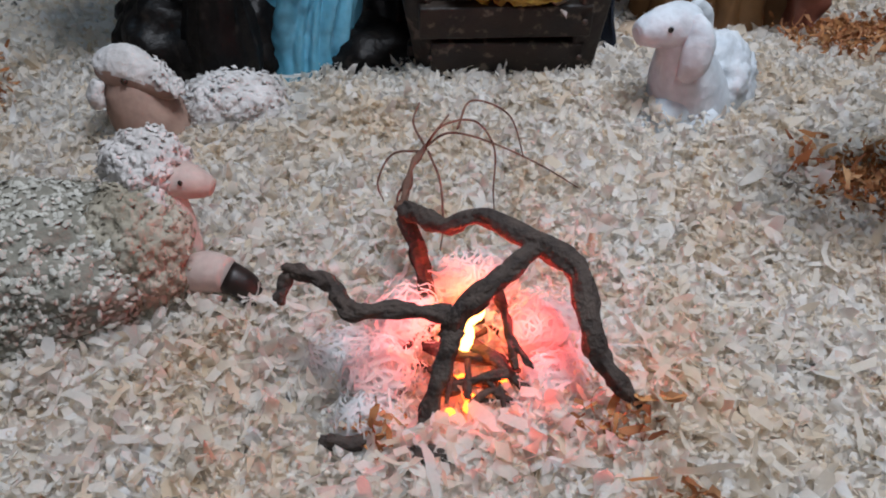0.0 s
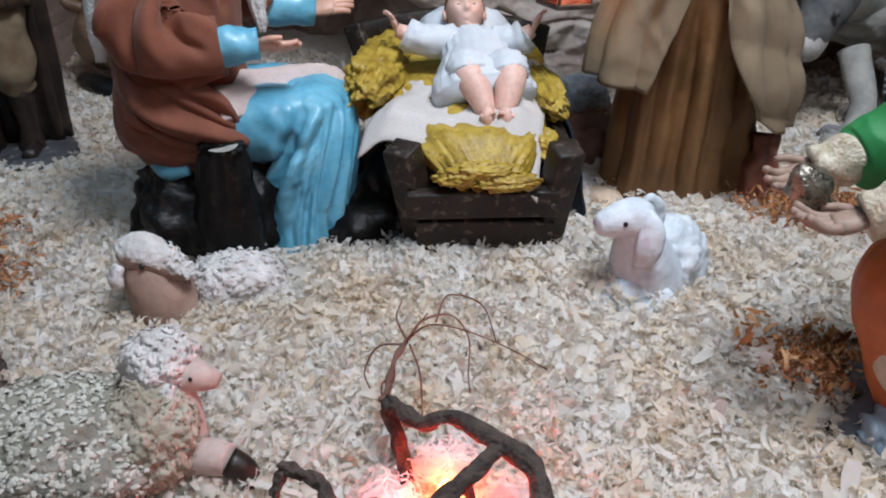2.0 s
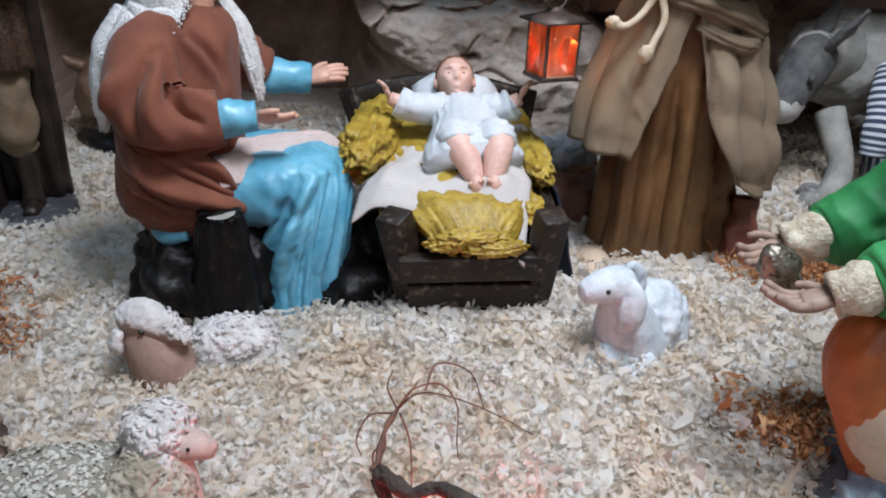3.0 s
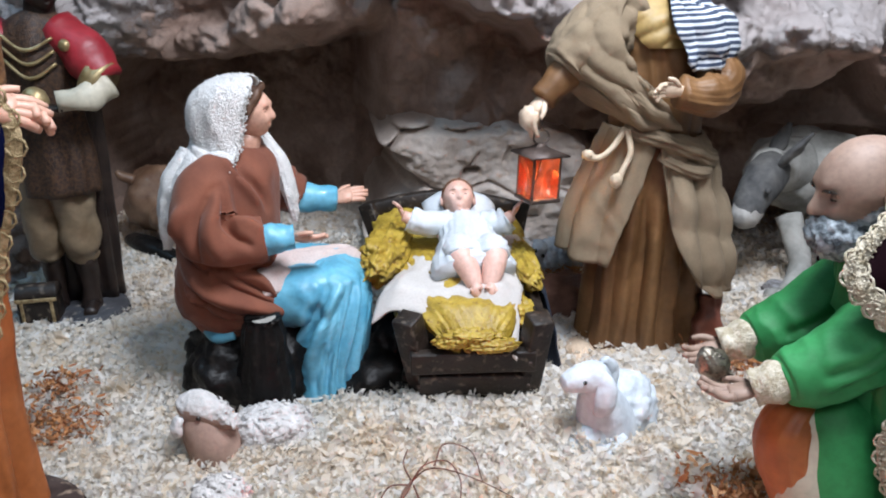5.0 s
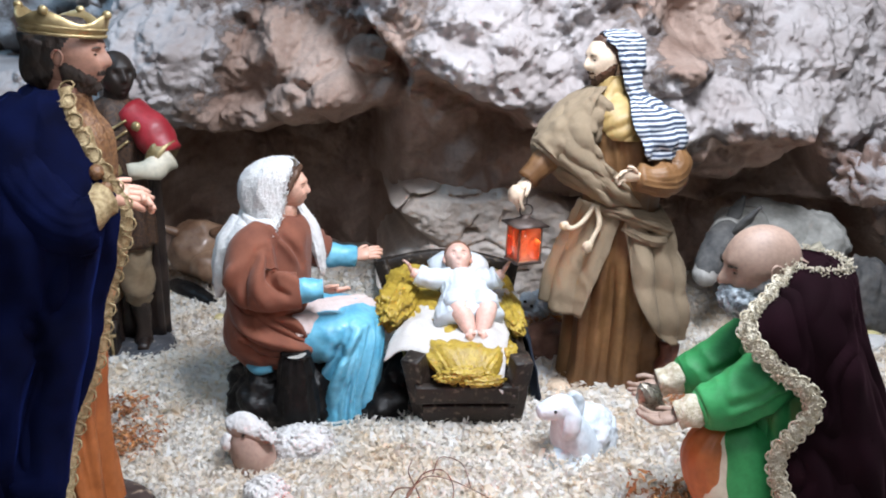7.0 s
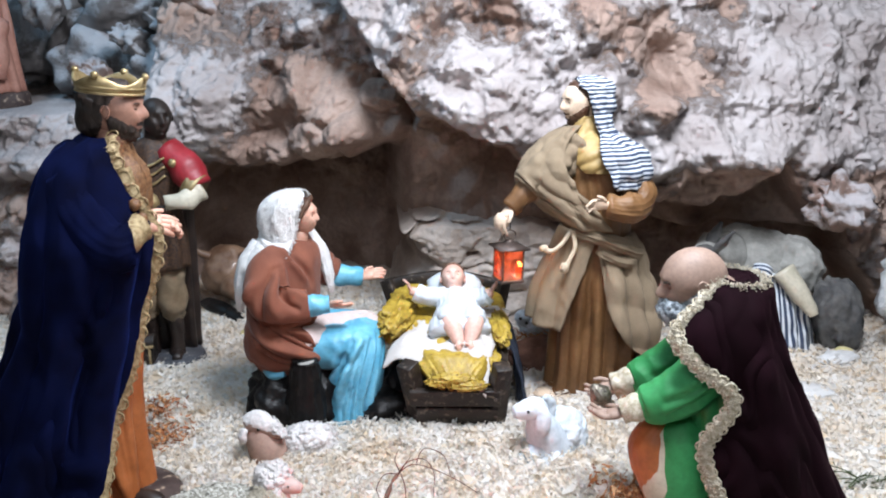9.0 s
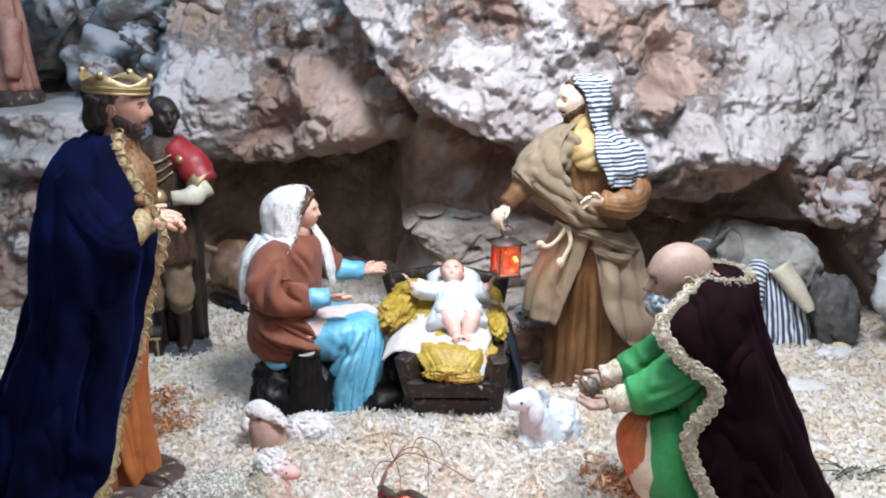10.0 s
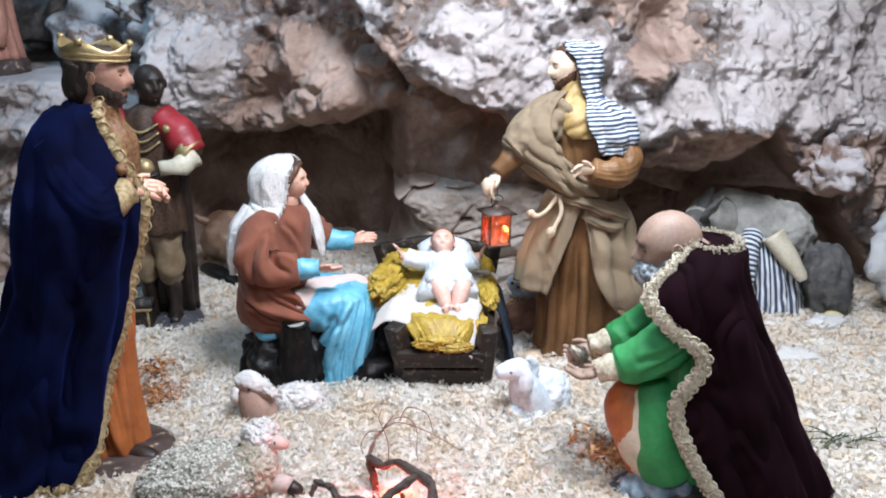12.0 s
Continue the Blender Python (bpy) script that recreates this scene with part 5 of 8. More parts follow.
    robe(bm, [(0.250, -0.254, 0.794, 0.056, 0.072, 0.001), (0.215, -0.254, 0.790, 0.068, 0.082, 0.002), (0.180, -0.250, 0.788, 0.078, 0.088, 0.003), (0.150, -0.246, 0.786, 0.086, 0.088, 0.004), (0.130, -0.246, 0.786, 0.084, 0.084, 0.004), (0.122, -0.246, 0.786, 0.078, 0.078, 0.003)],
         FE, 150, 12, 5, 3, ((130, 286), (130, 296), (132, 308), (136, 317), (140, 312), (142, 300)), 0.006)
    tube(bm, [(-0.252, 0.770, 0.316, 0.030), (-0.270, 0.745, 0.290, 0.040), (-0.270, 0.730, 0.256, 0.043), (-0.248, 0.722, 0.236, 0.038), (-0.216, 0.722, 0.236, 0.032), (-0.199, 0.726, 0.238, 0.0285)], FE, 110, 14)
    # sleeves, and both palms open
    tube(bm, [(-0.222, 0.724, 0.236, 0.0215), (-0.194, 0.730, 0.237, 0.0190), (-0.165, 0.736, 0.238, 0.0150)], SL, 36, 8, folds=0.0018, seed=7, pleats=0.001)
    hand(bm, Matrix.Translation((-0.168, 0.736, 0.238)) @ Vector((0.055, 0.012, -0.012)).to_track_quat("X", "Y").to_matrix().to_4x4() @ pose(0, 0, 0, 60), 0.048, SK, 0.25, 0.06)
    tube(bm, [(-0.235, 0.862, 0.296, 0.028), (-0.212, 0.884, 0.262, 0.032), (-0.188, 0.893, 0.246, 0.026)], FE, 40, 8, folds=0.002, pleats=0.002)
    tube(bm, [(-0.205, 0.892, 0.244, 0.0225), (-0.170, 0.903, 0.239, 0.0205), (-0.136, 0.912, 0.234, 0.0165)], SL, 36, 8, folds=0.0018, seed=5, pleats=0.001)
    hand(bm, Matrix.Translation((-0.138, 0.912, 0.234)) @ Vector((0.055, 0.012, 0.012)).to_track_quat("X", "Y").to_matrix().to_4x4() @ pose(0, 0, 0, -55), 0.054, SK, 0.2, 0.06)
    tube(bm, [(-0.284, 0.722, 0.116, 0.005), (-0.266, 0.711, 0.113, 0.009), (-0.244, 0.708, 0.117, 0.006)], BL, 18, 5)
    # neck, head, hair at the brow, hood
    tube(bm, [(-0.235, 0.808, 0.320, 0.018), (-0.228, 0.807, 0.355, 0.016)], SK, 14, 3)
    head(bm, pose(-0.2245, 0.805, 0.3835, 0, 3, -8), 0.0295, SK, HA, None, EY, line=0.34, long_face=1.22, ears=False, fine=0.45, nose=0.72)
    tube(bm, [(-0.205, 0.806, 0.4145, 0.004), (-0.208, 0.789, 0.407, 0.0055), (-0.216, 0.778, 0.392, 0.005), (-0.222, 0.775, 0.376, 0.003)], HA, 14, 6, folds=0.0012)
    hood = robe(bm, [(0.4275, -0.236, 0.808, 0.004, 0.004, 0.0), (0.4250, -0.238, 0.808, 0.022, 0.020, 0.0), (0.414, -0.243, 0.808, 0.041, 0.034, 0.001), (0.394, -0.249, 0.808, 0.052, 0.041, 0.001), (0.368, -0.252, 0.808, 0.053, 0.043, 0.001), (0.346, -0.252, 0.806, 0.050, 0.044, 0.002),
                     (0.332, -0.254, 0.802, 0.054, 0.054, 0.003), (0.314, -0.260, 0.796, 0.060, 0.064, 0.003), (0.297, -0.264, 0.790, 0.062, 0.068, 0.003)],
                TE, 120, 10, 7, 4, ((0, 360), (20, 340), (46, 314), (56, 304), (58, 302), (62, 298), (72, 292), (84, 284), (100, 268)), 0.006)
    tail = [(-0.300, 0.790, 0.335, 0.016), (-0.317, 0.774, 0.302, 0.023), (-0.326, 0.766, 0.268, 0.021), (-0.331, 0.762, 0.238, 0.015), (-0.334, 0.760, 0.214, 0.006)]
    tube(bm, tail, TE, 40, 10, 0.6, 0.001, pleats=0.002, pk=6)
    strip = [(-0.220, 0.846, 0.345, 0.008), (-0.200, 0.842, 0.312, 0.014), (-0.188, 0.836, 0.275, 0.014), (-0.183, 0.832, 0.246, 0.010), (-0.181, 0.830, 0.228, 0.004)]
    tube(bm, strip, TE, 34, 10, 0.6, 0.001, pleats=0.002, pk=8)
    folds = [([(-0.258, 0.730, 0.306), (-0.284, 0.712, 0.268), (-0.296, 0.722, 0.234)], 0.008, 0.010), ([(-0.258, 0.722, 0.300), (-0.270, 0.694, 0.262), (-0.272, 0.696, 0.226)], 0.006, -0.012),
             ([(-0.254, 0.722, 0.302), (-0.254, 0.688, 0.266), (-0.244, 0.686, 0.232)], 0.009, 0.011), ([(-0.250, 0.722, 0.304), (-0.232, 0.692, 0.268), (-0.212, 0.698, 0.242)], 0.006, -0.013),
             ([(-0.246, 0.726, 0.310), (-0.224, 0.704, 0.282), (-0.203, 0.708, 0.258)], 0.008, 0.010),
             ([(-0.306, 0.758, 0.235), (-0.275, 0.705, 0.210), (-0.235, 0.700, 0.207), (-0.200, 0.715, 0.214)], 0.008, -0.018),
             ([(-0.246, 0.748, 0.328), (-0.220, 0.742, 0.304), (-0.204, 0.748, 0.274)], 0.007, 0.008), ([(-0.232, 0.752, 0.328), (-0.208, 0.750, 0.300), (-0.197, 0.755, 0.268)], 0.006, -0.010),
             ([(-0.316, 0.765, 0.225), (-0.275, 0.702, 0.180), (-0.215, 0.700, 0.158), (-0.175, 0.710, 0.142)], 0.009, 0.011), ([(-0.318, 0.765, 0.200), (-0.280, 0.705, 0.160), (-0.225, 0.700, 0.140)], 0.0065, -0.013),
             ([(-0.255, 0.700, 0.200), (-0.215, 0.702, 0.180), (-0.176, 0.712, 0.160)], 0.0065, -0.013), ([(-0.240, 0.700, 0.205), (-0.205, 0.703, 0.196), (-0.172, 0.716, 0.178)], 0.008, 0.008),
             ([(-0.318, 0.760, 0.180), (-0.300, 0.730, 0.148), (-0.262, 0.704, 0.132)], 0.008, 0.008)]
    creases(bm, {FE}, [(p, w, 1.15 * h) for p, w, h in folds])
    rng = random.Random(8)
    lines = []
    for k in range(7):
        a0 = 200 + 20 * k + rng.uniform(-4, 4)
        rows = []
        for i in range(5):
            t = i / 4
            a = radians(a0 + 42 * (1 - t) ** 1.6 - 8 * math.sin(2.6 * t))
            rows.append((-0.132 + 0.055 * math.cos(a), 0.792 + 0.078 * math.sin(a), 0.168 - 0.160 * t + 0.008 * math.sin(a0)))
        w = rng.uniform(0.007, 0.011)
        lines.append((rows, w, rng.uniform(0.008, 0.012)))
        lines.append(([(x + 0.013, y - 0.002, z) for x, y, z in rows], 0.0055, -0.012))
    for x, z in ((-0.148, 0.146),):
        lines.append(([(x - 0.016, 0.730, z + 0.008), (x + 0.014, 0.716, z - 0.012), (x + 0.056, 0.730, z + 0.016)], 0.008, -0.006))
    creases(bm, {BL}, lines)
    drape(bm, {FE}, 0.0020, (0.45, -0.3, -0.85), 0.030, 0.12, 1.0)
    drape(bm, {BL}, 0.0010, (0.3, -0.2, -0.9), 0.014, 0.07, 6.0)
    creases(bm, {TE}, [([(-0.300, 0.790, 0.345), (-0.275, 0.760, 0.338), (-0.240, 0.752, 0.342)], 0.007, -0.007),
                       ([(-0.250, 0.770, 0.420), (-0.262, 0.766, 0.385), (-0.250, 0.764, 0.350)], 0.008, 0.003)])
    crumple(bm, {TE}, 0.0010, (70, 70, 60), 5.0)
    crumple(bm, {SH}, 0.0020, (50, 40, 60), 6.0)
    # looped pile of the towelling, thickest on its hems
    locks(bm, TE, 3000, 0.0014, TE, 3, 1.0)
    for line in ([r[-1] for r in hood][20:], [r[0] for r in hood][20:], hood[-1], [p[:3] for p in tail], [p[:3] for p in strip]):
        beads(bm, [p + Vector((rng.uniform(-0.003, 0.003), rng.uniform(-0.004, 0.002), rng.uniform(-0.004, 0.002))) for p, d in along(line, 0.0022) for q in range(2)], 0.0016, TE)
    mats = [M_SKIN, M_TERRY, M_FELT, M_BLUE, M_SHAWL, M_BLACKROCK, M_HAIR, M_EYE, M_GREYHIDE, M_BLUE]
    return tagged(part("seated_woman_figure", bm, mats), "seated robed woman figure in white hood, rust mantle and blue skirt", "statue")


seated_woman()

# ---- the standing man with the lantern ----


def lantern_man():
    bm = fresh()
    SK, RB, BU, MU, ST, RP, HA, EY, BA, LG = range(10)
    # long brown robe
    robe(bm, [(-0.005, 0.325, 0.925, 0.096, 0.072, 0.009), (0.06, 0.325, 0.922, 0.090, 0.068, 0.009), (0.14, 0.322, 0.915, 0.082, 0.064, 0.008), (0.24, 0.318, 0.905, 0.072, 0.058, 0.006),
              (0.33, 0.315, 0.900, 0.060, 0.052, 0.004), (0.42, 0.312, 0.900, 0.068, 0.052, 0.003), (0.48, 0.308, 0.903, 0.066, 0.050, 0.003), (0.510, 0.300, 0.908, 0.042, 0.036, 0.002),
              (0.528, 0.292, 0.910, 0.022, 0.022, 0.0)], RB, 190, 9, 7, 2)
    tube(bm, [(0.22, 0.905, -0.004, 0.02), (0.225, 0.865, 0.006, 0.022), (0.226, 0.835, 0.004, 0.012)], SK, 14, 4, 0.7)
    blob(bm, (0.325, 0.92, -0.008), (0.12, 0.10, 0.014), BA, (0, 0, 10), 0.2, 2, 3)
    tube(bm, [(0.404, 0.865, 0.005, 0.022), (0.410, 0.862, 0.05, 0.019), (0.414, 0.872, 0.095, 0.015)], LG, 24, 8, folds=0.006)
    # burlap apron: a flap at each hip, and a rolled sash at the waist
    robe(bm, [(0.345, 0.312, 0.898, 0.064, 0.056, 0.003), (0.28, 0.298, 0.895, 0.077, 0.066, 0.006), (0.22, 0.285, 0.892, 0.087, 0.070, 0.008), (0.165, 0.276, 0.890, 0.088, 0.074, 0.009)], BU, 120, 12, 9, 4,
         ((150, 268), (150, 262), (152, 256), (155, 250)), 0.003)
    robe(bm, [(0.335, 0.318, 0.898, 0.066, 0.058, 0.003), (0.28, 0.325, 0.893, 0.080, 0.068, 0.009), (0.21, 0.330, 0.888, 0.094, 0.078, 0.013), (0.155, 0.335, 0.886, 0.098, 0.082, 0.013), (0.115, 0.345, 0.886, 0.092, 0.078, 0.010)], BU, 150, 12, 13, 6,
         ((262, 420), (264, 420), (270, 418), (282, 414), (305, 400)), 0.003, True, 0.003, 0.07)
    tube(bm, [(0.262, 0.852, 0.345, 0.010), (0.305, 0.840, 0.337, 0.015), (0.350, 0.842, 0.322, 0.018), (0.378, 0.865, 0.308, 0.017), (0.374, 0.92, 0.315, 0.012)], BU, 36, 9, 0.7, 0.003, seed=3, pleats=0.003, pk=9)
    tube(bm, [(0.31, 0.842, 0.312, 0.008), (0.345, 0.834, 0.296, 0.015), (0.380, 0.845, 0.288, 0.009)], BU, 30, 9, 0.6, 0.003, seed=5, pleats=0.003, pk=9)
    # shawl over one shoulder, its folds swinging across the chest
    robe(bm, [(0.532, 0.285, 0.910, 0.026, 0.026, 0.001), (0.515, 0.272, 0.905, 0.050, 0.046, 0.003), (0.490, 0.260, 0.900, 0.070, 0.062, 0.004), (0.460, 0.250, 0.896, 0.082, 0.070, 0.005), (0.430, 0.250, 0.893, 0.084, 0.072, 0.006), (0.405, 0.262, 0.890, 0.078, 0.070, 0.005), (0.375, 0.285, 0.888, 0.066, 0.066, 0.004), (0.350, 0.305, 0.888, 0.054, 0.060, 0.003)],
         BU, 150, 11, 7, 7, ((120, 250), (110, 252), (105, 258), (110, 268), (125, 280), (160, 290), (200, 296), (240, 300)), 0.004, True, 0.0022, 0.040, 0.045)
    # arm that holds the lantern
    tube(bm, [(0.215, 0.876, 0.448, 0.028), (0.182, 0.864, 0.418, 0.022), (0.150, 0.850, 0.386, 0.0175)], RB, 40, 8, folds=0.0015, pleats=0.001)
    tube(bm, [(0.272, 0.888, 0.505, 0.026), (0.240, 0.878, 0.476, 0.038), (0.206, 0.869, 0.446, 0.038), (0.186, 0.864, 0.428, 0.034), (0.180, 0.862, 0.422, 0.029)], BU, 60, 10, folds=0.003, seed=2, pleats=0.002, pk=7)
    hand(bm, Matrix.Translation((0.152, 0.848, 0.390)) @ Vector((-0.6, -0.25, -0.75)).to_track_quat("X", "Z").to_matrix().to_4x4(), 0.054, SK, 1.0, 0.05)
    blob(bm, (0.135, 0.843, 0.364), (0.014, 0.015, 0.017), SK, sub=3, rough=0.15)
    # arm bent across the belt
    tube(bm, [(0.352, 0.895, 0.478, 0.030), (0.374, 0.868, 0.440, 0.028), (0.380, 0.838, 0.404, 0.027), (0.355, 0.812, 0.396, 0.024), (0.318, 0.804, 0.402, 0.019)], RB, 50, 10, folds=0.0025, seed=4, pleats=0.002)
    hand(bm, Matrix.Translation((0.318, 0.802, 0.404)) @ Vector((-1, -0.05, 0.12)).to_track_quat("X", "Z").to_matrix().to_4x4() @ pose(0, 0, 0, 75), 0.044, SK, 1.1, 0.0)
    # collar, neck and head
    robe(bm, [(0.549, 0.286, 0.909, 0.022, 0.022, 0.0), (0.535, 0.287, 0.908, 0.0245, 0.025, 0.0), (0.520, 0.289, 0.905, 0.028, 0.030, 0.001), (0.505, 0.292, 0.900, 0.038, 0.042, 0.001), (0.490, 0.297, 0.896, 0.046, 0.052, 0.001), (0.468, 0.302, 0.894, 0.049, 0.056, 0.001), (0.452, 0.304, 0.894, 0.048, 0.055, 0.0)],
         MU, 90, 9, 5, 4, ((150, 390), (160, 370), (185, 350), (200, 338), (212, 330), (226, 318), (245, 300)), 0.004, True, 0.0016, 0.022, 0.0)
    tube(bm, [(0.292, 0.910, 0.515, 0.021), (0.284, 0.912, 0.555, 0.019)], SK, 14, 3)
    head(bm, pose(0.277, 0.908, 0.576, 0, 8, 203), 0.0355, SK, HA, HA, EY, line=0.15, long_face=1.30, ears=False, fine=0.5, nose=0.85)
    # striped scarf: over the crown, down behind, and spread on the shoulder
    robe(bm, [(0.6190, 0.287, 0.908, 0.004, 0.004, 0.0), (0.6165, 0.289, 0.908, 0.022, 0.020, 0.001), (0.607, 0.293, 0.908, 0.036, 0.032, 0.001), (0.590, 0.296, 0.907, 0.041, 0.037, 0.001), (0.565, 0.299, 0.906, 0.038, 0.037, 0.002), (0.540, 0.303, 0.904, 0.030, 0.036, 0.003), (0.520, 0.310, 0.898, 0.030, 0.040, 0.004),
              (0.505, 0.322, 0.888, 0.044, 0.050, 0.006), (0.488, 0.332, 0.882, 0.060, 0.058, 0.007), (0.460, 0.340, 0.877, 0.062, 0.060, 0.007), (0.428, 0.344, 0.874, 0.056, 0.056, 0.006)],
         ST, 120, 9, 9, 4, ((-180, 180), (-160, 160), (-130, 130), (-104, 104), (-96, 96), (-94, 88), (-96, 80), (-108, 70), (-112, 66), (-108, 58), (-98, 45)), 0.004, True, 0.002, 0.03)
    # rope girdle with two knotted ends
    tube(bm, [(0.262, 0.842, 0.350, 0.0045), (0.245, 0.836, 0.325, 0.0042), (0.228, 0.834, 0.312, 0.0042), (0.215, 0.834, 0.314, 0.006)], RP, 8, 5)
    tube(bm, [(0.264, 0.840, 0.348, 0.0045), (0.268, 0.830, 0.32, 0.0042), (0.258, 0.824, 0.297, 0.0042), (0.252, 0.822, 0.282, 0.006)], RP, 8, 5)
    blob(bm, (0.213, 0.834, 0.316), (0.008, 0.006, 0.007), RP, sub=3, rough=0.2)
    blob(bm, (0.250, 0.821, 0.284), (0.008, 0.006, 0.010), RP, sub=3, rough=0.2)
    lines = []
    for x, sway, h in ((0.250, -0.010, 0.008), (0.285, -0.004, 0.011), (0.318, 0.002, 0.010), (0.352, 0.010, 0.008), (0.385, 0.016, 0.007)):
        row = [(x, 0.850, 0.24), (x + sway * 0.4, 0.848, 0.15), (x + sway, 0.846, 0.07), (x + sway * 1.4, 0.846, 0.0)]
        lines += [(row, 0.009, h), ([(a + 0.014, b, c) for a, b, c in row], 0.006, -h)]
    for z in (0.09, 0.06, 0.03):
        lines.append(([(0.350, 0.850, z + 0.02), (0.385, 0.862, z), (0.410, 0.890, z + 0.015)], 0.006, -0.005))
    creases(bm, {RB}, lines)
    drape(bm, {RB}, 0.0020, (0.1, 0, -1), 0.022, 0.14, 1.0)
    lines = []
    for k in range(6):
        x, z = 0.186 + 0.013 * k, 0.434 + 0.017 * k
        row = [(x, 0.872 - 0.003 * k, z), (x + 0.030, 0.842, z - 0.018), (x + 0.062, 0.828, z - 0.046), (x + 0.092, 0.826, z - 0.082)]
        lines += [(row, 0.0075, 0.008), ([(a - 0.004, b, c - 0.009) for a, b, c in row], 0.005, -0.010)]
    creases(bm, {BU}, lines)
    drape(bm, {BU}, 0.0026, (0.55, -0.1, -0.8), 0.034, 0.14, 4.0)
    crumple(bm, {BU}, 0.0010, (60, 60, 50), 4.0)
    drape(bm, {ST}, 0.0045, (0.35, 0, -0.9), 0.024, 0.07, 7.0)
    mats = [M_SKINPALE, M_BROWNROBE, M_BURLAP, M_MUSTARD, M_STRIPE, M_ROPE, M_HAIR, M_EYE, M_BASE, M_LEGWRAP]
    return tagged(part("lantern_man_figure", bm, mats), "standing bearded man figure in brown robe and striped headscarf", "statue")


lantern_man()


def lantern():
    thing = tagged(new("lantern"), "small iron lantern with red panes, lit, hanging from a fist", "lantern")
    thing.matrix_world = pose(0.148, 0.838, 0.254, 0, 2, 24)
    w, h = 0.020, 0.059

    def sub(name, bm, material, label=""):
        return part(name, bm, material, thing, label)
    bm = fresh()
    box(bm, (2 * w + 0.006, 2 * w + 0.006, 0.005), pose(0, 0, 0.002), 0, 0.001)
    sub("base", bm, M_IRON)
    for x in (-w, w):
        for y in (-w, w):
            bm = fresh()
            box(bm, (0.0028, 0.0028, h), pose(x, y, h / 2 + 0.004), 0, 0.0005)
            sub("corner_post", bm, M_IRON)
    for k in range(4):
        bm = fresh()
        box(bm, (2 * w - 0.004, 0.0012, h - 0.004), pose(0, 0, 0, 0, 0, 90 * k) @ pose(0, -w, h / 2 + 0.004), 0, 0)
        pane = sub("pane", bm, M_PANE, "red glass pane")
        pane.visible_shadow = False
    bm = fresh()
    rings = []
    for z, r in ((h + 0.003, w + 0.009), (h + 0.0055, w + 0.009), (h + 0.013, w * 0.45), (h + 0.016, w * 0.30), (h + 0.018, w * 0.26)):
        rings.append([(r * sx, r * sy, z) for sx, sy in ((-1, -1), (1, -1), (1, 1), (-1, 1))])
    loft(bm, rings, 0)
    sub("roof", bm, M_IRON)
    bm = fresh()
    ring = [(0.012 * math.cos(t), 0, h + 0.026 + 0.010 * math.sin(t), 0.0013) for t in [2 * math.pi * i / 14 for i in range(15)]]
    tube(bm, ring, 0, 6, 1, up=(0, 1, 0))
    tube(bm, [(0, 0, h + 0.036, 0.0012), (0, 0, h + 0.050, 0.0012)], 0, 6, 2, up=(1, 0, 0))
    sub("ring", bm, M_IRON)
    bm = fresh()
    blob(bm, (0.002, 0, 0.036), (0.0065, 0.0065, 0.010), 0, sub=3)
    sub("bulb", bm, M_BULB, "glowing orange bulb")


lantern()
lamp("lantern_light", "POINT", pose(0.150, 0.838, 0.303), 0.018, (1.0, 0.22, 0.05), 0.008)

# ---- the three crowned visitors ----


def plinth(bm, c, r, mi, h=0.02, seed=1.0):
    rings = []
    for z, k in ((-0.015, 1.0), (h * 0.5, 1.0), (h * 0.85, 0.97), (h, 0.90)):
        rings.append([(c[0] + r[0] * k * (1 + 0.05 * noise.noise((math.cos(t), math.sin(t), seed))) * math.cos(t), c[1] + r[1] * k * math.sin(t), z) for t in [2 * math.pi * j / 40 for j in range(40)]])
    loft(bm, rings, mi)


def crown_at(bm, m, s, mi):
    """A circlet with curled points."""
    rings = []
    for t in [2 * math.pi * j / 64 for j in range(65)]:
        crest = 0.34 + 0.26 * abs(math.cos(2 * t)) ** 2
        o, i = 1.0, 0.92
        rings.append([m @ (Vector((o * math.cos(t) * (1 + 0.12 * q), o * 0.86 * math.sin(t) * (1 + 0.12 * q), q * crest)) * s) for q in (0, 0.5, 1.0)] +
                     [m @ (Vector((i * math.cos(t) * (1 + 0.12 * q), i * 0.86 * math.sin(t) * (1 + 0.12 * q), q * crest)) * s) for q in (1.0, 0.5, 0)])
    loft(bm, rings, mi)
    for k in range(4):
        t = math.pi / 2 * k
        c = m @ (Vector((1.12 * math.cos(t), 0.97 * math.sin(t), 0.60)) * s)
        blob(bm, c, (0.12 * s, 0.12 * s, 0.12 * s), mi, sub=2)
    for z in (0.05, 0.22):
        ring = [(*(m @ (Vector((1.02 * math.cos(t) * (1 + 0.1 * z), 0.88 * math.sin(t) * (1 + 0.1 * z), z)) * s)), 0.045 * s) for t in [2 * math.pi * j / 40 for j in range(41)]]
        tube(bm, ring, mi, 6, 1)


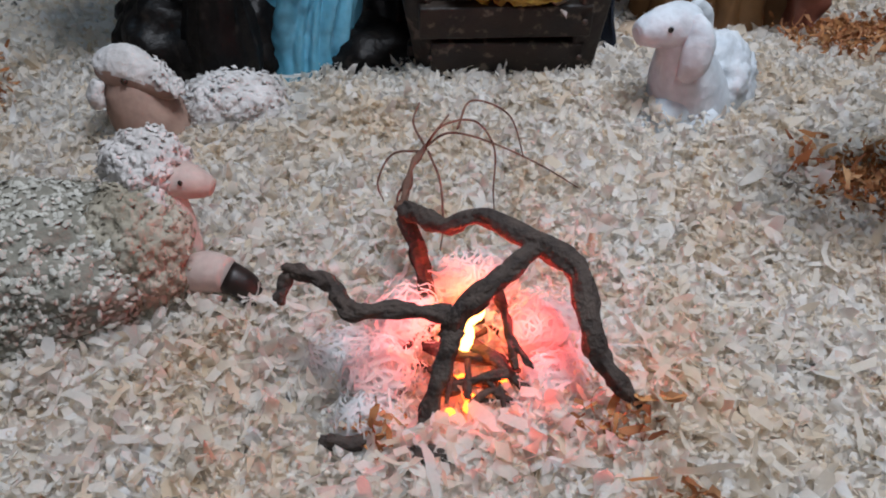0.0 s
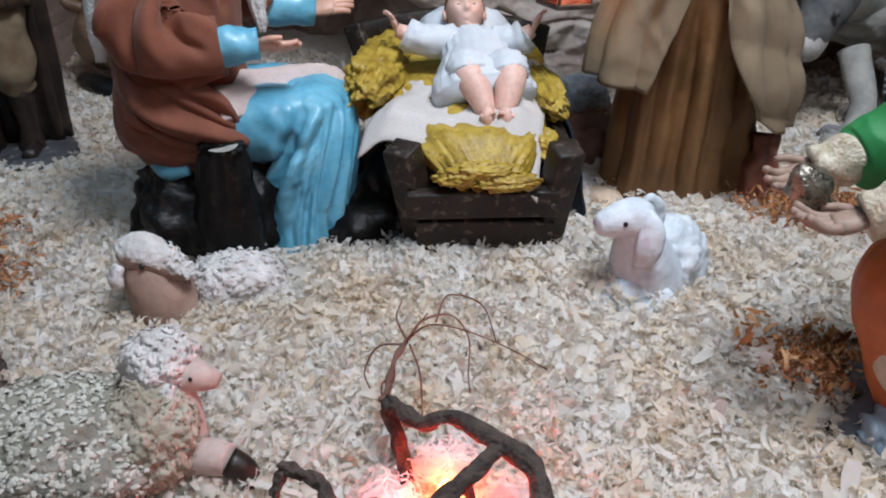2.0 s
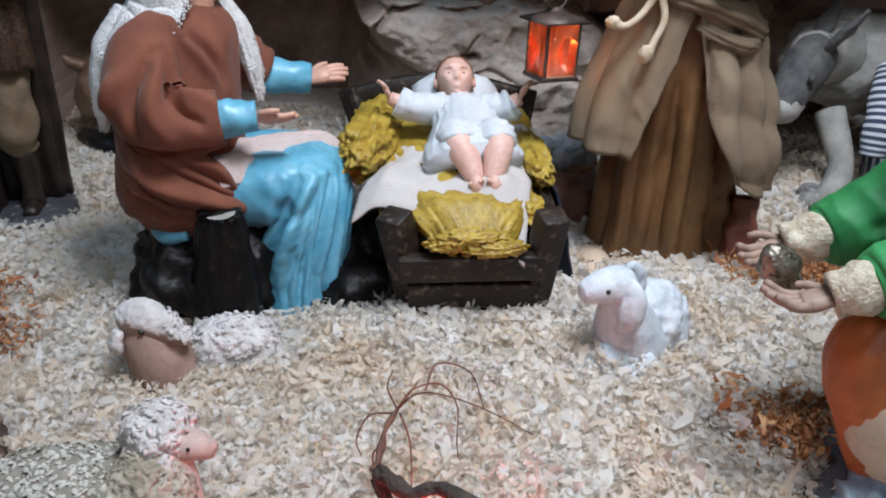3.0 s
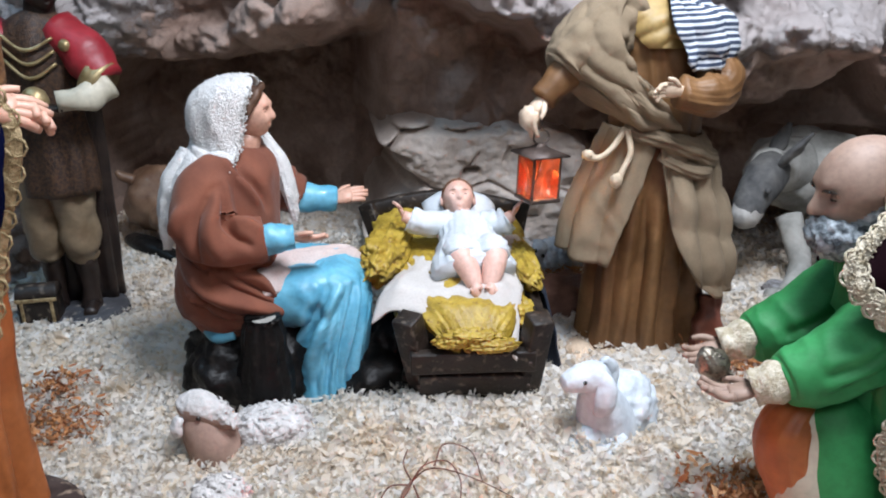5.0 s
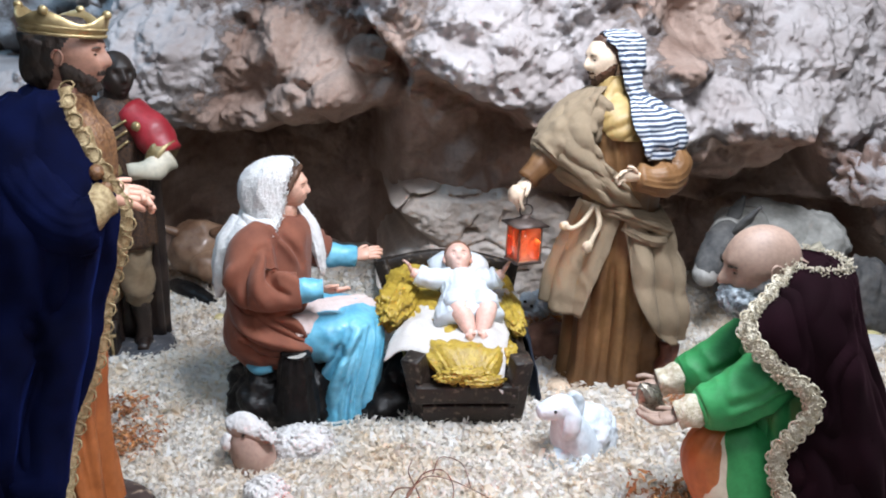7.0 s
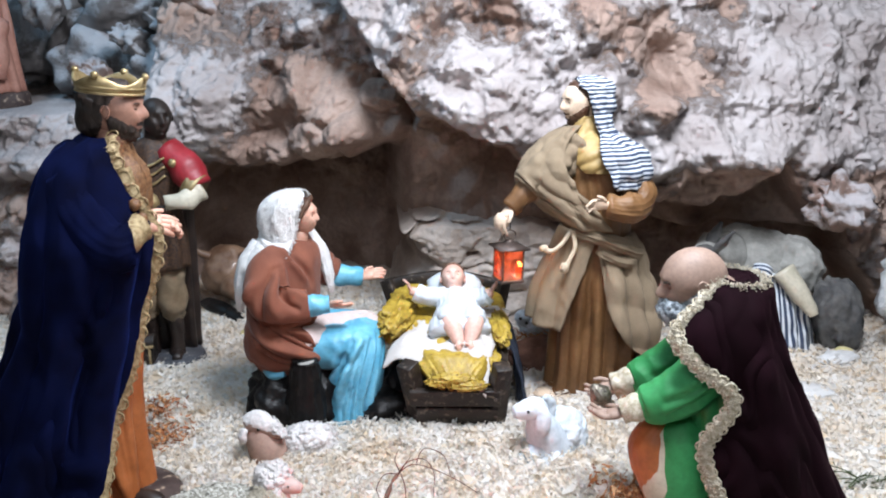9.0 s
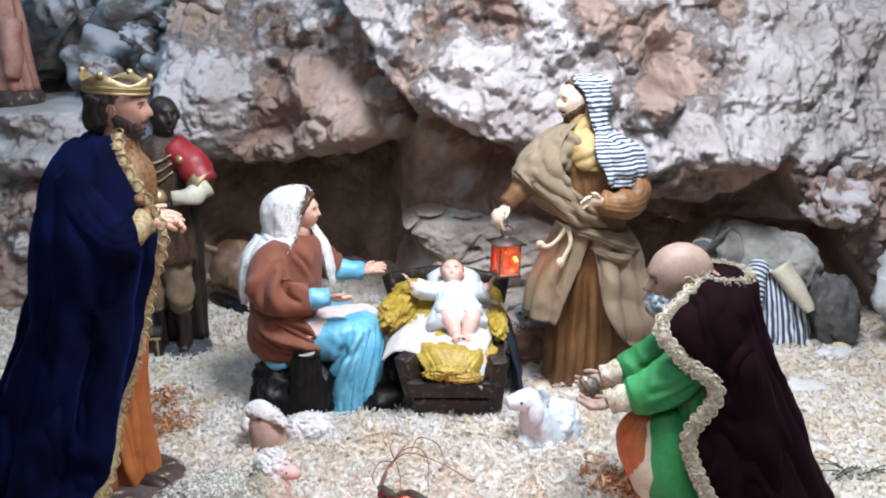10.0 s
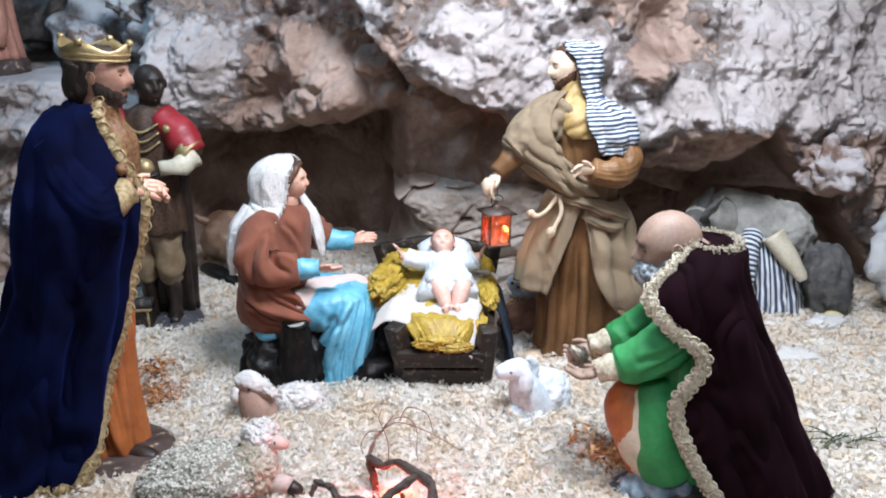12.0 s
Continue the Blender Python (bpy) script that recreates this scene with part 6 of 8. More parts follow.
def standing_king():
    bm = fresh()
    SK, NV, BR, OR, GO, HA, EY, BA, BO, BC, FA = range(11)
    plinth(bm, (-0.425, 0.475), (0.115, 0.085), BA, 0.026)
    # gown
    robe(bm, [(0.020, -0.432, 0.490, 0.064, 0.055, 0.008), (0.08, -0.430, 0.492, 0.056, 0.052, 0.010), (0.16, -0.426, 0.495, 0.048, 0.050, 0.007), (0.28, -0.419, 0.499, 0.044, 0.050, 0.003)], OR, 150, 9, 6, 4)
    robe(bm, [(0.27, -0.419, 0.499, 0.048, 0.052, 0.002), (0.30, -0.418, 0.500, 0.046, 0.051, 0.004), (0.42, -0.410, 0.500, 0.052, 0.055, 0.003), (0.50, -0.408, 0.500, 0.050, 0.058, 0.003), (0.535, -0.405, 0.500, 0.030, 0.034, 0.002), (0.555, -0.400, 0.500, 0.022, 0.024, 0)], BC, 130, 9, 11, 5)
    tube(bm, [(-0.385, 0.470, 0.022, 0.014), (-0.352, 0.462, 0.022, 0.015), (-0.332, 0.458, 0.020, 0.009)], BO, 12, 4, 0.8)
    # gold chest piece with round clasps
    tube(bm, [(-0.374, 0.470, 0.520, 0.010), (-0.360, 0.472, 0.470, 0.012), (-0.362, 0.478, 0.420, 0.010)], BR, 16, 8, 0.8, 0.002)
    for x, y, z in ((-0.352, 0.452, 0.475), (-0.346, 0.460, 0.455)):
        blob(bm, (x, y, z), (0.008, 0.008, 0.008), BC, sub=3, cells=0.15)
    # cape, open in front, sweeping back at the hem
    levels = [(0.562, -0.412, 0.500, 0.028, 0.032, 0.001), (0.545, -0.422, 0.498, 0.048, 0.056, 0.002), (0.515, -0.428, 0.492, 0.062, 0.074, 0.003), (0.45, -0.422, 0.482, 0.082, 0.094, 0.005), (0.41, -0.420, 0.478, 0.090, 0.098, 0.006),
              (0.32, -0.438, 0.478, 0.084, 0.092, 0.008), (0.22, -0.460, 0.472, 0.095, 0.096, 0.011), (0.12, -0.485, 0.464, 0.112, 0.105, 0.013), (0.04, -0.505, 0.456, 0.130, 0.112, 0.014), (0.022, -0.510, 0.454, 0.132, 0.114, 0.012)]
    edge = [-48, -40, -28, -10, -8, -10, -16, -25, -40, -48]
    rings = robe(bm, levels, NV, 170, 9, 9, 3, tuple((e, e - 215) for e in edge), 0.004)
    braid(bm, [Vector(r[0]) + Vector((0.001, -0.003, 0)) for r in rings], BR, 0.021, 0.0105, (0.15, -1, 0))
    hem = [Vector(p) + Vector((0, -0.004, 0.006)) for p in rings[-1][:110]]
    braid(bm, hem, BR, 0.013, 0.0085, (0, -1, 0.3))
    # sleeve, cuff, and fingers pressed together
    tube(bm, [(-0.440, 0.455, 0.500, 0.036), (-0.405, 0.425, 0.455, 0.036), (-0.368, 0.416, 0.426, 0.032), (-0.346, 0.428, 0.428, 0.027)], NV, 50, 9, folds=0.002, pleats=0.002)
    tube(bm, [(-0.362, 0.425, 0.430, 0.026), (-0.344, 0.455, 0.445, 0.020)], BR, 24, 6, folds=0.002)
    hand(bm, Matrix.Translation((-0.352, 0.462, 0.448)) @ Vector((0.9, 0.35, -0.10)).to_track_quat("X", "Z").to_matrix().to_4x4() @ pose(0, 0, 0, 50), 0.060, SK, 0.5, 0.03)
    hand(bm, Matrix.Translation((-0.352, 0.500, 0.444)) @ Vector((0.9, -0.15, -0.10)).to_track_quat("X", "Z").to_matrix().to_4x4() @ pose(0, 0, 0, -50), 0.060, SK, 0.5, 0.03)
    # neck, head, crown
    tube(bm, [(-0.402, 0.500, 0.535, 0.024), (-0.396, 0.500, 0.570, 0.022)], FA, 14, 3)
    head(bm, pose(-0.392, 0.500, 0.598, 0, 4, 4), 0.037, FA, HA, HA, EY, line=0.22, long_face=1.25, fine=0.7, nose=0.8)
    tube(bm, [(-0.410, 0.500, 0.612, 0.028), (-0.418, 0.500, 0.582, 0.024), (-0.416, 0.500, 0.562, 0.018)], HA, 40, 8, 1.1, 0.002, pleats=0.003, pk=16)
    crown_at(bm, pose(-0.397, 0.500, 0.618, 0, 6, 0), 0.043, GO)
    for v in bm.verts:
        v.co.x -= 0.036 * (1 - ease_in(0.05, 0.62, v.co.z))
    drape(bm, {NV}, 0.0120, (-0.12, 0, -1), 0.036, 0.30, 2.0)
    lines = []
    for k, (x, sway) in enumerate(((-0.462, -0.004), (-0.440, 0.004), (-0.420, 0.012), (-0.400, 0.022))):
        row = [(x, 0.448, 0.26), (x - 0.010, 0.442, 0.16), (x - 0.016 + sway, 0.440, 0.08), (x - 0.006 + sway * 2, 0.438, 0.02)]
        lines += [(row, 0.008, 0.010), ([(a + 0.012, b, c) for a, b, c in row], 0.0055, -0.011)]
    creases(bm, {OR}, lines)
    drape(bm, {OR, BC}, 0.0030, (0, 0, -1), 0.024, 0.12, 3.0)
    mats = [M_SKIN, M_NAVY, M_BRAID, M_ORANGE, M_GOLD, M_HAIRDARK, M_EYE, M_BASE, M_BOOT, M_BROCADE, M_SKINSHADED]
    return tagged(part("crowned_king_figure", bm, mats), "standing crowned king figure in a navy velvet cape with gold braid", "statue")


standing_king()


def dark_king():
    bm = fresh()
    SK, RE, CR, GO, BO, BA, NV, TB = range(8)
    x0, y0 = -0.585, 1.015
    plinth(bm, (x0 - 0.018, y0), (0.092, 0.076), BA, 0.022)
    for sgn in (-1, 1):
        x0 = -0.597
        tube(bm, [(x0 + sgn * 0.028, y0 - 0.005, 0.015, 0.017), (x0 + sgn * 0.028, y0 + 0.002, 0.06, 0.015), (x0 + sgn * 0.027, y0, 0.11, 0.020)], BO, 14, 4, folds=0.002)
        tube(bm, [(x0 + sgn * 0.028 + 0.005, y0 - 0.012, 0.026, 0.013), (x0 + sgn * 0.03 + 0.012, y0 - 0.045, 0.024, 0.010)], BO, 12, 3, 0.8)
        tube(bm, [(x0 + sgn * 0.026, y0, 0.105, 0.018), (x0 + sgn * 0.028, y0 - 0.004, 0.13, 0.028), (x0 + sgn * 0.026, y0, 0.19, 0.032), (x0 + sgn * 0.02, y0, 0.27, 0.036)], TB, 22, 6, folds=0.004, seed=sgn)
    x0 = -0.585
    robe(bm, [(0.22, x0, y0, 0.060, 0.048, 0.005), (0.28, x0, y0, 0.058, 0.046, 0.004), (0.36, x0, y0, 0.052, 0.044, 0.003), (0.43, x0, y0, 0.060, 0.046, 0.003), (0.475, x0 + 0.005, y0, 0.045, 0.036, 0.002), (0.495, x0 + 0.01, y0, 0.022, 0.022, 0)], NV, 60, 6, 9, 3)
    robe(bm, [(0.02, x0 - 0.012, y0 + 0.045, 0.060, 0.030, 0.008), (0.20, x0 - 0.006, y0 + 0.04, 0.060, 0.032, 0.008), (0.40, x0, y0 + 0.03, 0.064, 0.035, 0.004), (0.48, x0, y0 + 0.015, 0.05, 0.03, 0.002)], BO, 60, 6, 9, 6)
    tube(bm, [(x0 + 0.035, y0 - 0.005, 0.470, 0.028), (x0 + 0.075, y0 - 0.012, 0.435, 0.034), (x0 + 0.100, y0 - 0.020, 0.395, 0.032)], RE, 20, 6, folds=0.003)
    tube(bm, [(x0 - 0.035, y0 - 0.005, 0.470, 0.028), (x0 - 0.070, y0 - 0.012, 0.435, 0.034), (x0 - 0.080, y0 - 0.020, 0.395, 0.032)], RE, 20, 6, folds=0.003)
    tube(bm, [(x0 + 0.085, y0 - 0.020, 0.402, 0.033), (x0 + 0.104, y0 - 0.024, 0.390, 0.034)], GO, 18, 3, folds=0.003)
    tube(bm, [(x0 + 0.102, y0 - 0.026, 0.388, 0.023), (x0 + 0.090, y0 - 0.050, 0.376, 0.020), (x0 + 0.050, y0 - 0.070, 0.372, 0.014)], CR, 18, 5, folds=0.004)
    hand(bm, Matrix.Translation((x0 + 0.052, y0 - 0.070, 0.362)) @ Vector((-1, -0.1, 0.05)).to_track_quat("X", "Z").to_matrix().to_4x4(), 0.048, SK, 0.8, 0.1)
    blob(bm, (x0 + 0.02, y0 - 0.072, 0.372), (0.020, 0.018, 0.022), GO, sub=3, cells=0.1)
    for k in range(3):
        tube(bm, [(x0 - 0.03, y0 - 0.044, 0.465 - k * 0.018, 0.0022), (x0 + 0.008, y0 - 0.052, 0.442 - k * 0.02, 0.0025), (x0 + 0.045, y0 - 0.040, 0.458 - k * 0.018, 0.0022)], GO, 8, 5, folds=0.001)
    blob(bm, (x0 + 0.062, y0 - 0.042, 0.448), (0.009, 0.008, 0.009), GO, sub=3, cells=0.2)
    tube(bm, [(x0 + 0.012, y0, 0.48, 0.022), (x0 + 0.018, y0 - 0.004, 0.51, 0.021)], SK, 14, 3)
    head(bm, pose(x0 + 0.022, y0 - 0.008, 0.537, 0, 4, -48), 0.038, SK, SK, None, None, long_face=1.2, ears=True, bald=True)
    mats = [M_SKINDARK, M_RED, M_CREAM, M_GOLD, M_BOOT, M_SLATE, M_BROCADEDARK, M_TANCLOTH]
    return tagged(part("dark_king_figure", bm, mats), "dark-painted king figure in crimson sleeves and tan breeches", "statue")


dark_king()


def kneeling_king():
    bm = fresh()
    SK, PL, LA, GR, OR, CR, GB, SH, BA, GO, EY, SKT = range(12)
    # stone base and shoes
    blob(bm, (0.450, 0.440, 0.006), (0.125, 0.095, 0.040), BA, (0, 0, 8), 0.2, 2, 4)
    tube(bm, [(0.425, 0.424, 0.034, 0.030), (0.392, 0.420, 0.034, 0.031), (0.362, 0.418, 0.028, 0.026), (0.343, 0.418, 0.022, 0.018), (0.332, 0.418, 0.018, 0.008)], SH, 36, 9, 0.85, 0.005)
    # raised knee: orange hose, cream hem, green skirt of the coat
    tube(bm, [(0.380, 0.440, 0.020, 0.021), (0.366, 0.438, 0.06, 0.026), (0.351, 0.438, 0.105, 0.031), (0.341, 0.440, 0.142, 0.033), (0.350, 0.444, 0.166, 0.024), (0.372, 0.448, 0.172, 0.014)], OR, 60, 11, folds=0.001, pleats=0.001)
    tube(bm, [(0.362, 0.446, 0.184, 0.014), (0.360, 0.434, 0.155, 0.033), (0.364, 0.426, 0.102, 0.039), (0.378, 0.425, 0.070, 0.036), (0.384, 0.425, 0.052, 0.032)], CR, 40, 8, 0.8, 0.001)
    tube(bm, [(0.376, 0.446, 0.190, 0.016), (0.376, 0.431, 0.158, 0.037), (0.385, 0.420, 0.100, 0.043), (0.394, 0.417, 0.074, 0.043), (0.402, 0.418, 0.054, 0.040)], SKT, 60, 9, 0.8, 0.0, pleats=0.001, pk=6)
    robe(bm, [(0.050, 0.446, 0.442, 0.040, 0.052, 0.004), (0.10, 0.440, 0.446, 0.046, 0.055, 0.005), (0.150, 0.435, 0.452, 0.046, 0.052, 0.004), (0.20, 0.435, 0.460, 0.048, 0.054, 0.004), (0.28, 0.430, 0.468, 0.050, 0.056, 0.004),
              (0.335, 0.425, 0.472, 0.044, 0.052, 0.003), (0.362, 0.415, 0.474, 0.022, 0.026, 0.001)], GR, 120, 8, 12, 5)
    # both arms reach forward and down
    for y, s0 in ((0.424, 1), (0.506, 3)):
        tube(bm, [(0.436, y + 0.030, 0.300, 0.024), (0.410, y + 0.014, 0.268, 0.031), (0.378, y + 0.006, 0.238, 0.033), (0.350, y + 0.006, 0.220, 0.030), (0.328, y + 0.008, 0.210, 0.026), (0.320, y + 0.008, 0.207, 0.020)], GR, 70, 12, seed=s0)
        tube(bm, [(0.334, y + 0.006, 0.213, 0.0200), (0.314, y + 0.008, 0.206, 0.0190), (0.296, y + 0.011, 0.198, 0.0165)], LA, 30, 7, folds=0.002, seed=s0)
        hand(bm, Matrix.Translation((0.300, y + 0.010, 0.199)) @ Vector((-0.94, 0.14 if s0 == 1 else -0.28, -0.34)).to_track_quat("X", "Z").to_matrix().to_4x4() @ pose(0, 0, 0, 180 if s0 == 1 else 150), 0.052, SK, 0.7, 0.08)
    # velvet cape with a lace edge
    levels = [(0.380, 0.438, 0.478, 0.026, 0.032, 0.001), (0.371, 0.442, 0.477, 0.046, 0.056, 0.002), (0.350, 0.430, 0.471, 0.060, 0.074, 0.003), (0.320, 0.415, 0.466, 0.082, 0.080, 0.003), (0.285, 0.428, 0.464, 0.082, 0.084, 0.004),
              (0.245, 0.448, 0.462, 0.076, 0.084, 0.005), (0.18, 0.460, 0.458, 0.100, 0.088, 0.007), (0.12, 0.475, 0.454, 0.105, 0.092, 0.009), (0.06, 0.500, 0.450, 0.110, 0.098, 0.011), (0.01, 0.522, 0.446, 0.110, 0.104, 0.011)]
    edge = [215, 214, 216, 222, 236, 252, 232, 235, 243, 252]
    rings = robe(bm, levels, PL, 170, 9, 7, 7, tuple((e, e + 245) for e in edge), 0.004)
    line = [Vector(r[0]) + Vector((-0.002, -0.003, 0)) for r in rings]
    braid(bm, line, LA, 0.017, 0.007, (-0.4, -1, 0.1))
    rng = random.Random(2)
    beads(bm, [p + Vector((rng.uniform(-0.009, 0.008), rng.uniform(-0.006, 0.0), rng.uniform(-0.009, 0.009))) for p, d in along(line, 0.005) for q in range(18)], 0.0013, LA)
    # lace collar that stands round the neck
    beads(bm, [p + Vector((rng.uniform(-0.007, 0.007), rng.uniform(-0.007, 0.007), rng.uniform(-0.005, 0.006))) for p, d in along(rings[5], 0.0035) for q in range(14)], 0.0013, LA)
    loft(bm, [[Vector(p) for p in rings[0][::6]], [Vector((0.410, 0.477, 0.372)) + (Vector(p) - Vector((0.420, 0.478, 0.384))) * 0.5 for p in rings[0][::6]]], PL, False)
    # neck, bald head, grey beard
    tube(bm, [(0.430, 0.476, 0.345, 0.030), (0.405, 0.476, 0.368, 0.026)], SK, 20, 3)
    head(bm, pose(0.388, 0.478, 0.374, 0, 18, 182), 0.043, SK, SK, GB, EY, long_face=1.15, ears=True, bald=True)
    blob(bm, (0.366, 0.474, 0.330), (0.024, 0.028, 0.022), GB, (0, 20, 0), 0.2, 5, 4, 1.0, 0.15, 8)
    drape(bm, {PL}, 0.0095, (0.30, 0, -0.95), 0.038, 0.22, 2.0)
    creases(bm, {GR}, [([(0.410, y - 0.012, 0.292 - d), (0.380, y - 0.030, 0.262 - d), (0.345, y - 0.026, 0.240 - d)], 0.006, h)
                       for y in (0.424, 0.506) for d, h in ((0.0, 0.005), (0.011, -0.006), (0.022, 0.005), (0.034, -0.006), (0.046, 0.004))])
    drape(bm, {GR}, 0.0026, (0.3, -0.2, -0.9), 0.026, 0.07, 3.0)
    mats = [M_SKINTAN, M_PLUM, M_LACE, M_GREEN, M_ORANGE, M_CREAM, M_GREYBEARD, M_SHOE, M_SLATE, M_GOLD, M_EYE, M_GREEN]
    return tagged(part("kneeling_king_figure", bm, mats), "kneeling bald king figure in green robe and plum velvet cape", "statue")


kneeling_king()


def gift_vessel():
    bm = fresh()
    prof = [(0.0, 0.012), (0.004, 0.014), (0.012, 0.010), (0.022, 0.018), (0.034, 0.020), (0.044, 0.013), (0.050, 0.010), (0.056, 0.004)]
    rings = [[(r * math.cos(t) * (1 + 0.06 * math.sin(8 * t)), r * math.sin(t) * (1 + 0.06 * math.sin(8 * t)), z) for t in [2 * math.pi * j / 32 for j in range(32)]] for z, r in prof]
    loft(bm, rings, 0)
    ob = part("gift_vessel", bm, M_SILVER)
    ob.matrix_world = pose(0.284, 0.470, 0.186, 0, -35, 10) @ Matrix.Scale(0.78, 4)
    return tagged(ob, "small worn silver vessel with chased lobes", "vessel")


gift_vessel()

# ---- animals of painted plaster ----


def sheep_lying():
    """The large sheep in front, with tufted wool and folded forelegs."""
    bm = fresh()
    WO, MU, EY, HO, CH, PA, LE, UN = range(8)
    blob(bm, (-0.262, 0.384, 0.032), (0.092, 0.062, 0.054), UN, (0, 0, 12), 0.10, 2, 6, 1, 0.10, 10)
    blob(bm, (-0.198, 0.400, 0.036), (0.038, 0.042, 0.048), CH, (0, 10, 10), 0.10, 2, 6, 3, 0.12, 9)
    blob(bm, (-0.190, 0.428, 0.084), (0.026, 0.026, 0.022), PA, (0, 14, 15), 0.12, 2, 5, 5, 0.16, 8)
    tube(bm, [(-0.182, 0.424, 0.080, 0.015), (-0.166, 0.422, 0.078, 0.0135), (-0.154, 0.421, 0.075, 0.0100), (-0.147, 0.420, 0.073, 0.006)], MU, 22, 6, 0.9)
    tube(bm, [(-0.180, 0.420, 0.076, 0.011), (-0.171, 0.412, 0.055, 0.011), (-0.168, 0.406, 0.030, 0.012)], MU, 20, 5)
    tube(bm, [(-0.176, 0.406, 0.082, 0.005), (-0.179, 0.400, 0.075, 0.008), (-0.177, 0.397, 0.067, 0.006)], PA, 18, 5, 0.7)
    blob(bm, (-0.163, 0.4095, 0.083), (0.0016, 0.0014, 0.0019), EY, sub=2)
    tube(bm, [(-0.168, 0.394, 0.022, 0.012), (-0.152, 0.391, 0.028, 0.0135), (-0.137, 0.387, 0.028, 0.0115)], LE, 20, 6)
    tube(bm, [(-0.138, 0.387, 0.027, 0.0110), (-0.126, 0.385, 0.020, 0.0095), (-0.122, 0.383, 0.008, 0.007)], HO, 14, 3)
    crumple(bm, {UN, CH, PA}, 0.0016, (120, 120, 120), 1.0)
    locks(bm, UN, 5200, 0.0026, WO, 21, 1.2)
    locks(bm, CH, 1500, 0.0022, CH, 22, 1.2)
    locks(bm, PA, 700, 0.0026, PA, 23)
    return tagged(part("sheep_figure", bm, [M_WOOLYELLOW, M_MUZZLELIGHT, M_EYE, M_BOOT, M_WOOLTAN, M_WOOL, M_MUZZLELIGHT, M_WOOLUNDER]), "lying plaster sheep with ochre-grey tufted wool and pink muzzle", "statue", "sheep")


def sheep_small():
    bm = fresh()
    WO, MU, EY = range(3)
    blob(bm, (-0.187, 0.632, 0.025), (0.050, 0.034, 0.034), WO, (0, 0, 10), 0.12, 2.5, 5, 4, 0.16, 8)
    tube(bm, [(-0.266, 0.609, 0.068, 0.0205), (-0.261, 0.606, 0.052, 0.027), (-0.254, 0.605, 0.034, 0.031), (-0.248, 0.605, 0.020, 0.032), (-0.240, 0.605, -0.005, 0.032)], MU, 30, 6)
    before = set(bm.faces)
    tube(bm, [(-0.287, 0.607, 0.072, 0.007), (-0.281, 0.607, 0.074, 0.015), (-0.266, 0.606, 0.075, 0.0205), (-0.248, 0.602, 0.070, 0.0165), (-0.233, 0.598, 0.063, 0.0110), (-0.223, 0.595, 0.060, 0.0070), (-0.220, 0.594, 0.059, 0.003)], MU, 40, 9)
    bm.normal_update()
    for f in bm.faces:
        if f not in before and f.normal.z > 0.12 + 0.2 * noise.noise(f.calc_center_median() * 90):
            f.material_index = WO
    tube(bm, [(-0.282, 0.590, 0.072, 0.005), (-0.286, 0.586, 0.060, 0.009), (-0.284, 0.585, 0.050, 0.006)], WO, 18, 5, 0.7)
    blob(bm, (-0.259, 0.5850, 0.073), (0.0030, 0.0024, 0.0026), EY, sub=2)
    crumple(bm, {WO}, 0.0018, (110, 110, 110), 1.0)
    locks(bm, WO, 900, 0.0032, WO, 31, 1.2, ((-0.24, -0.13), (0.55, 0.70), (0.0, 0.1)))
    return tagged(part("sheep_figure", bm, [M_WOOL, M_MUZZLE, M_EYE]), "small lying plaster sheep with grey-white fleece and brown neck", "statue", "sheep")


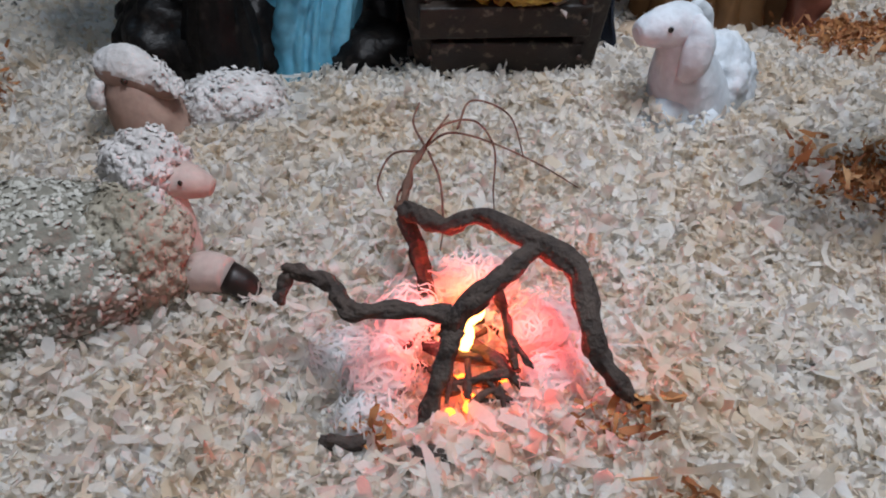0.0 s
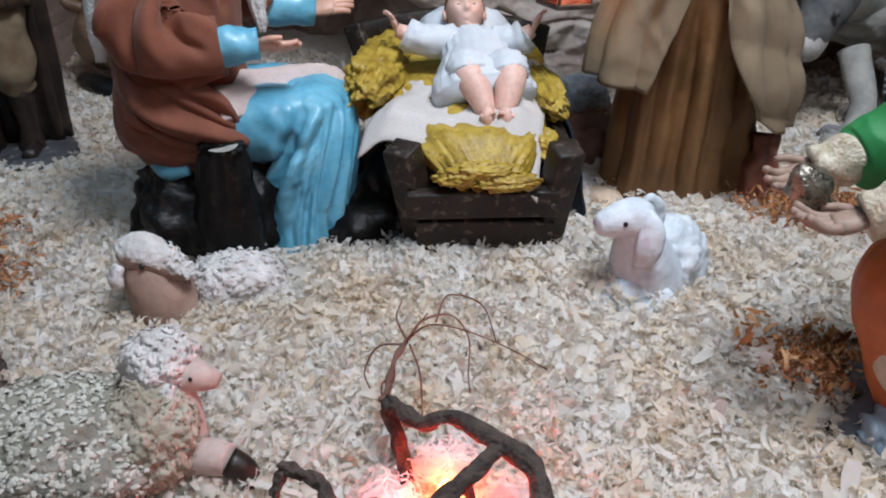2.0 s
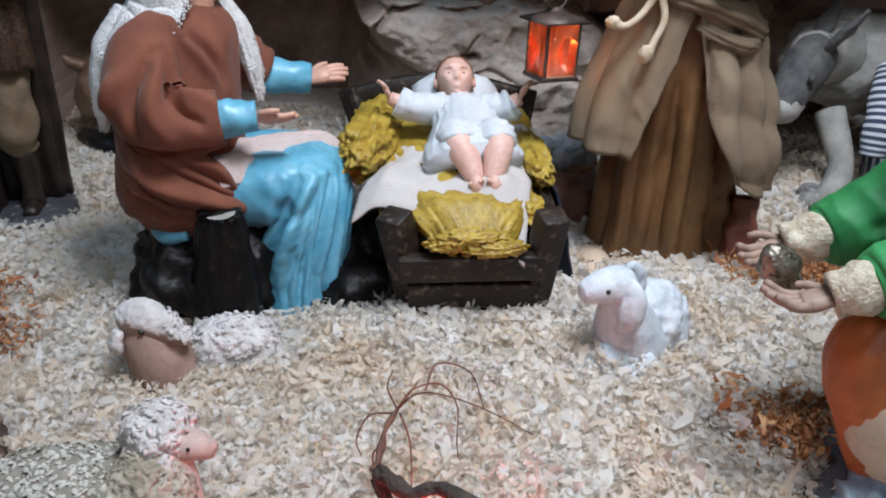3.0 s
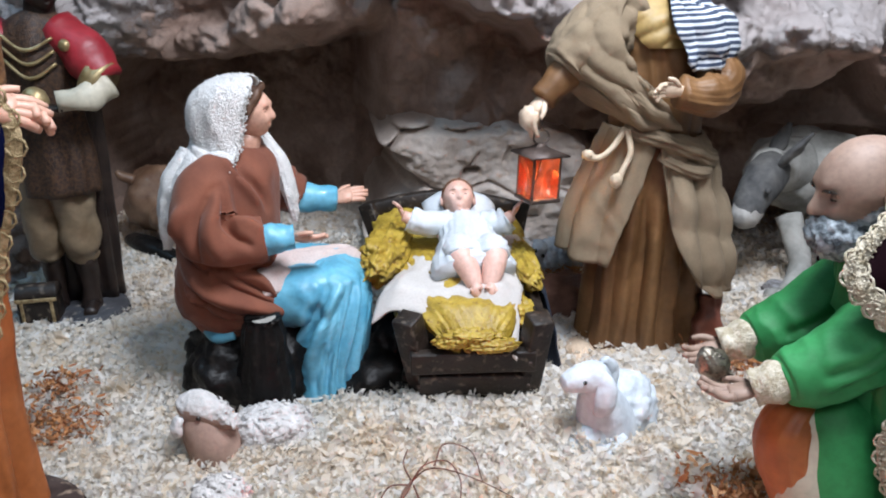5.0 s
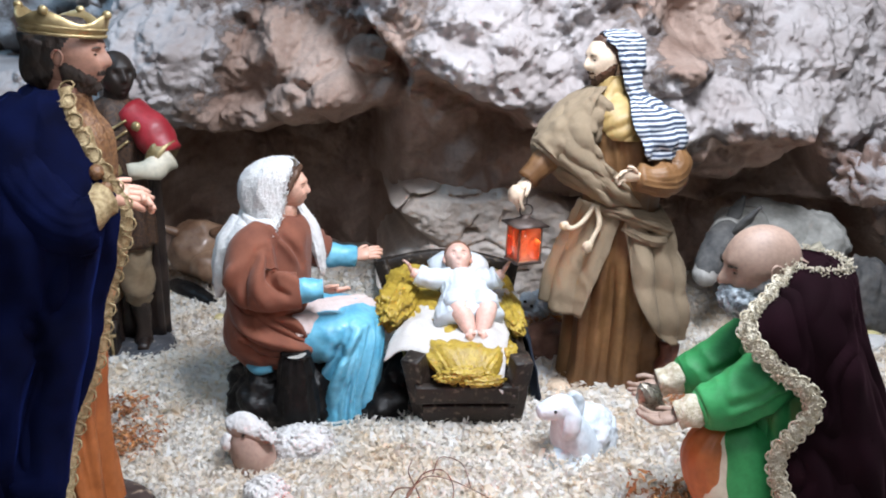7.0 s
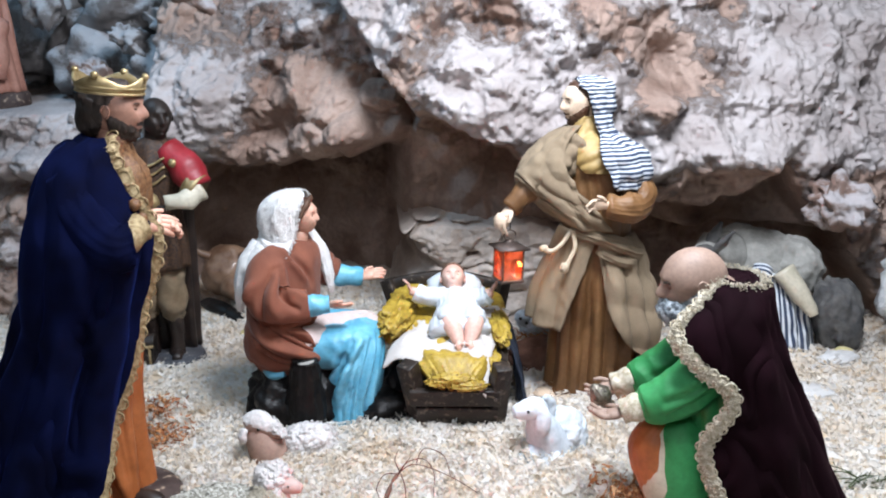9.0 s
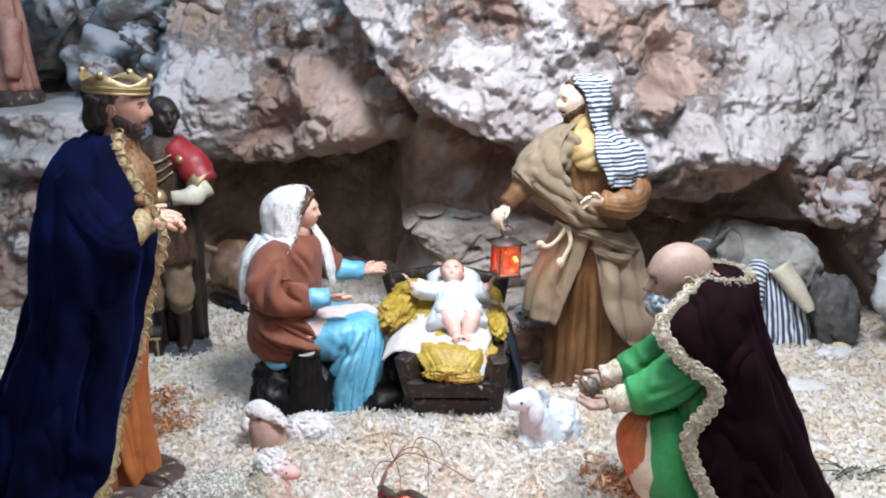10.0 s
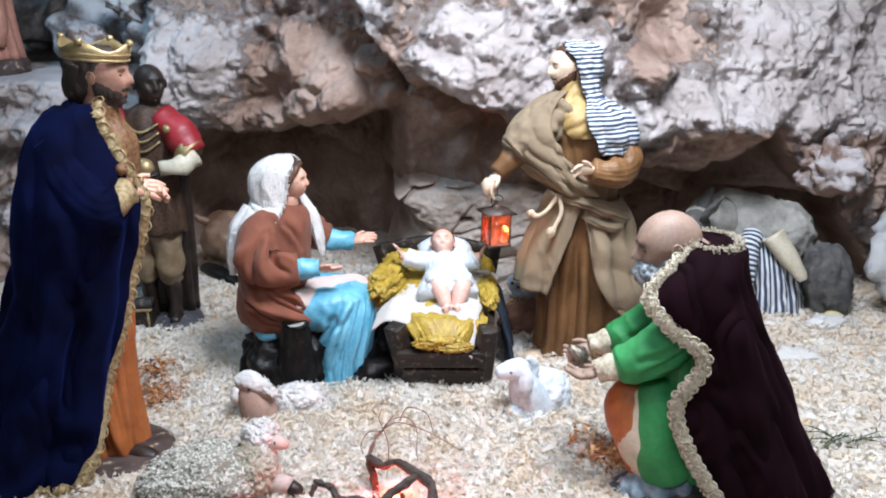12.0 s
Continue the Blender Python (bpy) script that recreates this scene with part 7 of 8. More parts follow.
def lamb_white():
    bm = fresh()
    WO, EY, FL = range(3)
    blob(bm, (0.238, 0.655, 0.042), (0.044, 0.042, 0.048), FL, (0, 0, 30), 0.10, 2.2, 5, 2, 0.08, 8)
    tube(bm, [(0.224, 0.634, -0.005, 0.036), (0.216, 0.627, 0.035, 0.036), (0.204, 0.617, 0.068, 0.029), (0.196, 0.610, 0.092, 0.0205), (0.193, 0.608, 0.108, 0.016)], WO, 40, 8)
    tube(bm, [(0.154, 0.596, 0.1080, 0.005), (0.157, 0.597, 0.1085, 0.0100), (0.167, 0.600, 0.1105, 0.0145), (0.180, 0.604, 0.1120, 0.0180), (0.194, 0.607, 0.1120, 0.0190), (0.205, 0.609, 0.109, 0.012), (0.210, 0.610, 0.107, 0.004)], WO, 36, 8, 0.95)
    tube(bm, [(0.197, 0.594, 0.124, 0.005), (0.203, 0.586, 0.110, 0.0105), (0.200, 0.583, 0.090, 0.0120), (0.195, 0.586, 0.074, 0.006)], WO, 26, 7, 0.5, up=(0, 1, 0))
    tube(bm, [(0.205, 0.626, 0.124, 0.006), (0.214, 0.630, 0.110, 0.011), (0.214, 0.629, 0.090, 0.010), (0.210, 0.628, 0.080, 0.004)], WO, 20, 6, 0.5, up=(0, 1, 0))
    tube(bm, [(0.200, 0.606, 0.040, 0.018), (0.180, 0.596, 0.026, 0.0165), (0.165, 0.592, 0.015, 0.0135), (0.157, 0.593, 0.011, 0.008)], WO, 24, 6)
    tube(bm, [(0.224, 0.606, 0.030, 0.020), (0.208, 0.588, 0.018, 0.0155), (0.195, 0.578, 0.012, 0.0130), (0.187, 0.575, 0.009, 0.008)], WO, 24, 6)
    for y, x in ((0.5862, 0.178), (0.6215, 0.174)):
        blob(bm, (x, y, 0.1155), (0.0024, 0.0020, 0.0025), EY, sub=2)
    crumple(bm, {FL}, 0.0022, (90, 90, 90), 1.0)
    crumple(bm, {WO}, 0.0008, (60, 60, 60), 1.0)
    return tagged(part("lamb_figure", bm, [M_FLEECE, M_EYE, M_FLEECE]), "lying white plaster lamb with drooping ears", "statue", "sheep")


sheep_lying()
sheep_small()
lamb_white()


def donkey():
    bm = fresh()
    HI, DK, MU = range(3)
    blob(bm, (0.715, 1.235, 0.185), (0.125, 0.075, 0.078), HI, (0, 6, -6), 0.10, 2, 5, 3)
    blob(bm, (0.800, 1.215, 0.175), (0.075, 0.065, 0.070), HI, (0, 10, 0), 0.12, 2, 5, 6)
    tube(bm, [(0.655, 1.21, 0.205, 0.052), (0.618, 1.17, 0.212, 0.044), (0.585, 1.13, 0.215, 0.036)], HI, 26, 6, folds=0.003)
    tube(bm, [(0.600, 1.145, 0.222, 0.030), (0.574, 1.115, 0.208, 0.034), (0.550, 1.092, 0.182, 0.029), (0.532, 1.076, 0.156, 0.024), (0.524, 1.068, 0.142, 0.016)], DK, 26, 7)
    tube(bm, [(0.538, 1.080, 0.162, 0.0262), (0.527, 1.070, 0.145, 0.0225), (0.521, 1.065, 0.136, 0.010)], MU, 22, 5)
    for sgn in (-1, 1):
        tube(bm, [(0.590, 1.118 + sgn * 0.020, 0.232, 0.009), (0.604, 1.115 + sgn * 0.034, 0.262, 0.014), (0.622, 1.115 + sgn * 0.044, 0.292, 0.004)], DK, 14, 6, 0.5)
        blob(bm, (0.556, 1.083 + sgn * 0.026, 0.200), (0.005, 0.004, 0.005), DK, sub=2)
    tube(bm, [(0.635, 1.14, 0.13, 0.022), (0.645, 1.09, 0.06, 0.018), (0.610, 1.04, 0.022, 0.018), (0.570, 1.030, 0.020, 0.013)], HI, 18, 6)
    crumple(bm, {HI, DK}, 0.003, (40, 40, 40), 2.0)
    return tagged(part("donkey_figure", bm, [M_GREYHIDE, M_DONKEY, M_MUZZLEGREY]), "lying pale grey donkey figure with dark head, under the overhang", "statue")


def bundle():
    """A traveller's roll against the animal: striped cloths, a rolled cream mat and a dark sack."""
    thing = tagged(new("bundle"), "bundle of striped cloth, rolled cream mat and dark sack", "bundle")
    bm = fresh()
    robe(bm, [(0.004, 0.775, 1.135, 0.062, 0.035, 0.007), (0.06, 0.770, 1.140, 0.058, 0.036, 0.006), (0.12, 0.762, 1.150, 0.050, 0.038, 0.005), (0.180, 0.752, 1.165, 0.040, 0.036, 0.003)], 0, 90, 8, 9, 3)
    drape(bm, {0}, 0.006, (0.1, 0, -1), 0.02, 0.08, 3.0)
    uv = bm.loops.layers.uv.active
    for f in bm.faces:
        for lp in f.loops:
            lp[uv].uv = (lp[uv].uv.y, lp[uv].uv.x * 0.30)
    part("cloth", bm, M_STRIPEGREY, thing, "blue and white striped cloth")
    bm = fresh()
    tube(bm, [(0.714, 1.135, 0.196, 0.020), (0.700, 1.112, 0.165, 0.021), (0.690, 1.090, 0.120, 0.022), (0.684, 1.080, 0.075, 0.019)], 0, 24, 7, folds=0.002)
    part("sleeve", bm, M_STRIPEGREY, thing, "rolled striped cloth")
    bm = fresh()
    tube(bm, [(0.752, 1.125, 0.194, 0.030), (0.780, 1.106, 0.155, 0.026), (0.806, 1.092, 0.118, 0.018), (0.814, 1.086, 0.104, 0.012)], 0, 30, 7, 0.8, 0.001)
    part("mat", bm, M_CREAM, thing, "rolled cream mat")
    bm = fresh()
    blob(bm, (0.885, 1.135, 0.085), (0.052, 0.048, 0.088), 0, (0, -14, 0), 0.16, 2, 5, 4)
    crumple(bm, {0}, 0.005, (35, 35, 25), 2.0)
    part("sack", bm, M_DONKEY, thing, "dark grey sack")


M_STRIPEGREY = M_STRIPE.copy()
M_STRIPEGREY.name = "striped_blanket"
donkey()
bundle()


def ox():
    bm = fresh()
    HI, DK = range(2)
    blob(bm, (-0.56, 1.36, 0.105), (0.075, 0.07, 0.070), HI, (0, 0, 20), 0.12, 2, 4, 2)
    blob(bm, (-0.53, 1.31, 0.080), (0.042, 0.045, 0.038), HI, (0, 20, 10), 0.08, 2, 4, 4)
    tube(bm, [(-0.62, 1.33, 0.025, 0.020), (-0.57, 1.28, 0.030, 0.024), (-0.52, 1.25, 0.020, 0.018), (-0.49, 1.235, 0.012, 0.010)], DK, 14, 5, 0.7)
    for sgn in (-1, 1):
        tube(bm, [(-0.56 + sgn * 0.04, 1.33, 0.150, 0.012), (-0.56 + sgn * 0.062, 1.325, 0.160, 0.010), (-0.56 + sgn * 0.070, 1.32, 0.172, 0.004)], HI, 10, 4)
    return tagged(part("ox_figure", bm, [M_TANHIDE, M_BLACKROCK]), "lying brown ox figure in the hollow", "statue")


ox()


def ledge_figure():
    bm = fresh()
    rd, bl = 0, 1
    z0 = 0.545
    plinth_rings = [[(-1.14 + 0.075 * k * math.cos(t), 1.40 + 0.06 * k * math.sin(t), z) for t in [2 * math.pi * j / 30 for j in range(30)]] for z, k in ((z0 - 0.05, 1.0), (z0 + 0.012, 1.0), (z0 + 0.018, 0.92))]
    loft(bm, plinth_rings, 2)
    robe(bm, [(z0 + 0.015, -1.135, 1.40, 0.060, 0.050, 0.008), (z0 + 0.10, -1.14, 1.40, 0.055, 0.048, 0.010), (z0 + 0.20, -1.145, 1.40, 0.052, 0.045, 0.009), (z0 + 0.27, -1.145, 1.40, 0.050, 0.042, 0.005)], rd, 60, 6, 9, 2)
    robe(bm, [(z0 + 0.25, -1.145, 1.40, 0.054, 0.046, 0.004), (z0 + 0.33, -1.145, 1.40, 0.058, 0.045, 0.004), (z0 + 0.38, -1.145, 1.40, 0.03, 0.03, 0.002)], bl, 50, 6, 9, 3)
    blob(bm, (-1.145, 1.40, z0 + 0.42), (0.034, 0.032, 0.042), 3, sub=3)
    tube(bm, [(-1.10, 1.37, z0 + 0.19, 0.026), (-1.095, 1.35, z0 + 0.12, 0.024), (-1.10, 1.345, z0 + 0.05, 0.020)], rd, 16, 5, folds=0.004)
    return tagged(part("ledge_figure", bm, [M_ROSE, M_BLUE, M_BASE, M_SKIN]), "small figure in rose robe on the rock ledge", "statue")


ledge_figure()

# ---- the fire of sticks ----


def fire():
    thing = tagged(new("stick_fire"), "toy campfire of crooked burnt sticks over a red bulb", "campfire")

    def stick(rows, seed, n=12, mat=M_BARK, name="stick", folds=0.0012):
        bm = fresh()
        rows = [(x, y, z, r * 0.82) for x, y, z, r in rows]
        tube(bm, rows, 0, n * 2, 9, 1.0, folds, seed=seed, pleats=folds * 0.5, pk=7)
        if n > 8:
            crumple(bm, {0}, 0.0012, (160, 160, 160), seed)
        return part(name, bm, mat, thing)
    stick([(-0.024, 0.404, 0.066, 0.006), (-0.012, 0.388, 0.072, 0.0065), (0.002, 0.369, 0.078, 0.0055), (0.021, 0.364, 0.088, 0.0055), (0.051, 0.344, 0.085, 0.0075), (0.072, 0.328, 0.078, 0.0075),
           (0.076, 0.304, 0.066, 0.0068), (0.081, 0.291, 0.050, 0.0062), (0.094, 0.281, 0.036, 0.0050), (0.106, 0.279, 0.022, 0.0026), (0.116, 0.279, 0.012, 0.0018)], 1, 14)
    stick([(0.055, 0.345, 0.085, 0.006), (0.038, 0.328, 0.080, 0.006), (0.023, 0.315, 0.075, 0.0065), (0.008, 0.309, 0.062, 0.0070), (0.002, 0.306, 0.050, 0.005)], 2, 14)
    stick([(0.004, 0.309, 0.062, 0.0055), (-0.025, 0.309, 0.066, 0.0045), (-0.047, 0.304, 0.069, 0.0052), (-0.054, 0.312, 0.072, 0.0050), (-0.060, 0.322, 0.073, 0.0045), (-0.074, 0.330, 0.073, 0.0042), (-0.086, 0.338, 0.071, 0.0045)], 3, 12)
    stick([(-0.084, 0.338, 0.071, 0.0040), (-0.088, 0.332, 0.064, 0.0038), (-0.091, 0.324, 0.058, 0.0022)], 4, 10)
    stick([(0.006, 0.306, 0.056, 0.0062), (0.002, 0.297, 0.045, 0.0060), (-0.004, 0.286, 0.028, 0.0055), (-0.011, 0.276, 0.008, 0.0035), (-0.013, 0.272, 0.000, 0.002)], 5, 12)
    stick([(0.030, 0.340, 0.056, 0.0030), (0.035, 0.328, 0.046, 0.0028), (0.037, 0.316, 0.038, 0.0024), (0.040, 0.303, 0.028, 0.0016)], 6, 8)
    stick([(0.037, 0.318, 0.039, 0.0022), (0.044, 0.309, 0.033, 0.0018), (0.050, 0.304, 0.028, 0.0012)], 7, 8)
    stick([(-0.024, 0.402, 0.064, 0.0055), (-0.016, 0.386, 0.050, 0.0060), (-0.010, 0.370, 0.030, 0.0055), (-0.008, 0.36, 0.010, 0.005)], 8, 12)
    stick([(0.012, 0.335, 0.020, 0.004), (0.030, 0.312, 0.026, 0.004), (0.048, 0.300, 0.012, 0.003)], 9, 8)
    stick([(-0.018, 0.345, 0.012, 0.004), (0.008, 0.318, 0.024, 0.0045), (0.040, 0.325, 0.014, 0.003)], 12, 8)
    stick([(0.000, 0.300, 0.012, 0.0035), (0.020, 0.298, 0.026, 0.0035), (0.044, 0.310, 0.020, 0.002)], 13, 8)
    stick([(-0.022, 0.257, 0.014, 0.0035), (0.000, 0.254, 0.017, 0.0045), (0.022, 0.256, 0.012, 0.003)], 10, 10)
    stick([(-0.064, 0.266, 0.014, 0.003), (-0.052, 0.262, 0.016, 0.004), (-0.040, 0.265, 0.012, 0.003)], 11, 10)
    stick([(-0.026, 0.405, 0.066, 0.0050), (-0.024, 0.415, 0.072, 0.0030), (-0.020, 0.440, 0.078, 0.0020), (-0.012, 0.458, 0.082, 0.0024)], 14, 8, M_TWIG, "twig")
    twigs = [[(-0.012, 0.458, 0.082), (0.004, 0.478, 0.082), (0.030, 0.490, 0.070), (0.069, 0.492, 0.050), (0.108, 0.489, 0.026)],
             [(-0.012, 0.458, 0.082), (0.000, 0.470, 0.092), (0.022, 0.480, 0.090), (0.036, 0.478, 0.070), (0.036, 0.470, 0.040), (0.038, 0.470, 0.018)],
             [(-0.010, 0.456, 0.080), (-0.002, 0.440, 0.066), (0.000, 0.420, 0.045), (-0.002, 0.410, 0.030)],
             [(-0.012, 0.458, 0.082), (-0.020, 0.470, 0.094), (-0.016, 0.480, 0.104)],
             [(-0.014, 0.456, 0.080), (-0.034, 0.455, 0.078), (-0.044, 0.446, 0.062), (-0.040, 0.44, 0.050)],
             [(-0.012, 0.458, 0.082), (-0.006, 0.454, 0.094), (0.004, 0.462, 0.104)],
             [(-0.022, 0.425, 0.074), (-0.030, 0.430, 0.060), (-0.028, 0.42, 0.040)],
             [(0.010, 0.480, 0.084), (0.020, 0.500, 0.096), (0.048, 0.510, 0.080), (0.060, 0.500, 0.05)]]
    for k, rows in enumerate(twigs):
        rows = [(*p, 0.0011 - 0.0006 * i / len(rows)) for i, p in enumerate(rows)]
        stick(rows, 20 + k, 5, M_TWIG, "twig", 0.0)
    rng = random.Random(9)
    for k in range(16):
        a, b = rng.uniform(0, 6.28), rng.uniform(0.008, 0.022)
        x, y = 0.016 + rng.uniform(-0.026, 0.030), 0.318 + rng.uniform(-0.026, 0.034)
        z = rng.uniform(0.006, 0.022)
        stick([(x - b * math.cos(a), y - b * math.sin(a), z, 0.0022), (x, y, z + rng.uniform(0.002, 0.010), 0.0024), (x + b * math.cos(a), y + b * math.sin(a), z + rng.uniform(-0.004, 0.006), 0.0012)], 40 + k, 5, M_BARK, "twig", 0.0004)
    # bulbs under the sticks
    for k, (x, y, z, r) in enumerate(((0.018, 0.352, 0.030, 0.0085), (0.012, 0.322, 0.034, 0.0065))):
        bm = fresh()
        blob(bm, (x, y, z), (r * 0.8, r * 0.8, r * 1.7), 0, (10, 8, 0), 0.3, 2.5, 3, k)
        part("bulb", bm, M_FLAMEHOT, thing, "glowing orange flame-shaped bulb")
    rng = random.Random(4)
    for k in range(9):
        bm = fresh()
        blob(bm, (0.006 + rng.uniform(-0.012, 0.03), 0.288 + rng.uniform(-0.006, 0.022), 0.010 + rng.uniform(0, 0.008)), (0.003, 0.003, 0.004), 0, (rng.uniform(0, 90), 0, rng.uniform(0, 90)), 0.5, 3, 2, k)
        part("ember", bm, M_FLAME, thing, "glowing red ember")


fire()
for x, y, z, w in ((0.018, 0.348, 0.046, 0.34), (-0.016, 0.330, 0.041, 0.20), (0.050, 0.324, 0.043, 0.26)):
    lamp("fire_light", "POINT", pose(x, y, z), w, (1.0, 0.05, 0.045), 0.016)
lamp("fire_light_low", "POINT", pose(0.015, 0.300, 0.022), 0.12, (1.0, 0.12, 0.02), 0.006)


def cotton_puff(c, r, seed):
    """Teased cotton wool tucked round the sticks like smoke: a thin core in a cloud of fibres."""
    bm = fresh()
    vs = blob(bm, (0, 0, 0), [q * 0.72 for q in r], 0, (0, 0, seed * 40), 0.45, 1.8, 4, seed)
    for v in vs:
        v.co += Vector(noise.noise_vector(v.co * 90 + Vector((seed, 0, 0)))) * 0.0030
    rng = random.Random(seed)
    turn = pose(0, 0, 0, 0, 0, seed * 40)
    for k in range(420):
        d = Vector((rng.gauss(0, 1), rng.gauss(0, 1), rng.gauss(0, 1))).normalized()
        p = Vector((d.x * r[0], d.y * r[1], d.z * r[2])) * rng.uniform(0.62, 1.12)
        s = d.orthogonal().normalized()
        s = Matrix.Rotation(rng.uniform(0, 6.28), 3, d) @ s
        n = s.cross(d)
        ln, w, b = rng.uniform(0.004, 0.010), rng.uniform(0.0003, 0.0008), rng.uniform(-0.5, 0.5)
        row = []
        for t in (-1, -0.33, 0.33, 1):
            q = p + s * (ln * t) + n * (b * ln * (1 - t * t)) + d * (0.25 * ln * (1 - t * t))
            row.append((bm.verts.new(turn @ (q - n * w)), bm.verts.new(turn @ (q + n * w))))
        for a, e in zip(row, row[1:]):
            bm.faces.new((a[0], a[1], e[1], e[0]))
    ob = part("cotton_puff", bm, M_COTTON)
    ob.matrix_world = pose(*c)
    return tagged(ob, "teased white cotton wool reddened by the fire bulb", "cotton wool", "cotton round the fire")


for k, (c, r) in enumerate((((-0.022, 0.352, 0.020), (0.026, 0.026, 0.024)), ((-0.036, 0.316, 0.016), (0.026, 0.024, 0.018)), ((0.060, 0.342, 0.020), (0.022, 0.030, 0.026)),
                            ((0.062, 0.308, 0.012), (0.020, 0.022, 0.018)), ((0.018, 0.386, 0.022), (0.034, 0.018, 0.024)), ((-0.040, 0.288, 0.008), (0.024, 0.018, 0.012)), ((0.046, 0.284, 0.006), (0.018, 0.014, 0.010)),
                            ((-0.058, 0.334, 0.010), (0.024, 0.024, 0.014)), ((0.078, 0.326, 0.010), (0.018, 0.024, 0.014)))):
    cotton_puff(c, r, k + 1)

# ---- small loose things ----


def sprig(c, seed):
    rng = random.Random(seed)
    bm = fresh()
    for k in range(7):
        a = rng.uniform(-0.6, 0.6) + (0 if k % 2 else math.pi)
        p0 = Vector((0, 0, 0.004))
        p1 = p0 + Vector((math.cos(a) * 0.03, math.sin(a) * 0.02, rng.uniform(0.005, 0.02)))
        p2 = p1 + Vector((math.cos(a) * 0.03, math.sin(a) * 0.02, rng.uniform(-0.008, 0.01)))
        tube(bm, [(*p0, 0.0012), (*p1, 0.0011), (*p2, 0.0006)], 0, 5, 4)
        for q in range(10):
            t = rng.uniform(0.2, 1)
            b = p0.lerp(p1, t * 2) if t < 0.5 else p1.lerp(p2, t * 2 - 1)
            tube(bm, [(*b, 0.0008), (*(b + Vector((rng.uniform(-0.008, 0.008), rng.uniform(-0.008, 0.008), rng.uniform(0.0, 0.008)))), 0.0004)], 0, 4, 1)
    ob = part("sprig", bm, M_SPRIG)
    ob.matrix_world = pose(*c)
    return tagged(ob, "dry green sprig lying on the shavings", "sprig", "sprigs")


sprig((0.70, 0.565, 0.012), 1)
sprig((0.66, 0.55, 0.010), 2)
for x, y, r, s in ((0.80, 1.12, 0.020, 1), (0.89, 1.09, 0.024, 2), (-0.42, 1.16, 0.014, 3), (-0.46, 1.15, 0.016, 4)):
    bm = fresh()
    blob(bm, (0, 0, 0), (r, r * 0.9, r * 0.8), 0, (0, 0, 0), 0.08, 2, 3, s)
    ob = part("fruit", bm, M_FRUIT)
    ob.matrix_world = pose(x, y, 0.012)
    tagged(ob, "pale yellow-green fruit on the shavings", "fruit", "fruits")
boulder("rock", (0.62, 1.05, 0.020), (0.050, 0.030, 0.020), M_BOULDER, (0, 0, -10), 23, "grey rock half sunk in the shavings")


def loose_fleece():
    """A small fleecy toy sheep resting behind the manger."""
    bm = fresh()
    blob(bm, (0.232, 1.16, 0.045), (0.050, 0.036, 0.038), 0, (0, 0, 10), 0.16, 2.5, 5, 4, 0.18, 8)
    blob(bm, (0.192, 1.145, 0.068), (0.020, 0.018, 0.017), 0, (0, 0, 0), 0.10, 2.5, 4, 2, 0.10, 6)
    for x, z in ((0.185, 0.070), (0.199, 0.060)):
        blob(bm, (x, 1.1275, z), (0.004, 0.003, 0.004), 1, sub=2)
    return tagged(part("fleece_figure", bm, [M_FLEECEBLUE, M_EYE]), "small grey-blue fleecy sheep figure with dark face spots", "statue", "sheep")


def draped_cloth():
    """A navy cloth hung over the side of the manger."""
    bm = fresh()
    top, low = [], []
    for i in range(25):
        t = i / 24
        z = 0.150 - 0.150 * t
        x = 0.152 + 0.030 * t ** 0.7 - 0.010 * math.exp(-(t / 0.08) ** 2)
        a, b = [], []
        for j in range(33):
            u = j / 32
            y = 0.80 + 0.15 * u + 0.02 * t * (u - 0.5)
            e = 0.006 * math.sin(u * 17 + 2 * t) * (0.3 + t) + 0.004 * noise.noise((u * 5, t * 5, 1))
            a.append((x + e, y, z))
            b.append((x + e - 0.003, y, z))
        top.append(a)
        low.append(b)
    loft(bm, [a + b[::-1] for a, b in zip(top, low)], 0)
    return tagged(part("draped_cloth", bm, M_NAVYCLOTH), "dark navy cloth hanging over the side of the manger", "cloth")


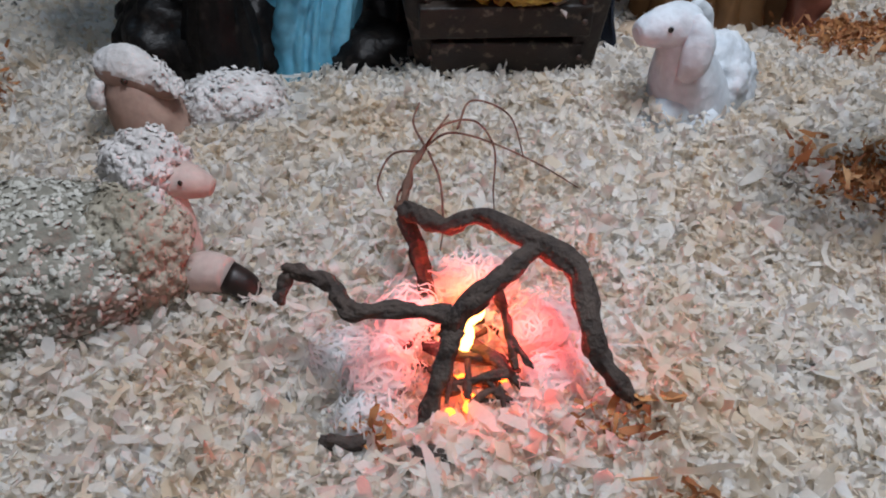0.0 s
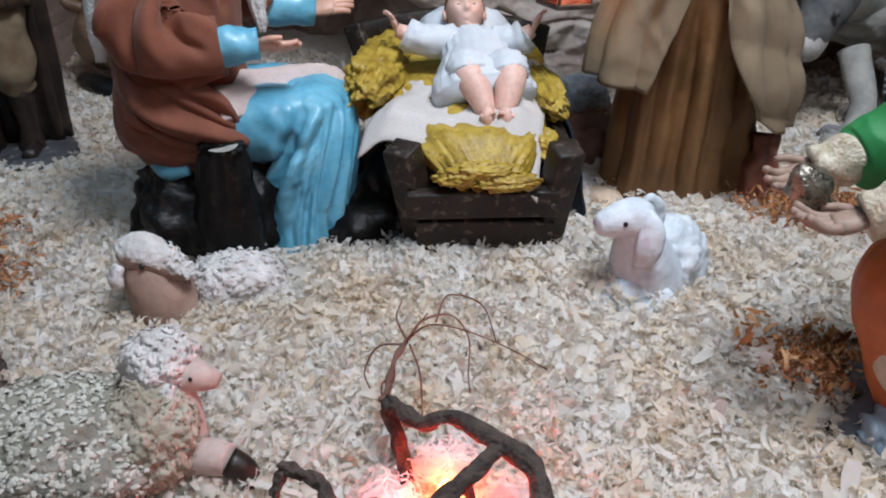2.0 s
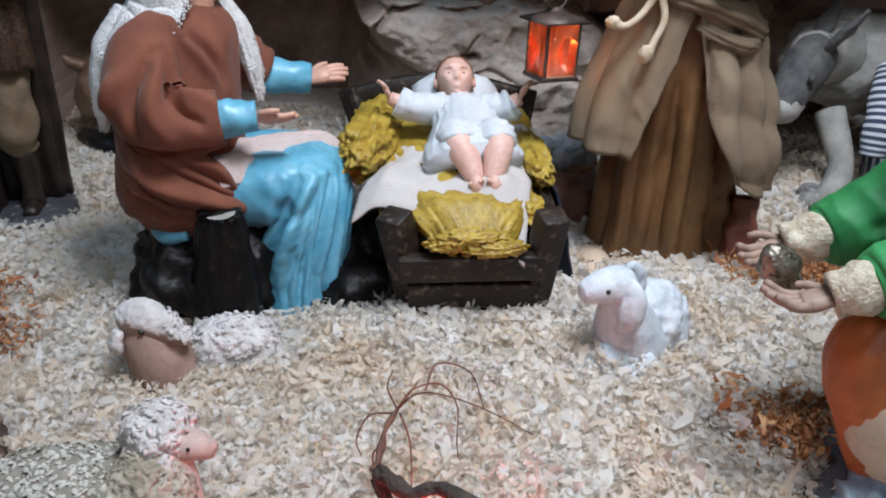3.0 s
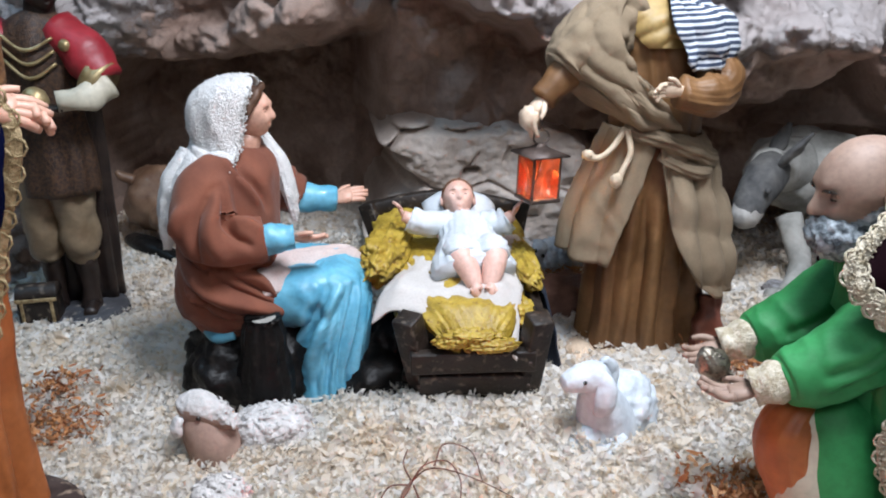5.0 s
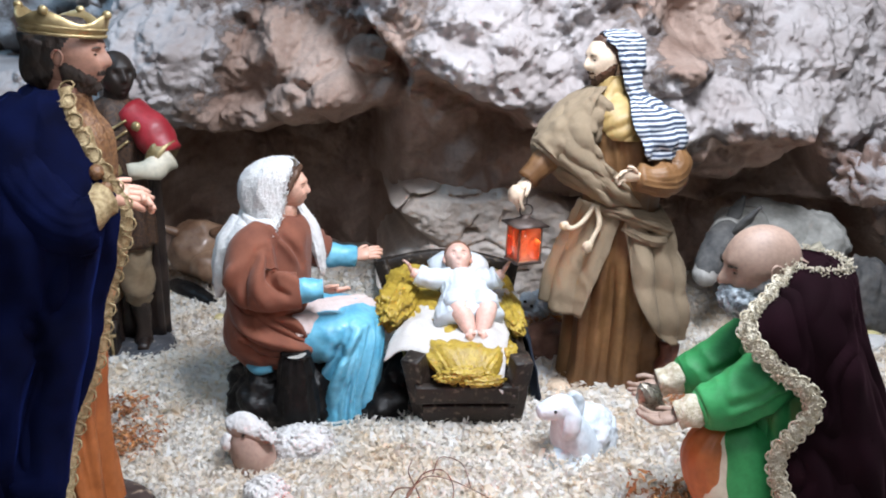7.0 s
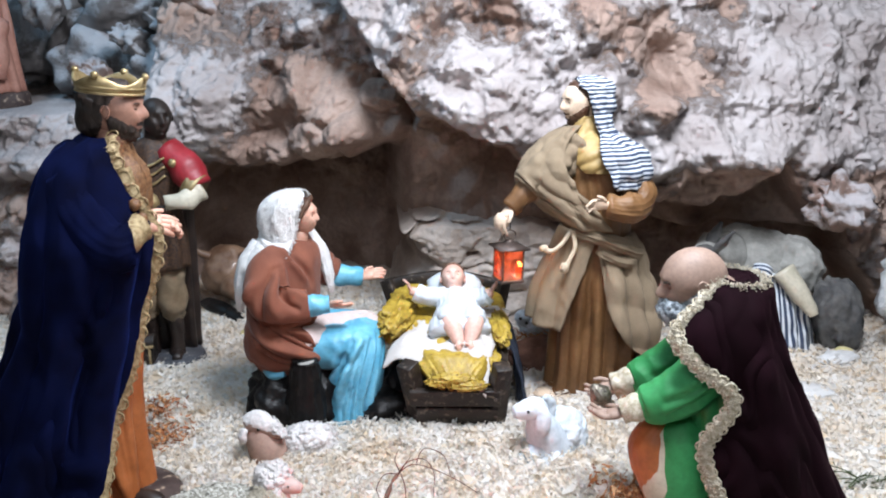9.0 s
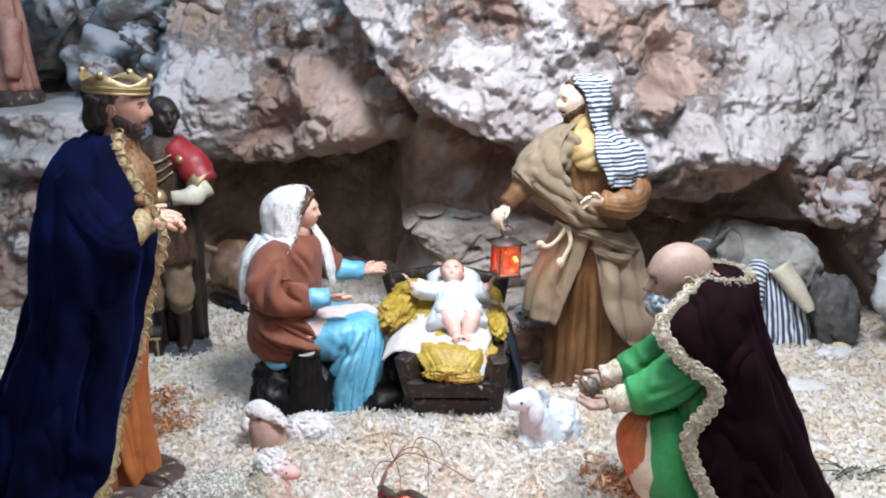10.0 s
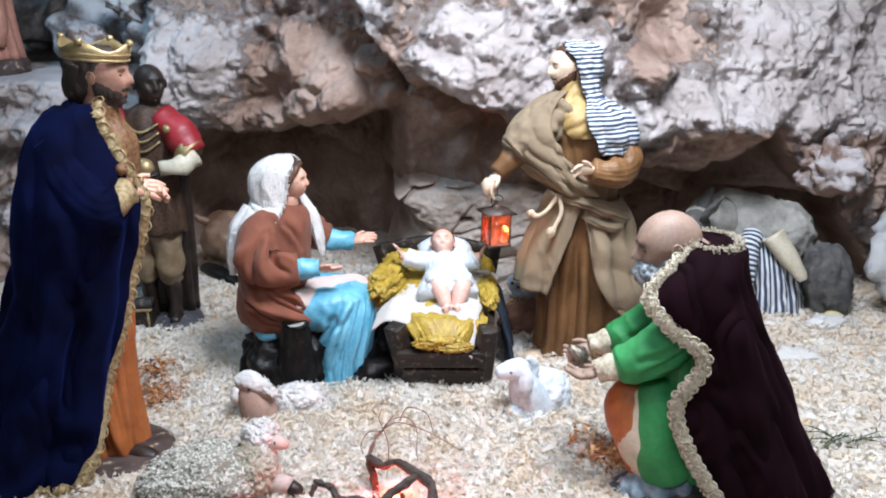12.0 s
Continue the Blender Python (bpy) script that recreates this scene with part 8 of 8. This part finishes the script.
def treasure_chest():
    """A small dark chest with brass bands on the plinth of the dark king."""
    thing = tagged(new("chest"), "small dark wooden chest with brass bands", "chest")
    thing.matrix_world = pose(-0.628, 0.962, 0.018, 0, 0, 12)
    bm = fresh()
    box(bm, (0.058, 0.040, 0.042), pose(0, 0, 0.022), 0, 0.002)
    body = part("body", bm, M_DARKWOOD, thing)
    bm = fresh()
    rings = [[(x, 0.021 * math.cos(a), 0.044 + 0.020 * math.sin(a)) for a in [math.pi * k / 12 for k in range(13)]] for x in (-0.030, -0.029, 0.029, 0.030)]
    loft(bm, rings, 0)
    part("lid", bm, M_DARKWOOD, thing, "rounded dark lid")
    for x in (-0.022, 0.022):
        bm = fresh()
        box(bm, (0.005, 0.044, 0.044), pose(x, 0, 0.023), 0, 0.001)
        part("band", bm, M_BRAID, thing)
    bm = fresh()
    box(bm, (0.062, 0.003, 0.006), pose(0, -0.0215, 0.043), 0, 0.001)
    part("band", bm, M_BRAID, thing)


M_FLEECEBLUE = surface("grey_blue_fleece", (0.36, 0.40, 0.45), (0.52, 0.55, 0.58), 60, 0.9, 0.8, 140, dist=0.004)
M_NAVYCLOTH = surface("navy_cloth", (0.006, 0.010, 0.022), (0.014, 0.022, 0.042), 30, 0.9, 0.4, 500, dist=0.001)
M_EARTH = surface("red_brown_earth", (0.14, 0.065, 0.045), (0.24, 0.12, 0.085), 30, 0.9, 0.9, 90, dist=0.004)
loose_fleece()
draped_cloth()
treasure_chest()
boulder("rock", (0.215, 1.02, 0.030), (0.060, 0.045, 0.040), M_EARTH, (0, 0, 10), 31, "red-brown lump of earth beside the manger")
boulder("rock", (0.60, 0.99, 0.018), (0.045, 0.030, 0.022), M_SLATE, (0, 0, 15), 32, "dark stone beside the donkey")
boulder("rock", (-0.40, 1.18, 0.016), (0.055, 0.028, 0.020), M_BASE, (0, 0, -15), 33, "dark brown stone on the shavings")
for k, (x, y, r) in enumerate(((0.74, 0.90, 0.05), (0.86, 1.05, 0.045), (0.20, 0.92, 0.028), (-0.16, 0.255, 0.018), (0.95, 0.86, 0.04))):
    bm = fresh()
    vs = blob(bm, (0, 0, 0), (r, r * 0.7, r * 0.35), 0, (0, 0, k * 30), 0.35, 2.2, 4, k + 3.0)
    for v in vs:
        v.co += Vector(noise.noise_vector(v.co * 120)) * 0.003
    ob = part("cotton_tuft", bm, M_COTTON)
    ob.matrix_world = pose(x, y, ground_z(x, y) + 0.004)
    tagged(ob, "tuft of white cotton wool on the shavings", "cotton wool", "cotton on the ground")
